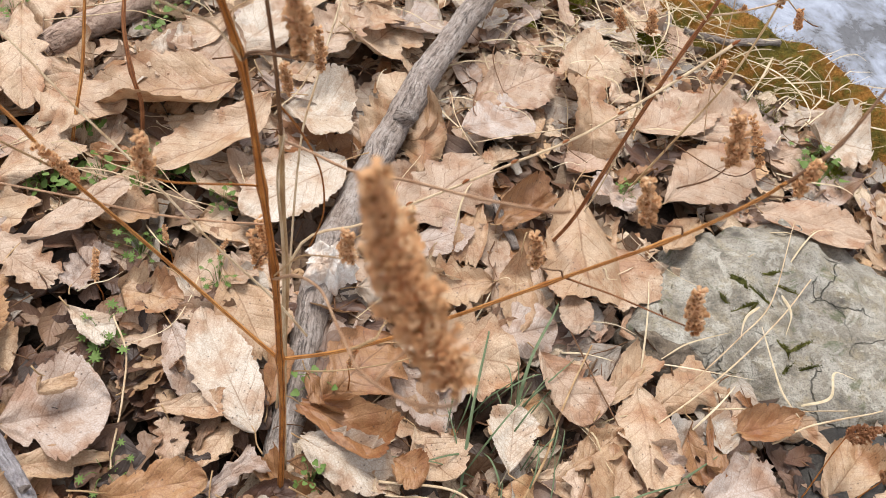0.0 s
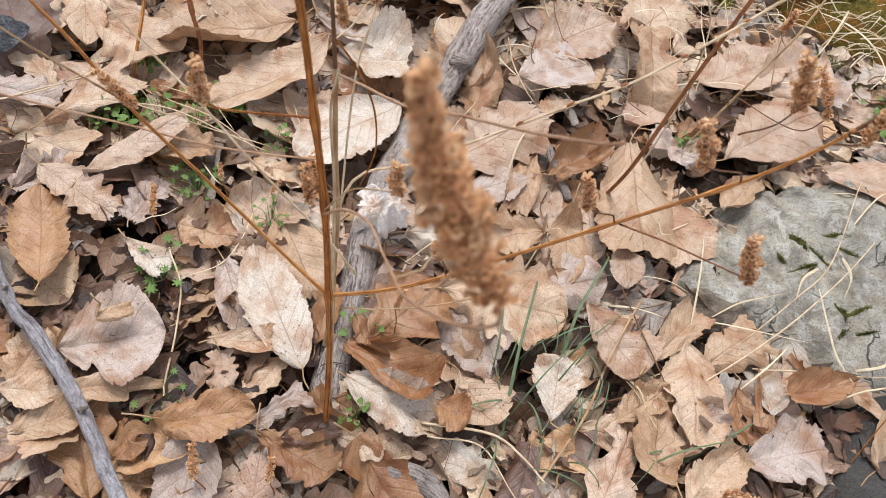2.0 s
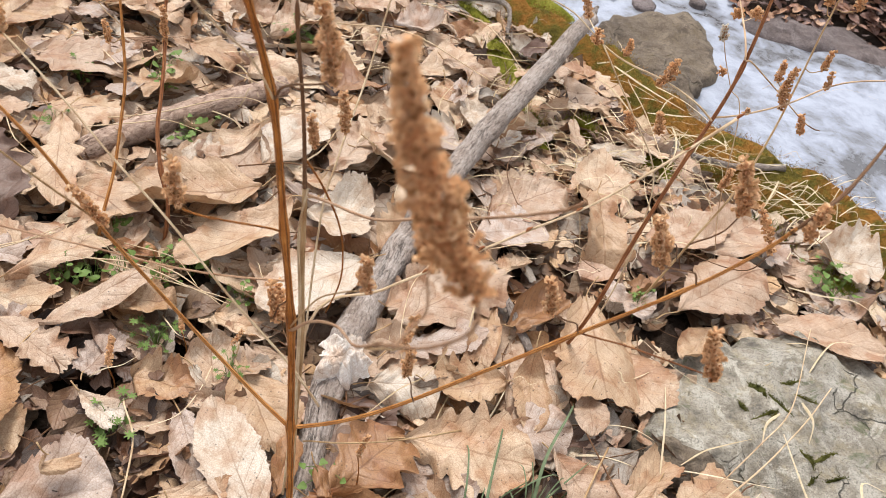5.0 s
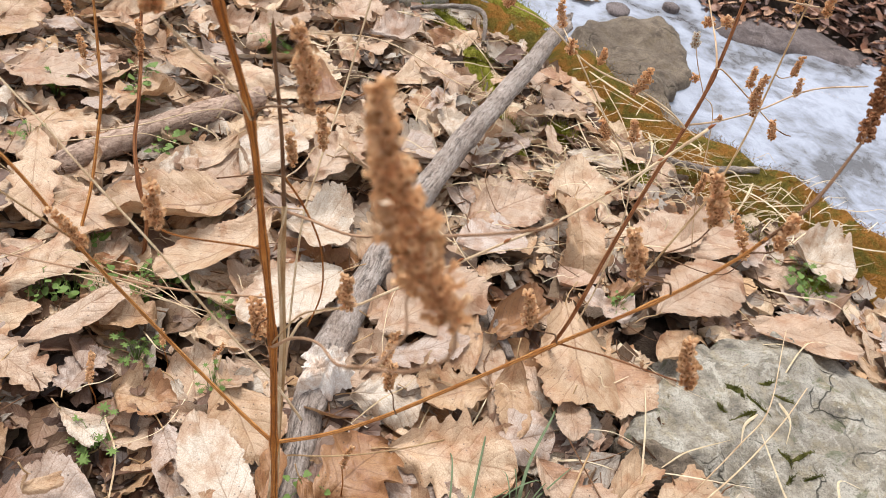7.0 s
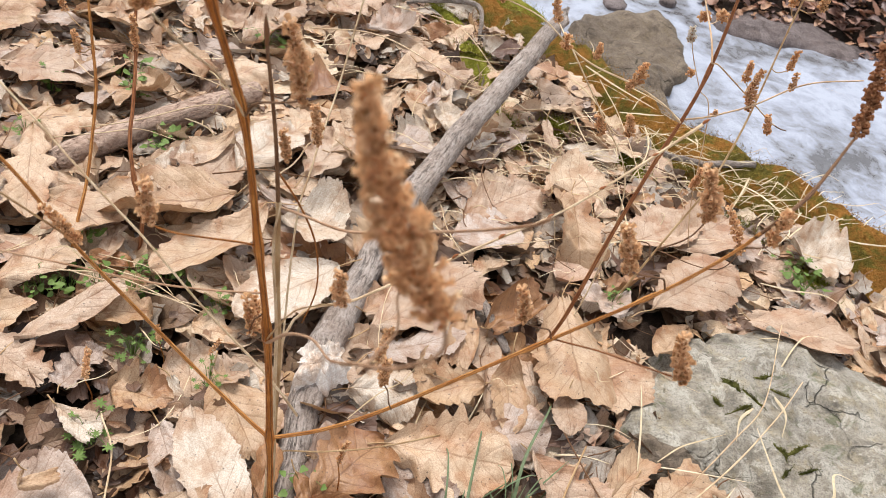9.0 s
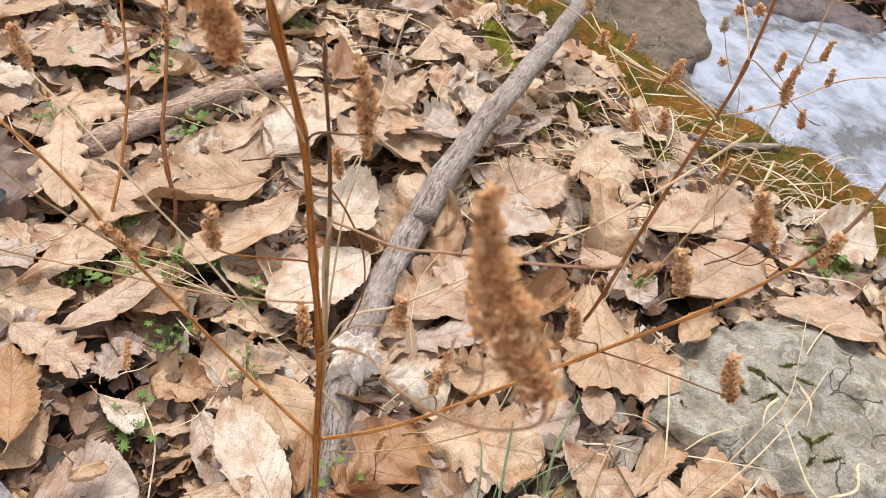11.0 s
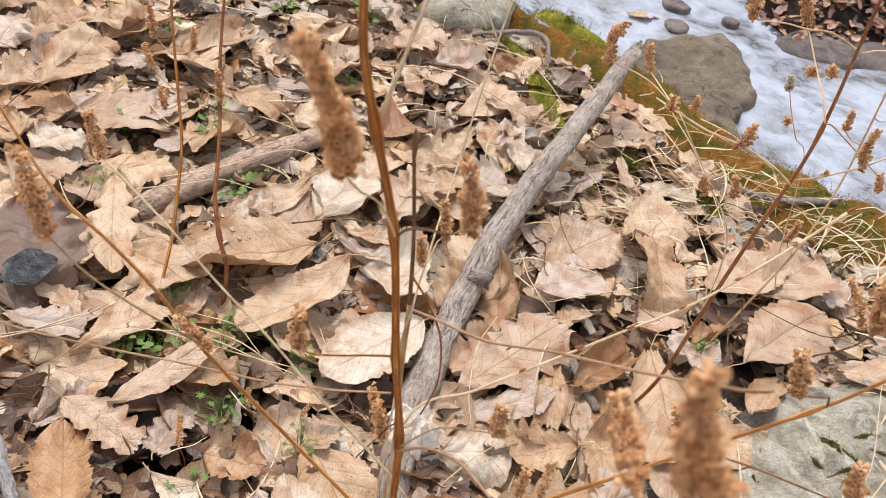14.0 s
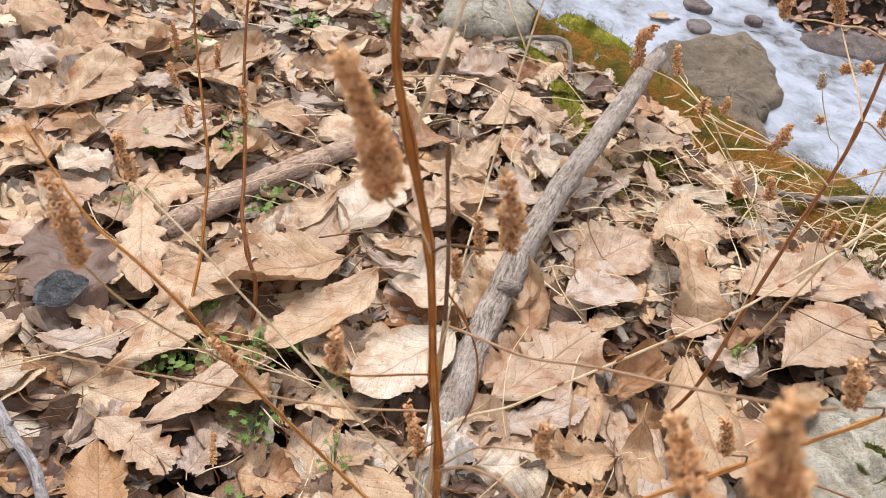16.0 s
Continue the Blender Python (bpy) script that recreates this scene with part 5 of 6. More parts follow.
# the tall pair of stems in the middle
mint = thing("dry_mint_plant", "dead brown mint plant with branching stems and seed heads", "plant", at=(0, 0, 0))
stalk("stem", mint, STEM, [(-0.003, 0.281, -0.02), (-0.006, 0.283, 0.05), (-0.014, 0.297, 0.16), (-0.022, 0.303, 0.249), (-0.029, 0.299, 0.369), (-0.045, 0.314, 0.435), (-0.060, 0.318, 0.526), (-0.075, 0.307, 0.597), (-0.087, 0.309, 0.640), (-0.092, 0.317, 0.69), (-0.098, 0.322, 0.76), (-0.100, 0.325, 0.84)],
               [0.0038, 0.0037, 0.0035, 0.0034, 0.0032, 0.0030, 0.0029, 0.0028, 0.0026, 0.0024, 0.0022], "square amber-brown stem with dark grooves", knots=(0.31, 0.455, 0.53, 0.64, 0.72), seed=1, **SQ)
stalk("stem", mint, STEM_TAN, [(-0.004, 0.295, -0.02), (-0.020, 0.325, 0.084), (-0.032, 0.345, 0.191), (-0.038, 0.356, 0.280), (-0.046, 0.360, 0.36), (-0.050, 0.359, 0.437)], [0.0032, 0.0033, 0.0033, 0.0030, 0.0028, 0.0025], "straw-brown lower stem", seed=102, sides=10, square=0.1, per=8)
stem_b = stalk("shoot", mint, STEM_DARK, [(-0.0495, 0.359, 0.430), (-0.056, 0.360, 0.49), (-0.065, 0.360, 0.550)],
               [0.0022, 0.0018, 0.0016], "dark shrub shoot ending in a pointed bud", knots=(0.78,), seed=2, sides=10, per=8)
part("bud", mesh_of("bud", *tube([(-0.065, 0.360, 0.549), (-0.0655, 0.360, 0.556), (-0.0662, 0.360, 0.562), (-0.0668, 0.360, 0.569)], [0.0011, 0.0017, 0.0014, 0.0002], sides=8, per=4)[:2], STEM_DARK), stem_b, "red-brown bud")
stalk("straw", mint, STRAW, [(-0.008, 0.305, 0.02), (-0.029, 0.335, 0.20), (-0.041, 0.352, 0.32), (-0.049, 0.353, 0.40), (-0.047, 0.356, 0.44)], [0.0018, 0.0024, 0.0024, 0.0018, 0.0010], "split straw-coloured strip of stem", seed=3, sides=6)

left = stalk("branch", mint, STEM_AMBER, [(-0.024, 0.304, 0.249), (-0.055, 0.312, 0.262), (-0.100, 0.316, 0.300), (-0.135, 0.312, 0.345), (-0.167, 0.302, 0.400), (-0.195, 0.302, 0.440), (-0.225, 0.305, 0.466), (-0.262, 0.312, 0.487), (-0.305, 0.330, 0.525)],
             [0.0026, 0.0023, 0.0022, 0.0021, 0.0020, 0.0019, 0.0017, 0.0015, 0.0012], "square amber-brown side branch", seed=4, sides=8, square=0.1, per=6)
seed_head(left, (-0.160, 0.300, 0.404), (-0.176, 0.291, 0.436), 0.0045, 60, HEAD_PALE)
ls = stalk("side_stalk", mint, STEM_TAN, [(-0.165, 0.302, 0.402), (-0.185, 0.280, 0.445), (-0.205, 0.258, 0.490), (-0.216, 0.249, 0.520)], [0.0012, 0.0010, 0.0009, 0.0008], seed=5, **RD)
seed_head(ls, (-0.216, 0.248, 0.521), (-0.236, 0.262, 0.560), 0.0062, 61)

right = stalk("branch", mint, STEM_AMBER, [(-0.022, 0.304, 0.249), (0.012, 0.312, 0.266), (0.050, 0.318, 0.300), (0.100, 0.328, 0.355), (0.151, 0.340, 0.410), (0.205, 0.352, 0.470), (0.233, 0.362, 0.505), (0.243, 0.366, 0.523)],
              [0.0026, 0.0024, 0.0023, 0.0022, 0.0021, 0.0019, 0.0018, 0.0017], "long square amber-brown side branch", seed=6, sides=8, square=0.1, per=6, knots=(0.58, 0.80))
stalk("branch_tip", right, STEM_DARK, [(0.241, 0.365, 0.519), (0.252, 0.371, 0.537), (0.266, 0.391, 0.546), (0.286, 0.430, 0.567)], [0.0017, 0.0018, 0.0015, 0.0012], "dark knotted tip of the branch", seed=106, sides=8, per=6, knots=(0.2, 0.45, 0.7), rough=0.05)
s1 = stalk("side_stalk", mint, STEM_DARK, [(0.151, 0.340, 0.411), (0.146, 0.334, 0.424), (0.135, 0.325, 0.432), (0.128, 0.320, 0.439)], [0.0009, 0.0008, 0.0007, 0.0007], seed=7, **RD)
seed_head(s1, (0.127, 0.318, 0.440), (0.119, 0.323, 0.462), 0.0052, 62)
s2 = stalk("side_stalk", mint, STEM_RED, [(0.153, 0.341, 0.410), (0.180, 0.325, 0.428), (0.206, 0.311, 0.442), (0.224, 0.303, 0.449)], [0.0010, 0.0009, 0.0008, 0.0007], seed=8, **RD)
seed_head(s2, (0.226, 0.302, 0.450), (0.212, 0.303, 0.484), 0.0062, 63)
s3 = stalk("side_stalk", mint, STEM_DARK, [(0.205, 0.352, 0.471), (0.199, 0.345, 0.484), (0.187, 0.336, 0.490), (0.176, 0.331, 0.492)], [0.0010, 0.0009, 0.0008, 0.0007], seed=9, **RD)
seed_head(s3, (0.175, 0.331, 0.493), (0.161, 0.328, 0.528), 0.0060, 64)
s4 = stalk("side_stalk", mint, STEM_DARK, [(0.200, 0.390, 0.47), (0.212, 0.385, 0.490), (0.216, 0.381, 0.510)], [0.0009, 0.0008, 0.0007], seed=10, **RD)
seed_head(s4, (0.216, 0.381, 0.511), (0.200, 0.378, 0.548), 0.0062, 65)
s5 = stalk("side_stalk", mint, STEM_DARK, [(0.236, 0.363, 0.510), (0.247, 0.362, 0.516), (0.250, 0.364, 0.520)], [0.0010, 0.0008, 0.0008], seed=11, **RD)
seed_head(s5, (0.250, 0.364, 0.520), (0.253, 0.367, 0.543), 0.0058, 66, HEAD_PALE)
seed_head(right, (0.286, 0.430, 0.568), (0.288, 0.474, 0.613), 0.0060, 67, HEAD_DARK)

# the branch that reaches up towards the viewer, with the largest head
front = stalk("branch", mint, STEM_PINK, [(-0.029, 0.297, 0.369), (-0.012, 0.286, 0.398), (0.010, 0.262, 0.430), (0.030, 0.220, 0.470), (0.044, 0.180, 0.520), (0.054, 0.150, 0.560), (0.072, 0.130, 0.590), (0.084, 0.121, 0.615), (0.082, 0.120, 0.632)],
              [0.0018, 0.0015, 0.0012, 0.0011, 0.0011, 0.0010, 0.0010, 0.0009, 0.0009], "slender brown branch reaching upwards", seed=12, **RD)
seed_head(front, (0.082, 0.120, 0.630), (0.048, 0.128, 0.692), 0.0074, 68, HEAD_PALE, 1.42, "largest dry seed head on the plant")
s6 = stalk("side_stalk", mint, STEM_PINK, [(0.060, 0.144, 0.568), (0.066, 0.155, 0.580), (0.064, 0.164, 0.591)], [0.0009, 0.0008, 0.0007], seed=13, **RD)
seed_head(s6, (0.064, 0.165, 0.592), (0.051, 0.195, 0.602), 0.0062, 69, HEAD_PALE, 1.5)
seed_head(stem_b, (-0.053, 0.352, 0.310), (-0.066, 0.366, 0.331), 0.0055, 170, HEAD_PALE)
s7 = stalk("side_stalk", mint, STEM_TAN, [(0.044, 0.180, 0.520), (0.052, 0.200, 0.500), (0.053, 0.235, 0.462)], [0.0009, 0.0008, 0.0007], seed=14, **RD)
seed_head(s7, (0.053, 0.240, 0.455), (0.054, 0.252, 0.470), 0.0030, 70)
s8 = stalk("side_stalk", mint, STEM_DARK, [(0.062, 0.318, 0.312), (0.058, 0.305, 0.345), (0.053, 0.300, 0.362)], [0.0008, 0.0007, 0.0006], seed=15, **RD)
seed_head(s8, (0.053, 0.300, 0.362), (0.052, 0.301, 0.386), 0.0042, 71)

# upper side stalks of the first stem
u1 = stalk("side_stalk", mint, STEM_DARK, [(-0.060, 0.318, 0.526), (-0.050, 0.308, 0.545), (-0.036, 0.298, 0.556), (-0.022, 0.293, 0.565)], [0.0012, 0.0011, 0.0010, 0.0008], seed=16, **RD)
seed_head(u1, (-0.020, 0.292, 0.567), (-0.028, 0.288, 0.610), 0.0058, 72)
u2 = stalk("side_stalk", mint, STRAW, [(-0.058, 0.320, 0.520), (-0.066, 0.300, 0.560), (-0.068, 0.265, 0.595), (-0.066, 0.235, 0.625)], [0.0010, 0.0009, 0.0009, 0.0008], seed=17, **RD)
seed_head(u2, (-0.065, 0.228, 0.632), (-0.074, 0.200, 0.699), 0.0066, 73, HEAD_PALE, 1.42, "long blunt dry seed head")
u3 = stalk("side_stalk", mint, STEM, [(-0.045, 0.315, 0.435), (-0.058, 0.300, 0.448), (-0.075, 0.280, 0.462), (-0.088, 0.267, 0.475)], [0.0011, 0.0010, 0.0009, 0.0008], seed=18, **RD)
seed_head(u3, (-0.090, 0.265, 0.478), (-0.091, 0.263, 0.510), 0.0055, 74)
u4 = stalk("side_stalk", mint, STEM_DARK, [(-0.034, 0.302, 0.392), (-0.040, 0.300, 0.382), (-0.044, 0.304, 0.366)], [0.0009, 0.0008, 0.0007], seed=19, **RD)
seed_head(u4, (-0.043, 0.306, 0.362), (-0.050, 0.310, 0.392), 0.0048, 75, HEAD_PALE)
u5 = stalk("side_stalk", mint, STEM, [(-0.053, 0.361, 0.46), (-0.040, 0.372, 0.43), (-0.026, 0.378, 0.39), (-0.020, 0.375, 0.35), (-0.026, 0.368, 0.315)], [0.0011, 0.0011, 0.0010, 0.0009, 0.0009], "bowed thin brown stalk", seed=20, **RD)
seed_head(u5, (-0.050, 0.366, 0.468), (-0.052, 0.363, 0.492), 0.0042, 76)
u6 = stalk("side_stalk", mint, STEM_TAN, [(-0.029, 0.297, 0.372), (-0.010, 0.285, 0.420), (0.010, 0.270, 0.450), (0.022, 0.262, 0.466)], [0.0009, 0.0008, 0.0007, 0.0007], seed=21, **RD)
seed_head(u6, (0.024, 0.260, 0.468), (0.021, 0.260, 0.492), 0.0045, 77)
u7 = stalk("side_stalk", mint, STRAW, [(-0.056, 0.361, 0.45), (-0.050, 0.38, 0.455), (-0.045, 0.405, 0.458)], [0.0008, 0.0007, 0.0007], seed=22, **RD)
seed_head(u7, (-0.042, 0.408, 0.455), (-0.050, 0.418, 0.480), 0.0046, 78)
stalk("side_stalk", mint, STRAW, [(-0.075, 0.307, 0.600), (-0.068, 0.318, 0.640), (-0.058, 0.330, 0.70), (-0.045, 0.345, 0.78)], [0.0015, 0.0014, 0.0013, 0.0012], "pale straw side stalk", seed=23, **RD)
stalk("side_stalk", mint, STEM_PINK, [(-0.050, 0.359, 0.433), (-0.030, 0.352, 0.438), (0.005, 0.335, 0.452), (0.040, 0.310, 0.487), (0.075, 0.270, 0.535), (0.101, 0.239, 0.575), (0.110, 0.225, 0.595)], [0.0014, 0.0014, 0.0013, 0.0013, 0.0012, 0.0011, 0.0012], "thin bowed brown twig", seed=24, **RD)
stalk("side_stalk", mint, STEM_PINK, [(-0.047, 0.338, 0.369), (-0.090, 0.328, 0.364), (-0.140, 0.317, 0.363), (-0.190, 0.308, 0.366), (-0.250, 0.296, 0.372), (-0.31, 0.285, 0.38)], [0.0012, 0.0011, 0.0011, 0.0010, 0.0010, 0.0010], "thin brown twig", seed=25, **RD)
stalk("side_stalk", mint, STEM_TAN, [(-0.010, 0.300, 0.243), (0.020, 0.315, 0.238), (0.060, 0.345, 0.222), (0.105, 0.390, 0.200)], [0.0010, 0.0009, 0.0009, 0.0016], "thin twig with a bud at its end", seed=26, **RD)

# the budded twig that runs out over the litter
shoot = thing("budded_twig", "thin tan shrub twig with small dark buds", "twig")
twig_line = [(-0.037, 0.362, 0.302), (0.010, 0.392, 0.335), (0.060, 0.415, 0.372), (0.100, 0.433, 0.402), (0.140, 0.452, 0.431), (0.180, 0.478, 0.468), (0.217, 0.505, 0.505)]
tw = stalk("twig", shoot, STRAW, [(-0.030, 0.330, 0.10)] + twig_line, [0.0019, 0.0018, 0.0017, 0.0016, 0.0015, 0.0014, 0.0013, 0.0018], seed=27, **RD)
for k, p in enumerate(spline(twig_line, 4)[6::3]):
    part("bud", mesh_of("bud", *tube([p, p + np.array((0.001, 0.001, 0.002)), p + np.array((0.004, 0.002, 0.005))], [0.0008, 0.0014, 0.0002], sides=6, per=3)[:2], STEM_RED), tw)

# the long pale stalk that leans out to the side
lean = thing("leaning_stalk", "long thin pale dead stalk with a seed head", "plant")
lb = stalk("stem", lean, STRAW, [(-0.010, 0.330, 0.25), (-0.040, 0.326, 0.298), (-0.085, 0.322, 0.352), (-0.127, 0.322, 0.402), (-0.170, 0.326, 0.440), (-0.210, 0.334, 0.470), (-0.248, 0.343, 0.492)], [0.0016, 0.0014, 0.0013, 0.0012, 0.0011, 0.0010, 0.0009], seed=28, **RD)
seed_head(lb, (-0.250, 0.345, 0.493), (-0.263, 0.354, 0.516), 0.0050, 79)

# the straight straw that stands behind
straw = thing("dry_straw", "tall straight pale dry straw with a forked top", "straw")
st = stalk("stem", straw, STRAW, [(-0.045, 0.395, 0.0), (-0.056, 0.420, 0.33), (-0.057, 0.452, 0.40), (-0.056, 0.496, 0.448), (-0.054, 0.53, 0.51), (-0.050, 0.56, 0.57), (-0.040, 0.60, 0.66)], [0.0013, 0.0014, 0.0014, 0.0013, 0.0012, 0.0011, 0.0010], seed=29, **RD)
stalk("side_stalk", straw, STRAW, [(-0.053, 0.545, 0.535), (-0.075, 0.565, 0.56), (-0.085, 0.58, 0.575)], [0.0009, 0.0008, 0.0007], seed=30, **RD)

# the red-brown plant by the stream
red = thing("dry_mint_plant", "dead red-brown mint plant leaning towards the stream", "plant")
stalk("stem", red, STEM_RED, [(0.205, 0.690, 0.02), (0.214, 0.668, 0.12), (0.226, 0.690, 0.225), (0.242, 0.722, 0.320), (0.258, 0.752, 0.395), (0.263, 0.775, 0.445), (0.262, 0.800, 0.52), (0.26, 0.82, 0.60)], [0.0036, 0.0034, 0.0034, 0.0032, 0.0029, 0.0027, 0.0024, 0.002], "square dark red-brown stem", knots=(0.55, 0.7), seed=40, sides=10, square=0.1, per=6)
r1 = stalk("branch", red, STRAW, [(0.252, 0.735, 0.376), (0.226, 0.736, 0.391), (0.194, 0.738, 0.401), (0.149, 0.736, 0.409), (0.119, 0.735, 0.420), (0.079, 0.735, 0.443), (0.038, 0.735, 0.451)], [0.0017, 0.0016, 0.0015, 0.0014, 0.0012, 0.0011, 0.0009], seed=41, **RD)
for k, (p, q, rad) in enumerate((((0.194, 0.738, 0.402), (0.197, 0.745, 0.424), 0.0075), ((0.186, 0.738, 0.395), (0.192, 0.738, 0.406), 0.0060), ((0.113, 0.735, 0.419), (0.111, 0.735, 0.434), 0.0065), ((0.154, 0.860, 0.357), (0.153, 0.860, 0.378), 0.0055))):
    seed_head(r1, p, q, rad, 80 + k, HEAD_PALE)
# the arched head at its end
seed_head(r1, (0.038, 0.735, 0.449), (0.033, 0.735, 0.473), 0.0070, 84)
seed_head(r1, (0.033, 0.735, 0.470), (0.043, 0.735, 0.494), 0.0065, 87)
r2 = stalk("branch", red, STRAW, [(0.236, 0.74, 0.02), (0.240, 0.735, 0.15), (0.225, 0.735, 0.284), (0.176, 0.735, 0.353), (0.148, 0.735, 0.386), (0.119, 0.735, 0.420), (0.112, 0.800, 0.398), (0.100, 0.917, 0.361)], [0.0016, 0.0015, 0.0014, 0.0013, 0.0012, 0.0011, 0.0010, 0.0009], seed=42, **RD)
seed_head(r2, (0.100, 0.917, 0.361), (0.089, 0.930, 0.390), 0.0068, 85)
seed_head(r2, (0.179, 0.735, 0.335), (0.168, 0.735, 0.356), 0.0062, 86, HEAD_PALE)
r6 = stalk("side_stalk", red, STRAW, [(0.176, 0.735, 0.353), (0.195, 0.738, 0.338), (0.208, 0.736, 0.343)], [0.0012, 0.0010, 0.0009], seed=46, **RD)
seed_head(r6, (0.208, 0.735, 0.343), (0.199, 0.735, 0.367), 0.0062, 88, HEAD_PALE)
r3 = stalk("branch", red, STEM_PALE, [(0.254, 0.745, 0.375), (0.285, 0.755, 0.385), (0.320, 0.765, 0.405), (0.365, 0.785, 0.435), (0.42, 0.80, 0.45)], [0.0016, 0.0014, 0.0013, 0.0012, 0.001], seed=43, **RD)
for k, (p, q, rad) in enumerate((((0.318, 0.765, 0.398), (0.315, 0.775, 0.440), 0.0058), ((0.352, 0.782, 0.425), (0.351, 0.785, 0.444), 0.0042), ((0.283, 0.757, 0.383), (0.286, 0.757, 0.392), 0.003))):
    seed_head(r3, p, q, rad, 90 + k)
r4 = stalk("branch", red, STEM_PALE, [(0.260, 0.762, 0.437), (0.255, 0.800, 0.449), (0.250, 0.830, 0.456), (0.243, 0.850, 0.464), (0.232, 0.880, 0.479)], [0.0015, 0.0014, 0.0013, 0.0012, 0.0011], "pale crooked side branch", seed=44, **RD)
seed_head(r4, (0.231, 0.880, 0.480), (0.210, 0.890, 0.519), 0.0070, 97)
for k, (p, q) in enumerate((((0.250, 0.840, 0.447), (0.245, 0.840, 0.456)), ((0.267, 0.840, 0.452), (0.263, 0.840, 0.462)))):
    seed_head(r4, p, q, 0.0072, 95 + k)
stalk("side_stalk", r4, STEM_PALE, [(0.252, 0.820, 0.452), (0.260, 0.830, 0.453), (0.266, 0.840, 0.453)], [0.0008, 0.0007, 0.0007], seed=47, **RD)
r7 = stalk("branch", red, STEM_PALE, [(0.264, 0.797, 0.502), (0.242, 0.790, 0.511), (0.226, 0.785, 0.516), (0.207, 0.780, 0.515), (0.185, 0.780, 0.515), (0.159, 0.780, 0.511)], [0.0016, 0.0015, 0.0015, 0.0014, 0.0012, 0.0010], "pale side branch with a swollen joint", seed=48, knots=(0.35,), **RD)
seed_head(r7, (0.156, 0.780, 0.509), (0.144, 0.790, 0.545), 0.0072, 98)
stalk("branch", red, STEM_PALE, [(0.267, 0.797, 0.501), (0.280, 0.800, 0.505), (0.304, 0.810, 0.505), (0.343, 0.830, 0.503)], [0.0015, 0.0014, 0.0013, 0.0011], "pale side branch", seed=49, knots=(0.5,), **RD)
r5 = stalk("branch", red, STEM_PALE, [(0.261, 0.762, 0.437), (0.269, 0.765, 0.435), (0.299, 0.780, 0.414), (0.343, 0.790, 0.385), (0.359, 0.790, 0.377)], [0.0013, 0.0012, 0.0011, 0.0010, 0.0010], "bent pale side branch with a dark tip", seed=45, **RD)
stalk("branch_tip", r5, STEM_DARK, [(0.358, 0.790, 0.377), (0.366, 0.790, 0.375), (0.373, 0.790, 0.375)], [0.0010, 0.0010, 0.0008], "dark bent tip", seed=109, **RD)
seed_head(r5, (0.358, 0.795, 0.362), (0.347, 0.790, 0.387), 0.0045, 99, HEAD_PALE)

white_plant = thing("dry_mint_plant", "thin bleached plant stalk with a whitish seed head", "plant")
ws = stalk("stem", white_plant, STEM_PALE, [(0.420, 0.985, -0.005), (0.372, 0.972, 0.120), (0.329, 0.960, 0.281), (0.304, 0.955, 0.311), (0.282, 0.950, 0.345), (0.267, 0.950, 0.373)], [0.0013, 0.0012, 0.0011, 0.0010, 0.0009, 0.0008], seed=64, **RD)
seed_head(ws, (0.266, 0.950, 0.372), (0.262, 0.955, 0.389), 0.0062, 105, HEAD_WHITE)
seed_head(ws, (0.285, 0.950, 0.328), (0.281, 0.950, 0.337), 0.0050, 106, HEAD_PALE)

tan_plant = thing("dry_mint_plant", "slender tan dead plant beside the stream", "plant")
ts = stalk("stem", tan_plant, STEM_TAN, [(0.295, 0.83, 0.0), (0.325, 0.84, 0.15), (0.350, 0.87, 0.22), (0.364, 0.905, 0.286), (0.370, 0.94, 0.36), (0.373, 0.97, 0.43), (0.38, 1.0, 0.52)], [0.0026, 0.0024, 0.0022, 0.0020, 0.0018, 0.0016, 0.0014], seed=50, **RD)
for k, (s, p, q, rad) in enumerate((((0.368, 0.93, 0.34), (0.349, 0.945, 0.345), (0.347, 0.95, 0.37), 0.0055), ((0.370, 0.945, 0.37), (0.39, 0.945, 0.375), (0.392, 0.95, 0.40), 0.0055), ((0.373, 0.97, 0.43), (0.362, 0.965, 0.445), (0.358, 0.968, 0.475), 0.006),
                                    ((0.374, 0.975, 0.44), (0.40, 0.975, 0.445), (0.402, 0.98, 0.48), 0.006), ((0.345, 0.86, 0.205), (0.33, 0.865, 0.22), (0.332, 0.868, 0.25), 0.006))):
    b = stalk("side_stalk", tan_plant, STEM_TAN, [s, (np.array(s) + np.array(p)) / 2 + (0, 0, -0.004), p], [0.0011, 0.0009, 0.0008], seed=51 + k, **RD)
    seed_head(b, p, q, rad, 110 + k, HEAD_PALE)
stalk("side_stalk", tan_plant, STEM_DARK, [(0.318, 0.836, 0.11), (0.300, 0.80, 0.16), (0.275, 0.75, 0.20), (0.25, 0.70, 0.23)], [0.0012, 0.0011, 0.0010, 0.0009], seed=57, **RD)
seed_head(ts, (0.327, 0.592, 0.341), (0.303, 0.617, 0.371), 0.0058, 116, HEAD_PALE)
stalk("side_stalk", tan_plant, STEM_DARK, [(0.327, 0.592, 0.341), (0.335, 0.66, 0.26), (0.322, 0.835, 0.13)], [0.0008, 0.0009, 0.001], seed=58, **RD)

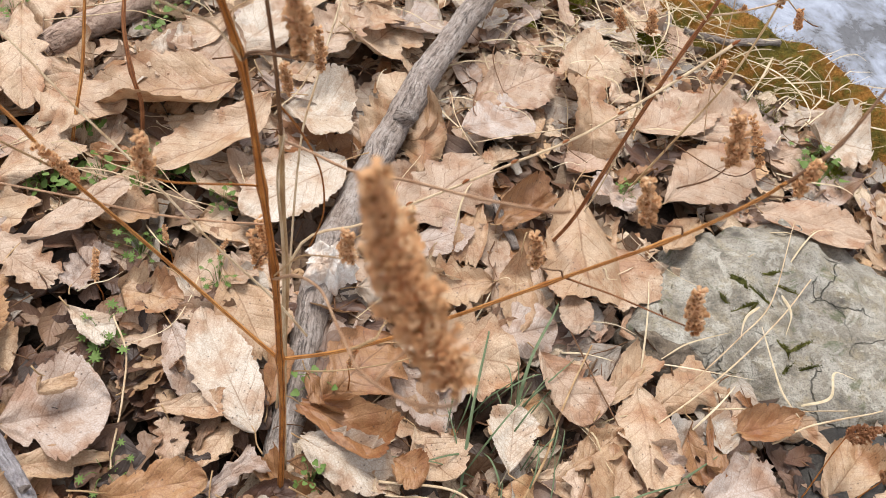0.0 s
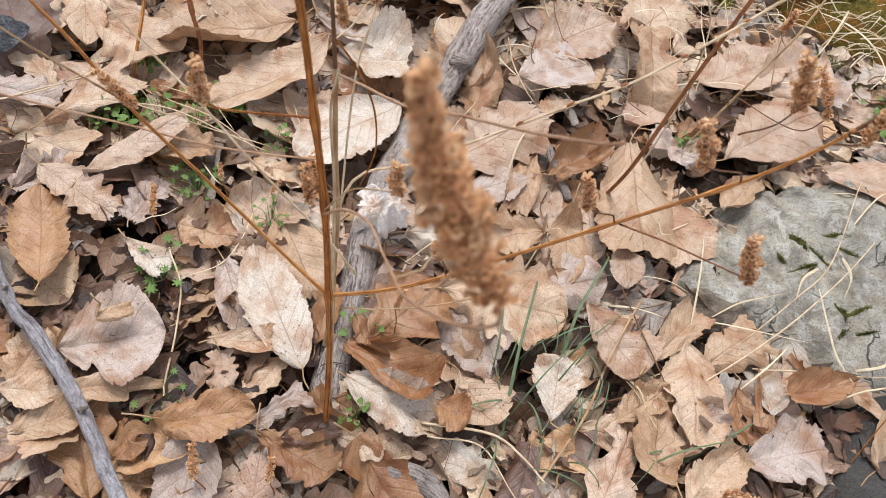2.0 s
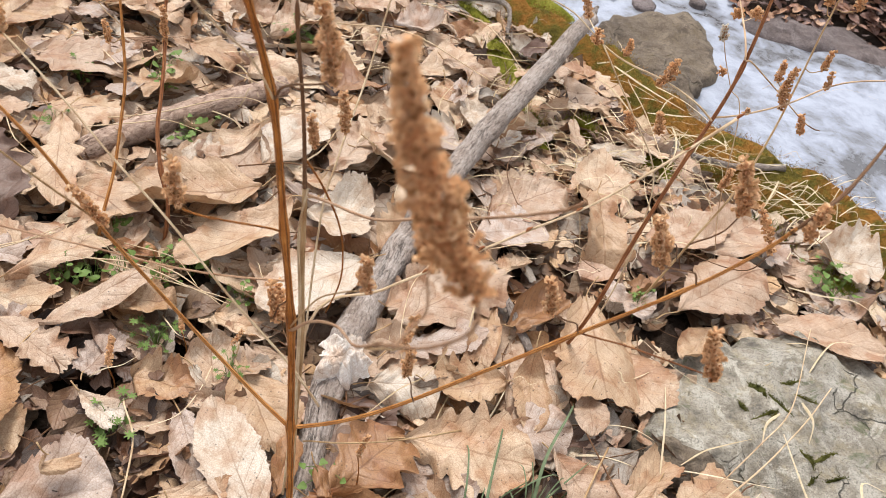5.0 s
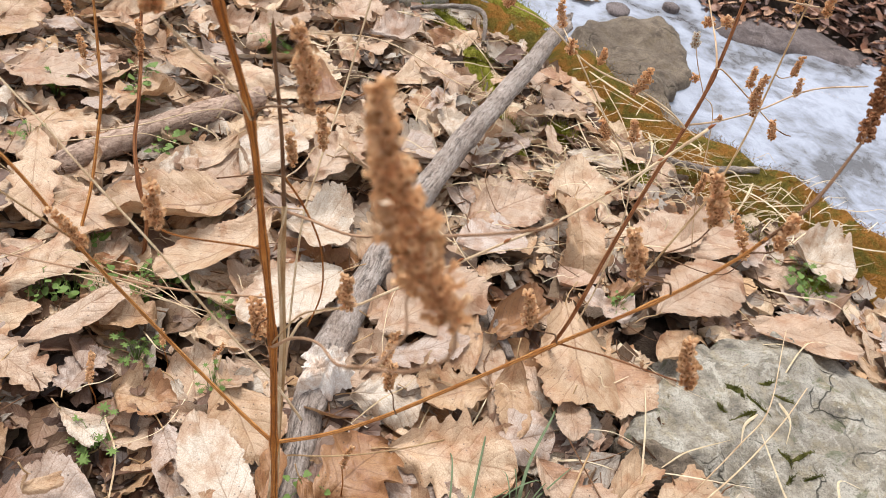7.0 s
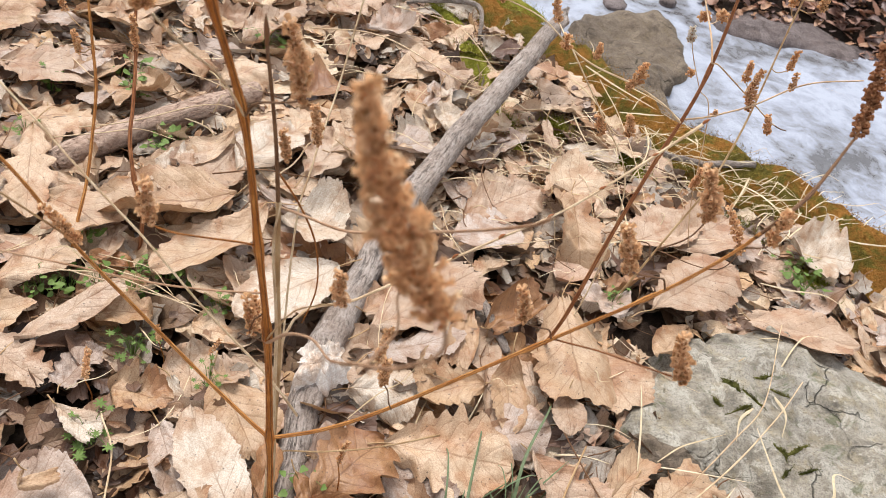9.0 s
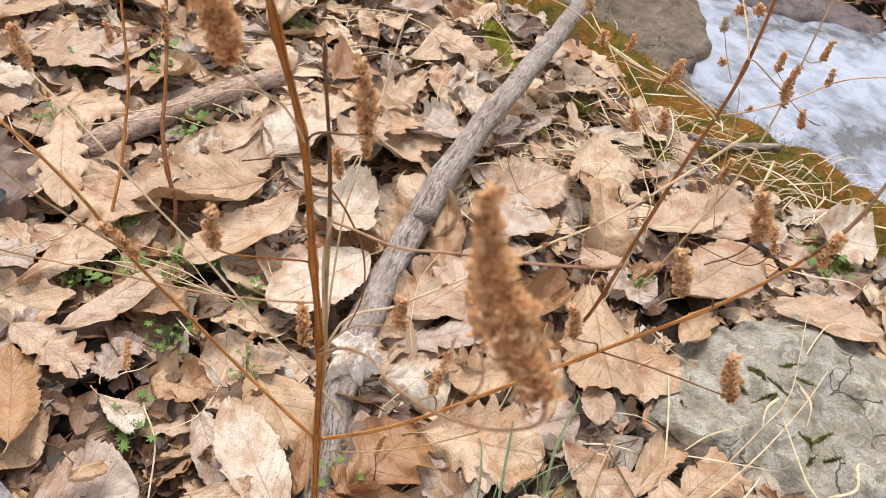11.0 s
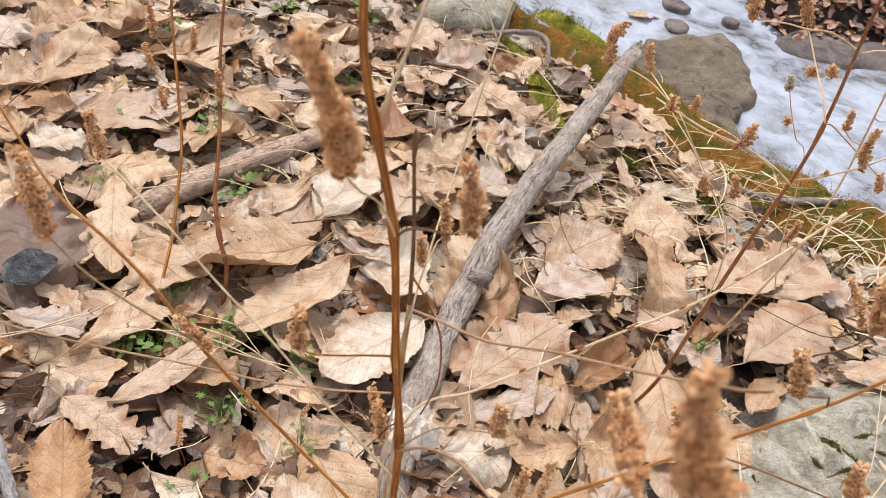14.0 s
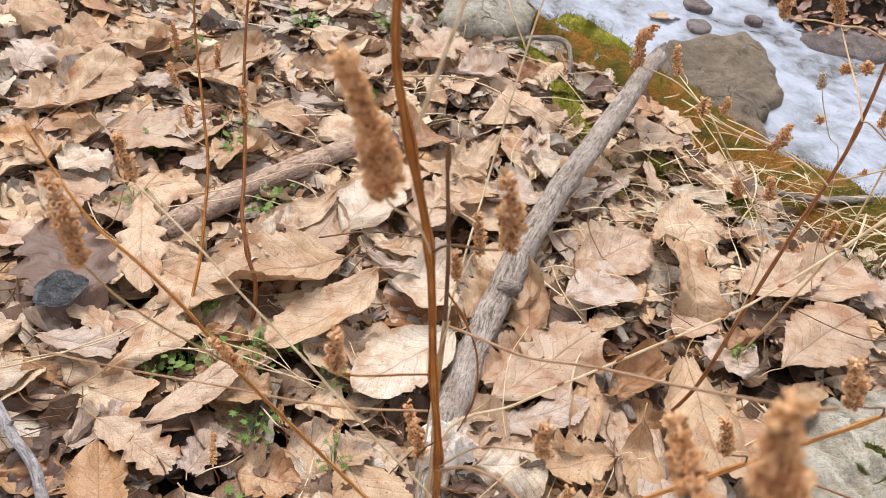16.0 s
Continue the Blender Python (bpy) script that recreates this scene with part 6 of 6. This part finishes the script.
# two stems on the litter's far side
pair = thing("dry_mint_plant", "two thin red-brown dead stems standing in leaves", "plant")
c1 = stalk("stem", pair, STEM_RED, [(-0.328, 0.638, 0.0), (-0.328, 0.652, 0.04), (-0.332, 0.665, 0.075), (-0.347, 0.678, 0.105), (-0.366, 0.705, 0.145), (-0.378, 0.738, 0.176), (-0.398, 0.785, 0.212), (-0.415, 0.82, 0.25), (-0.43, 0.86, 0.30), (-0.44, 0.90, 0.37)], [0.0040, 0.0039, 0.0038, 0.0037, 0.0035, 0.0033, 0.0030, 0.0027, 0.0024, 0.0021], "crooked red-brown stem", seed=60, sides=8, square=0.08, per=6, knots=(0.25,))
seed_head(c1, (-0.402, 0.792, 0.215), (-0.408, 0.80, 0.262), 0.0058, 120, HEAD_PALE)
c2 = stalk("stem", pair, STEM_AMBER, [(-0.400, 0.600, 0.0), (-0.399, 0.625, 0.053), (-0.404, 0.663, 0.094), (-0.413, 0.699, 0.140), (-0.423, 0.732, 0.187), (-0.438, 0.757, 0.234), (-0.453, 0.780, 0.282), (-0.465, 0.80, 0.34), (-0.47, 0.82, 0.42)], [0.0032, 0.0031, 0.0030, 0.0028, 0.0027, 0.0024, 0.0021, 0.0019, 0.0016], "bent amber-brown stem", seed=61, sides=8, square=0.08, per=6)
for k, (s, p, q, rad) in enumerate((((-0.440, 0.760, 0.242), (-0.475, 0.765, 0.262), (-0.490, 0.775, 0.285), 0.0052), ((-0.437, 0.755, 0.23), (-0.450, 0.745, 0.222), (-0.462, 0.755, 0.245), 0.005), ((-0.453, 0.78, 0.28), (-0.485, 0.79, 0.29), (-0.495, 0.80, 0.325), 0.0052), ((-0.453, 0.78, 0.28), (-0.432, 0.785, 0.29), (-0.436, 0.795, 0.315), 0.0045))):
    b = stalk("side_stalk", pair, STEM_TAN, [s, (np.array(s) + np.array(p)) / 2 + (0, 0, -0.003), p], [0.0010, 0.0009, 0.0008], seed=62 + k, **RD)
    seed_head(b, p, q, rad, 124 + k, HEAD_PALE)

# ---- grass, straws and small green plants ----
def ribbon(points, width, per=6, twist=0.6, seed=0):
    """A grass blade: a keeled strip that narrows to its tip."""
    r = np.random.default_rng(seed)
    c = spline(points, per)
    n = len(c)
    d = np.gradient(c, axis=0)
    d /= np.linalg.norm(d, axis=1)[:, None] + 1e-12
    verts, uvs = [], []
    a0 = r.uniform(0, 6.28)
    for i in range(n):
        s = i / (n - 1)
        side = np.cross(d[i], (math.cos(a0 + twist * s) * 0.6, math.sin(a0 + twist * s) * 0.6, 1.0))
        side /= np.linalg.norm(side) + 1e-9
        keel = np.cross(side, d[i])
        w = width * (1 - s) ** 0.5 * min(1.0, 0.5 + s * 3) * 0.5 + 0.0001
        verts += [c[i] - side * w, c[i] + keel * w * 0.45, c[i] + side * w]
        uvs += [(s, 0), (s, 0.5), (s, 1)]
    faces = []
    for i in range(n - 1):
        for j in range(2):
            faces.append((i * 3 + j, i * 3 + j + 1, i * 3 + 4 + j, i * 3 + 3 + j))
    return np.array(verts), faces, np.array(uvs)


def straw_pile(name, label, count, spots, seed, length=(0.08, 0.24), z=(0.02, 0.05)):
    r = np.random.default_rng(seed)
    pieces = []
    for k in range(count):
        x, y, sx, sy, head = spots[r.integers(len(spots))]
        x, y = x + r.normal() * sx, y + r.normal() * sy
        L = r.uniform(*length)
        h = radians(head) + r.normal() * 0.8
        z0 = r.uniform(*z)
        d = np.array([math.cos(h), math.sin(h), 0])
        s = np.array([-d[1], d[0], 0])
        bend = r.normal() * 0.09 * L
        p = np.array([x, y, z0])
        pts = [p - d * L / 2 + (0, 0, -0.008), p - d * L / 6 + s * bend * 0.8 + (0, 0, r.uniform(0, 0.012)), p + d * L / 6 + s * bend + (0, 0, r.uniform(0, 0.014)), p + d * L / 2 + s * bend * r.uniform(-0.4, 0.8) + (0, 0, r.uniform(-0.01, 0.02))]
        pieces.append(ribbon(pts, r.uniform(0.0012, 0.0030), 5, r.normal() * 2, seed * 1000 + k))
    v, f, uv = gather(pieces)
    return tagged(new(name, mesh_of(name, v, f, STRAW_GRASS, uv)), label, "dry grass", kind="stuff")


straw_pile("dry_grass", "bleached tangled dry grass beside the mossy rock", 220,
           [(0.20, 1.16, 0.06, 0.05, -15), (0.33, 1.17, 0.07, 0.04, -25), (0.46, 1.16, 0.08, 0.04, 10), (0.60, 1.16, 0.09, 0.05, 15), (0.10, 1.14, 0.05, 0.06, -40), (0.05, 1.30, 0.04, 0.07, -50), (0.36, 1.27, 0.06, 0.03, -20), (0.52, 1.25, 0.07, 0.03, 5), (0.68, 1.22, 0.08, 0.03, 10), (0.17, 1.03, 0.05, 0.05, 20), (0.24, 1.06, 0.06, 0.05, -10)], 3, (0.03, 0.10))
straw_pile("dry_grass", "thin short bleached straws scattered over the leaves", 130,
           [(0.25, 0.95, 0.25, 0.2, 20), (-0.35, 0.75, 0.25, 0.25, -30), (0.3, 0.6, 0.2, 0.2, 40), (0.0, 1.2, 0.3, 0.2, -10), (-0.2, 1.3, 0.3, 0.15, 10)], 4, (0.03, 0.15), (0.028, 0.05))


def tangled_straws(count, seed):
    """Long flattened straws that curl over the bank's edge."""
    r = np.random.default_rng(seed)
    pieces = []
    for k in range(count):
        x = r.uniform(0.12, 0.86)
        y = shore(x) - 0.19 + r.normal() * 0.05
        h, turn, L = r.normal() * 0.6 - 0.3, r.normal() * 0.8, r.uniform(0.08, 0.19)
        p, pts = np.array([x, y, r.uniform(0.03, 0.05)]), []
        for i in range(6):
            pts.append(p.copy())
            h += turn / 5
            p = p + np.array([math.cos(h), math.sin(h), r.normal() * 0.035 + 0.012 * (2 - i)]) * L / 5
        pieces.append(ribbon(pts, r.uniform(0.0024, 0.0044), 5, r.normal() * 1.5, seed * 1000 + k))
    v, f, uv = gather(pieces)
    tagged(new("dry_grass", mesh_of("dry_grass", v, f, STRAW_GRASS, uv)), "long bleached straws curling over the mossy rock", "dry grass", kind="stuff")


tangled_straws(30, 6)


def loose_straw(label, points, radius, material=STRAW):
    ob = stalk("loose_straw", None, material, points, [radius, radius, radius * 0.7], seed=int(abs(points[0][0]) * 1000), sides=6, per=7, crook=0.001)
    return tagged(ob, label, "straw", "loose straws")



loose_straw("thin pale curved straw standing in the leaves", [(-0.232, 0.395, 0.05), (-0.201, 0.360, 0.045), (-0.182, 0.312, 0.042), (-0.164, 0.254, 0.04), (-0.143, 0.225, 0.035), (-0.131, 0.178, 0.02)], 0.0015)
loose_straw("long pale straw leaning over the flat stone", [(0.322, 0.425, 0.035), (0.424, 0.543, 0.055), (0.490, 0.641, 0.066), (0.541, 0.732, 0.075)], 0.0015)
loose_straw("pale grass stalk bent over the flat stone", [(0.403, 0.542, 0.05), (0.445, 0.605, 0.075), (0.479, 0.665, 0.09), (0.507, 0.80, 0.10)], 0.0012)
loose_straw("pale straw lying between two stones", [(0.418, 0.514, 0.042), (0.505, 0.540, 0.046), (0.594, 0.569, 0.05)], 0.0016)
loose_straw("pale straw lying over dark leaves", [(0.501, 0.496, 0.045), (0.545, 0.53, 0.052), (0.64, 0.585, 0.05)], 0.0018)
loose_straw("flattened pale straw curving over leaves", [(0.085, 0.315, 0.04), (0.156, 0.328, 0.045), (0.190, 0.318, 0.042), (0.223, 0.301, 0.038)], 0.0022)
loose_straw("pale bent straw lying on leaves", [(0.095, 0.305, 0.036), (0.15, 0.312, 0.042), (0.20, 0.275, 0.036)], 0.0014)
loose_straw("tan curved dry stalk over the leaves", [(0.205, 0.270, 0.03), (0.242, 0.374, 0.045), (0.253, 0.447, 0.048), (0.276, 0.545, 0.05)], 0.0022, STEM_TAN)
loose_straw("thin brown dead stalk lying on leaves", [(0.225, 0.595, 0.045), (0.270, 0.526, 0.048), (0.331, 0.437, 0.046), (0.358, 0.370, 0.036)], 0.0013, STEM_DARK)
loose_straw("thin pale straw lying across dry leaves", [(-0.545, 0.455, 0.05), (-0.488, 0.494, 0.058), (-0.428, 0.572, 0.055)], 0.0014)
loose_straw("thin pale straw arching over a branch", [(-0.503, 0.804, 0.055), (-0.44, 0.842, 0.065), (-0.362, 0.945, 0.06), (-0.284, 0.945, 0.045)], 0.0013)
loose_straw("thin pale straw lying on dry leaves", [(-0.342, 0.585, 0.045), (-0.270, 0.577, 0.05), (-0.205, 0.558, 0.045)], 0.0012)
loose_straw("thin pale straw lying on dry leaves", [(-0.355, 0.60, 0.045), (-0.29, 0.60, 0.05), (-0.245, 0.575, 0.045)], 0.0010)
loose_straw("thin grey twig lying on dry leaves", [(-0.30, 0.80, 0.05), (-0.235, 0.83, 0.06), (-0.16, 0.86, 0.05)], 0.0016, STEM_DARK)
loose_straw("fallen pale straw crossing the leaves", [(0.02, 0.56, 0.06), (0.005, 0.60, 0.075), (0.0, 0.66, 0.08), (0.012, 0.73, 0.07)], 0.0009)
loose_straw("fallen pale straw crossing the leaves", [(-0.33, 1.27, 0.05), (-0.2, 1.3, 0.06), (-0.02, 1.24, 0.05)], 0.0018)
loose_straw("pale straw lying on moss", [(-0.22, 1.46, 0.045), (-0.08, 1.43, 0.06), (0.02, 1.32, 0.05)], 0.0015)

# more thin stalks that lie over the leaves
loose_straw("thin pale straw lying across dry leaves", [(-0.540, 0.475, 0.044), (-0.479, 0.504, 0.058), (-0.446, 0.543, 0.058), (-0.436, 0.590, 0.044)], 0.0012)
loose_straw("thin pale straw lying across dry leaves", [(-0.369, 0.559, 0.049), (-0.265, 0.552, 0.063), (-0.194, 0.567, 0.049)], 0.0012)
loose_straw("thin pale straw lying across dry leaves", [(-0.378, 0.550, 0.054), (-0.313, 0.555, 0.068), (-0.248, 0.551, 0.068), (-0.194, 0.556, 0.054)], 0.0012)
loose_straw("thin pale straw lying across dry leaves", [(-0.507, 0.752, 0.069), (-0.446, 0.778, 0.083), (-0.410, 0.806, 0.083), (-0.367, 0.824, 0.069)], 0.0012)
loose_straw("thin pale straw lying across dry leaves", [(-0.620, 0.973, 0.044), (-0.565, 0.928, 0.058), (-0.539, 0.931, 0.044)], 0.0012)
loose_straw("thin pale straw lying across dry leaves", [(-0.618, 0.742, 0.049), (-0.565, 0.691, 0.063), (-0.532, 0.687, 0.049)], 0.0012)
loose_straw("thin pale straw lying across dry leaves", [(-0.458, 1.020, 0.044), (-0.413, 1.005, 0.058), (-0.358, 1.014, 0.044)], 0.0012)
loose_straw("thin pale straw lying across dry leaves", [(0.017, 0.895, 0.044), (0.038, 0.833, 0.058), (0.074, 0.786, 0.058), (0.094, 0.786, 0.044)], 0.0012)
loose_straw("thin pale straw lying across dry leaves", [(0.074, 0.811, 0.044), (0.138, 0.843, 0.058), (0.236, 0.927, 0.044)], 0.0012)
loose_straw("thin pale straw lying across dry leaves", [(0.219, 1.400, 0.054), (0.261, 1.262, 0.068), (0.302, 1.114, 0.068), (0.331, 1.013, 0.054)], 0.0012)
loose_straw("thin brown leaf stalk curving over dry leaves", [(-0.569, 0.675, 0.054), (-0.552, 0.704, 0.068), (-0.586, 0.780, 0.054)], 0.0011, STEM_DARK)
loose_straw("thin brown leaf stalk curving over dry leaves", [(-0.788, 0.849, 0.044), (-0.774, 0.886, 0.058), (-0.764, 0.919, 0.058), (-0.692, 0.879, 0.044)], 0.0011, STEM_DARK)
loose_straw("thin brown leaf stalk curving over dry leaves", [(0.061, 1.069, 0.039), (0.059, 0.996, 0.053), (0.087, 0.925, 0.053), (0.099, 0.934, 0.039)], 0.0011, STEM_DARK)
loose_straw("thin brown leaf stalk curving over dry leaves", [(0.052, 0.925, 0.039), (0.059, 0.861, 0.053), (0.094, 0.849, 0.039)], 0.0011, STEM_DARK)

# papery blades hanging on the straws by the stone
papery = thing("dry_grass_plant", "bleached papery grass bent over the flat stone", "grass")
for pts in ([(0.476, 0.635, 0.07), (0.492, 0.590, 0.065), (0.510, 0.560, 0.055), (0.535, 0.535, 0.05)], [(0.470, 0.66, 0.075), (0.455, 0.64, 0.07), (0.452, 0.61, 0.062)], [(0.50, 0.69, 0.075), (0.515, 0.67, 0.07), (0.512, 0.64, 0.06)], [(0.535, 0.555, 0.05), (0.560, 0.565, 0.07), (0.566, 0.60, 0.072), (0.60, 0.61, 0.06)]):
    v, f, uv = ribbon(pts, 0.0042, 6, 3.5, int(pts[0][0] * 1000))
    part("blade", mesh_of("blade", v, f, STRAW_GRASS, uv), papery)


def grass_tuft(x, y, blades, reach, seed, label):
    root = thing("grass_tuft", label, "grass", "grass tufts", (x, y, 0))
    r = np.random.default_rng(seed)
    for k in range(blades):
        a, L = r.uniform(0, 6.28), reach * r.uniform(0.5, 1.2)
        if r.uniform() < 0.6:
            a = 1.5 + r.normal() * 0.5
        d = np.array([math.cos(a), math.sin(a), 0])
        o = np.array([r.normal() * 0.022, r.normal() * 0.03, 0.0])
        h = r.uniform(0.03, 0.075)
        pts = [o, o + d * L * 0.35 + (0, 0, h * 0.9), o + d * L * 0.75 + (0, 0, h), o + d * L + (0, 0, h * r.uniform(0.4, 1.0))]
        v, f, uv = ribbon(pts, r.uniform(0.0016, 0.0030), 5, r.normal() * 1.2, seed * 100 + k)
        part("blade", mesh_of("blade", v, f, BLADE, uv), root)


grass_tuft(0.180, 0.425, 12, 0.085, 201, "tuft of grey-green grass growing between dry leaves")
grass_tuft(0.225, 0.365, 10, 0.075, 202, "tuft of grey-green grass growing between dry leaves")
grass_tuft(0.285, 0.345, 8, 0.085, 203, "thin tuft of grey-green grass among leaves")
grass_tuft(0.165, 0.365, 8, 0.14, 204, "thin tuft of long green grass blades")
long_grass = thing("grass_tuft", "few long grey-green grass blades arching over leaves", "grass", "grass tufts")
for pts in ([(0.170, 0.335, 0.02), (0.157, 0.408, 0.06), (0.154, 0.489, 0.065), (0.155, 0.555, 0.045)], [(0.207, 0.430, 0.03), (0.207, 0.494, 0.06), (0.226, 0.575, 0.05), (0.23, 0.60, 0.04)], [(0.342, 0.365, 0.02), (0.385, 0.405, 0.045), (0.440, 0.462, 0.05)]):
    v, f, uv = ribbon(pts, 0.0042, 8, 0.5, int(pts[0][0] * 1000))
    part("blade", mesh_of("blade", v, f, BLADE, uv), long_grass)


def seedling(x, y, seed, size=1.0, feathery=False):
    """A small green weed: thin stalks with round or divided leaflets."""
    root = thing("seedling", "small fresh green weed growing through dry leaves" if not feathery else "small green weed with finely divided leaves", "plant", "green seedlings", (x, y, 0.0))
    r = np.random.default_rng(seed)
    for k in range(r.integers(12, 17) if not feathery else 18):
        a = r.uniform(0, 6.28)
        L, h = size * r.uniform(0.008, 0.040), r.uniform(0.022, 0.048)
        d = np.array([math.cos(a), math.sin(a), 0])
        st = stalk("stalk", root, GREEN, [(0, 0, 0.0), tuple(d * L * 0.5 + (0, 0, h)), tuple(d * L + (0, 0, h * 1.05))], [0.0007, 0.0006, 0.0005], sides=5, per=4, seed=seed + k)
        n = 26
        c = d * L + np.array([0, 0, h * 1.05])
        w = size * r.uniform(0.0052, 0.0092)
        e, t = np.array([d[0], d[1], r.normal() * 0.3]), np.array([-d[1], d[0], r.normal() * 0.3])
        deep = 0.62 if feathery else 0.30
        rim = []
        for i in range(n):
            p = i / n * 2 * np.pi
            rad = w * (1 - deep * (0.5 + 0.5 * np.cos((7 if feathery else 3) * p + np.pi)))
            rim.append(c + e * (rad * np.cos(p) + w * 0.8) + t * rad * np.sin(p) + np.array([0, 0, 0.18 * rad * np.cos(2 * p)]))
        v = np.vstack([[c + e * w * 0.8 - (0, 0, 0.001)], rim])
        part("leaflet", mesh_of("leaflet", v, [(0, i + 1, (i + 1) % n + 1) for i in range(n)], GREEN), st)


seedling(-0.237, 0.376, 400, 0.88, True)
seedling(-0.258, 0.500, 401, 0.70, True)
seedling(-0.371, 0.557, 402, 0.70, False)
seedling(-0.399, 0.543, 403, 0.56, False)
seedling(-0.277, 0.622, 404, 0.84, False)
seedling(-0.294, 0.577, 405, 0.56, False)
seedling(-0.396, 0.636, 406, 0.49, False)
seedling(-0.384, 0.869, 407, 0.91, False)
seedling(-0.405, 0.86, 408, 0.70, False)
seedling(-0.575, 0.783, 409, 0.63, True)
seedling(-0.523, 1.003, 410, 0.91, False)
seedling(-0.50, 0.95, 411, 0.63, False)
seedling(-0.395, 1.223, 412, 0.91, False)
seedling(-0.573, 1.414, 413, 0.98, False)
seedling(-0.413, 1.478, 414, 1.12, True)
seedling(-0.732, 1.223, 415, 0.84, False)
seedling(-0.626, 0.919, 416, 0.63, True)
seedling(-0.195, 0.588, 417, 0.49, False)
seedling(-0.155, 0.482, 418, 0.49, True)
seedling(-0.008, 0.400, 419, 0.63, False)
seedling(-0.165, 0.245, 420, 0.63, True)
seedling(0.603, 0.993, 421, 0.91, False)
seedling(0.578, 1.023, 422, 0.77, True)
seedling(0.297, 0.818, 423, 0.56, True)
seedling(0.02, 0.30, 424, 0.49, False)
seedling(-0.31, 0.60, 425, 0.56, False)
seedling(-0.346, 0.578, 426, 0.63, False)

# ---- low dead stalks with heads, and fallen heads ----
def low_head(x, y, z, dx, dy, dz, rad, seed, foot=None, material=None):
    root = thing("dry_mint_stalk", "short dead stalk with a dry brown seed head", "plant", "low dead stalks")
    fx, fy = foot if foot else (x + 0.01, y - 0.01)
    st = stalk("stem", root, STEM, [(fx, fy, 0.0), ((x + fx) / 2, (y + fy) / 2 + 0.004, z * 0.55), (x, y, z)], [0.0013, 0.0011, 0.0009], seed=seed, **RD)
    seed_head(st, (x, y, z), (x + dx, y + dy, z + dz), rad, seed, material)


low_head(-0.094, 0.182, 0.052, -0.014, 0.026, 0.012, 0.0060, 300, (-0.075, 0.175), HEAD_PALE)
low_head(-0.030, 0.204, 0.050, -0.006, 0.020, 0.008, 0.0050, 301, None, HEAD_PALE)
low_head(0.395, 0.347, 0.058, 0.028, 0.002, 0.018, 0.0085, 302, (0.40, 0.33))
low_head(0.553, 0.497, 0.105, 0.035, 0.014, 0.016, 0.0095, 303, (0.545, 0.44), HEAD_DARK)
low_head(0.604, 0.470, 0.085, 0.018, 0.012, 0.018, 0.0080, 304, (0.59, 0.44), HEAD_DARK)
low_head(-0.222, 0.497, 0.055, -0.008, 0.014, 0.008, 0.0034, 305)
low_head(-0.270, 0.428, 0.046, -0.016, 0.034, 0.006, 0.0045, 306)
low_head(-0.165, 0.505, 0.052, 0.006, 0.014, 0.012, 0.0034, 307)
low_head(0.02, 0.40, 0.09, 0.004, 0.012, 0.022, 0.0036, 308)


# ---- twig and stalk debris ----
def debris(count, seed):
    r = np.random.default_rng(seed)
    pieces = []
    while len(pieces) < count:
        x, y = r.uniform(-0.95, 0.8), r.uniform(0.1, 1.6)
        if not dry_land(x, y):
            continue
        a, L, z0 = r.uniform(0, 6.28), r.uniform(0.02, 0.10), r.uniform(0.014, 0.034)
        d = np.array([math.cos(a), math.sin(a), r.normal() * 0.10])
        p = np.array([x, y, z0])
        w = np.array([-d[1], d[0], 0]) * r.normal() * 0.12 * L
        pieces.append(tube([p - d * L / 2, p + w, p + d * L / 2], [r.uniform(0.0004, 0.0011)] * 2, sides=5, per=4, seed=len(pieces), crook=0.0008))
    v, f, uv = gather(pieces)
    tagged(new("twig_debris", mesh_of("twig_debris", v, f, STEM_DARK, uv)), "thin dark twigs and leaf stalks in the litter", "twigs", kind="stuff")


debris(900, 71)
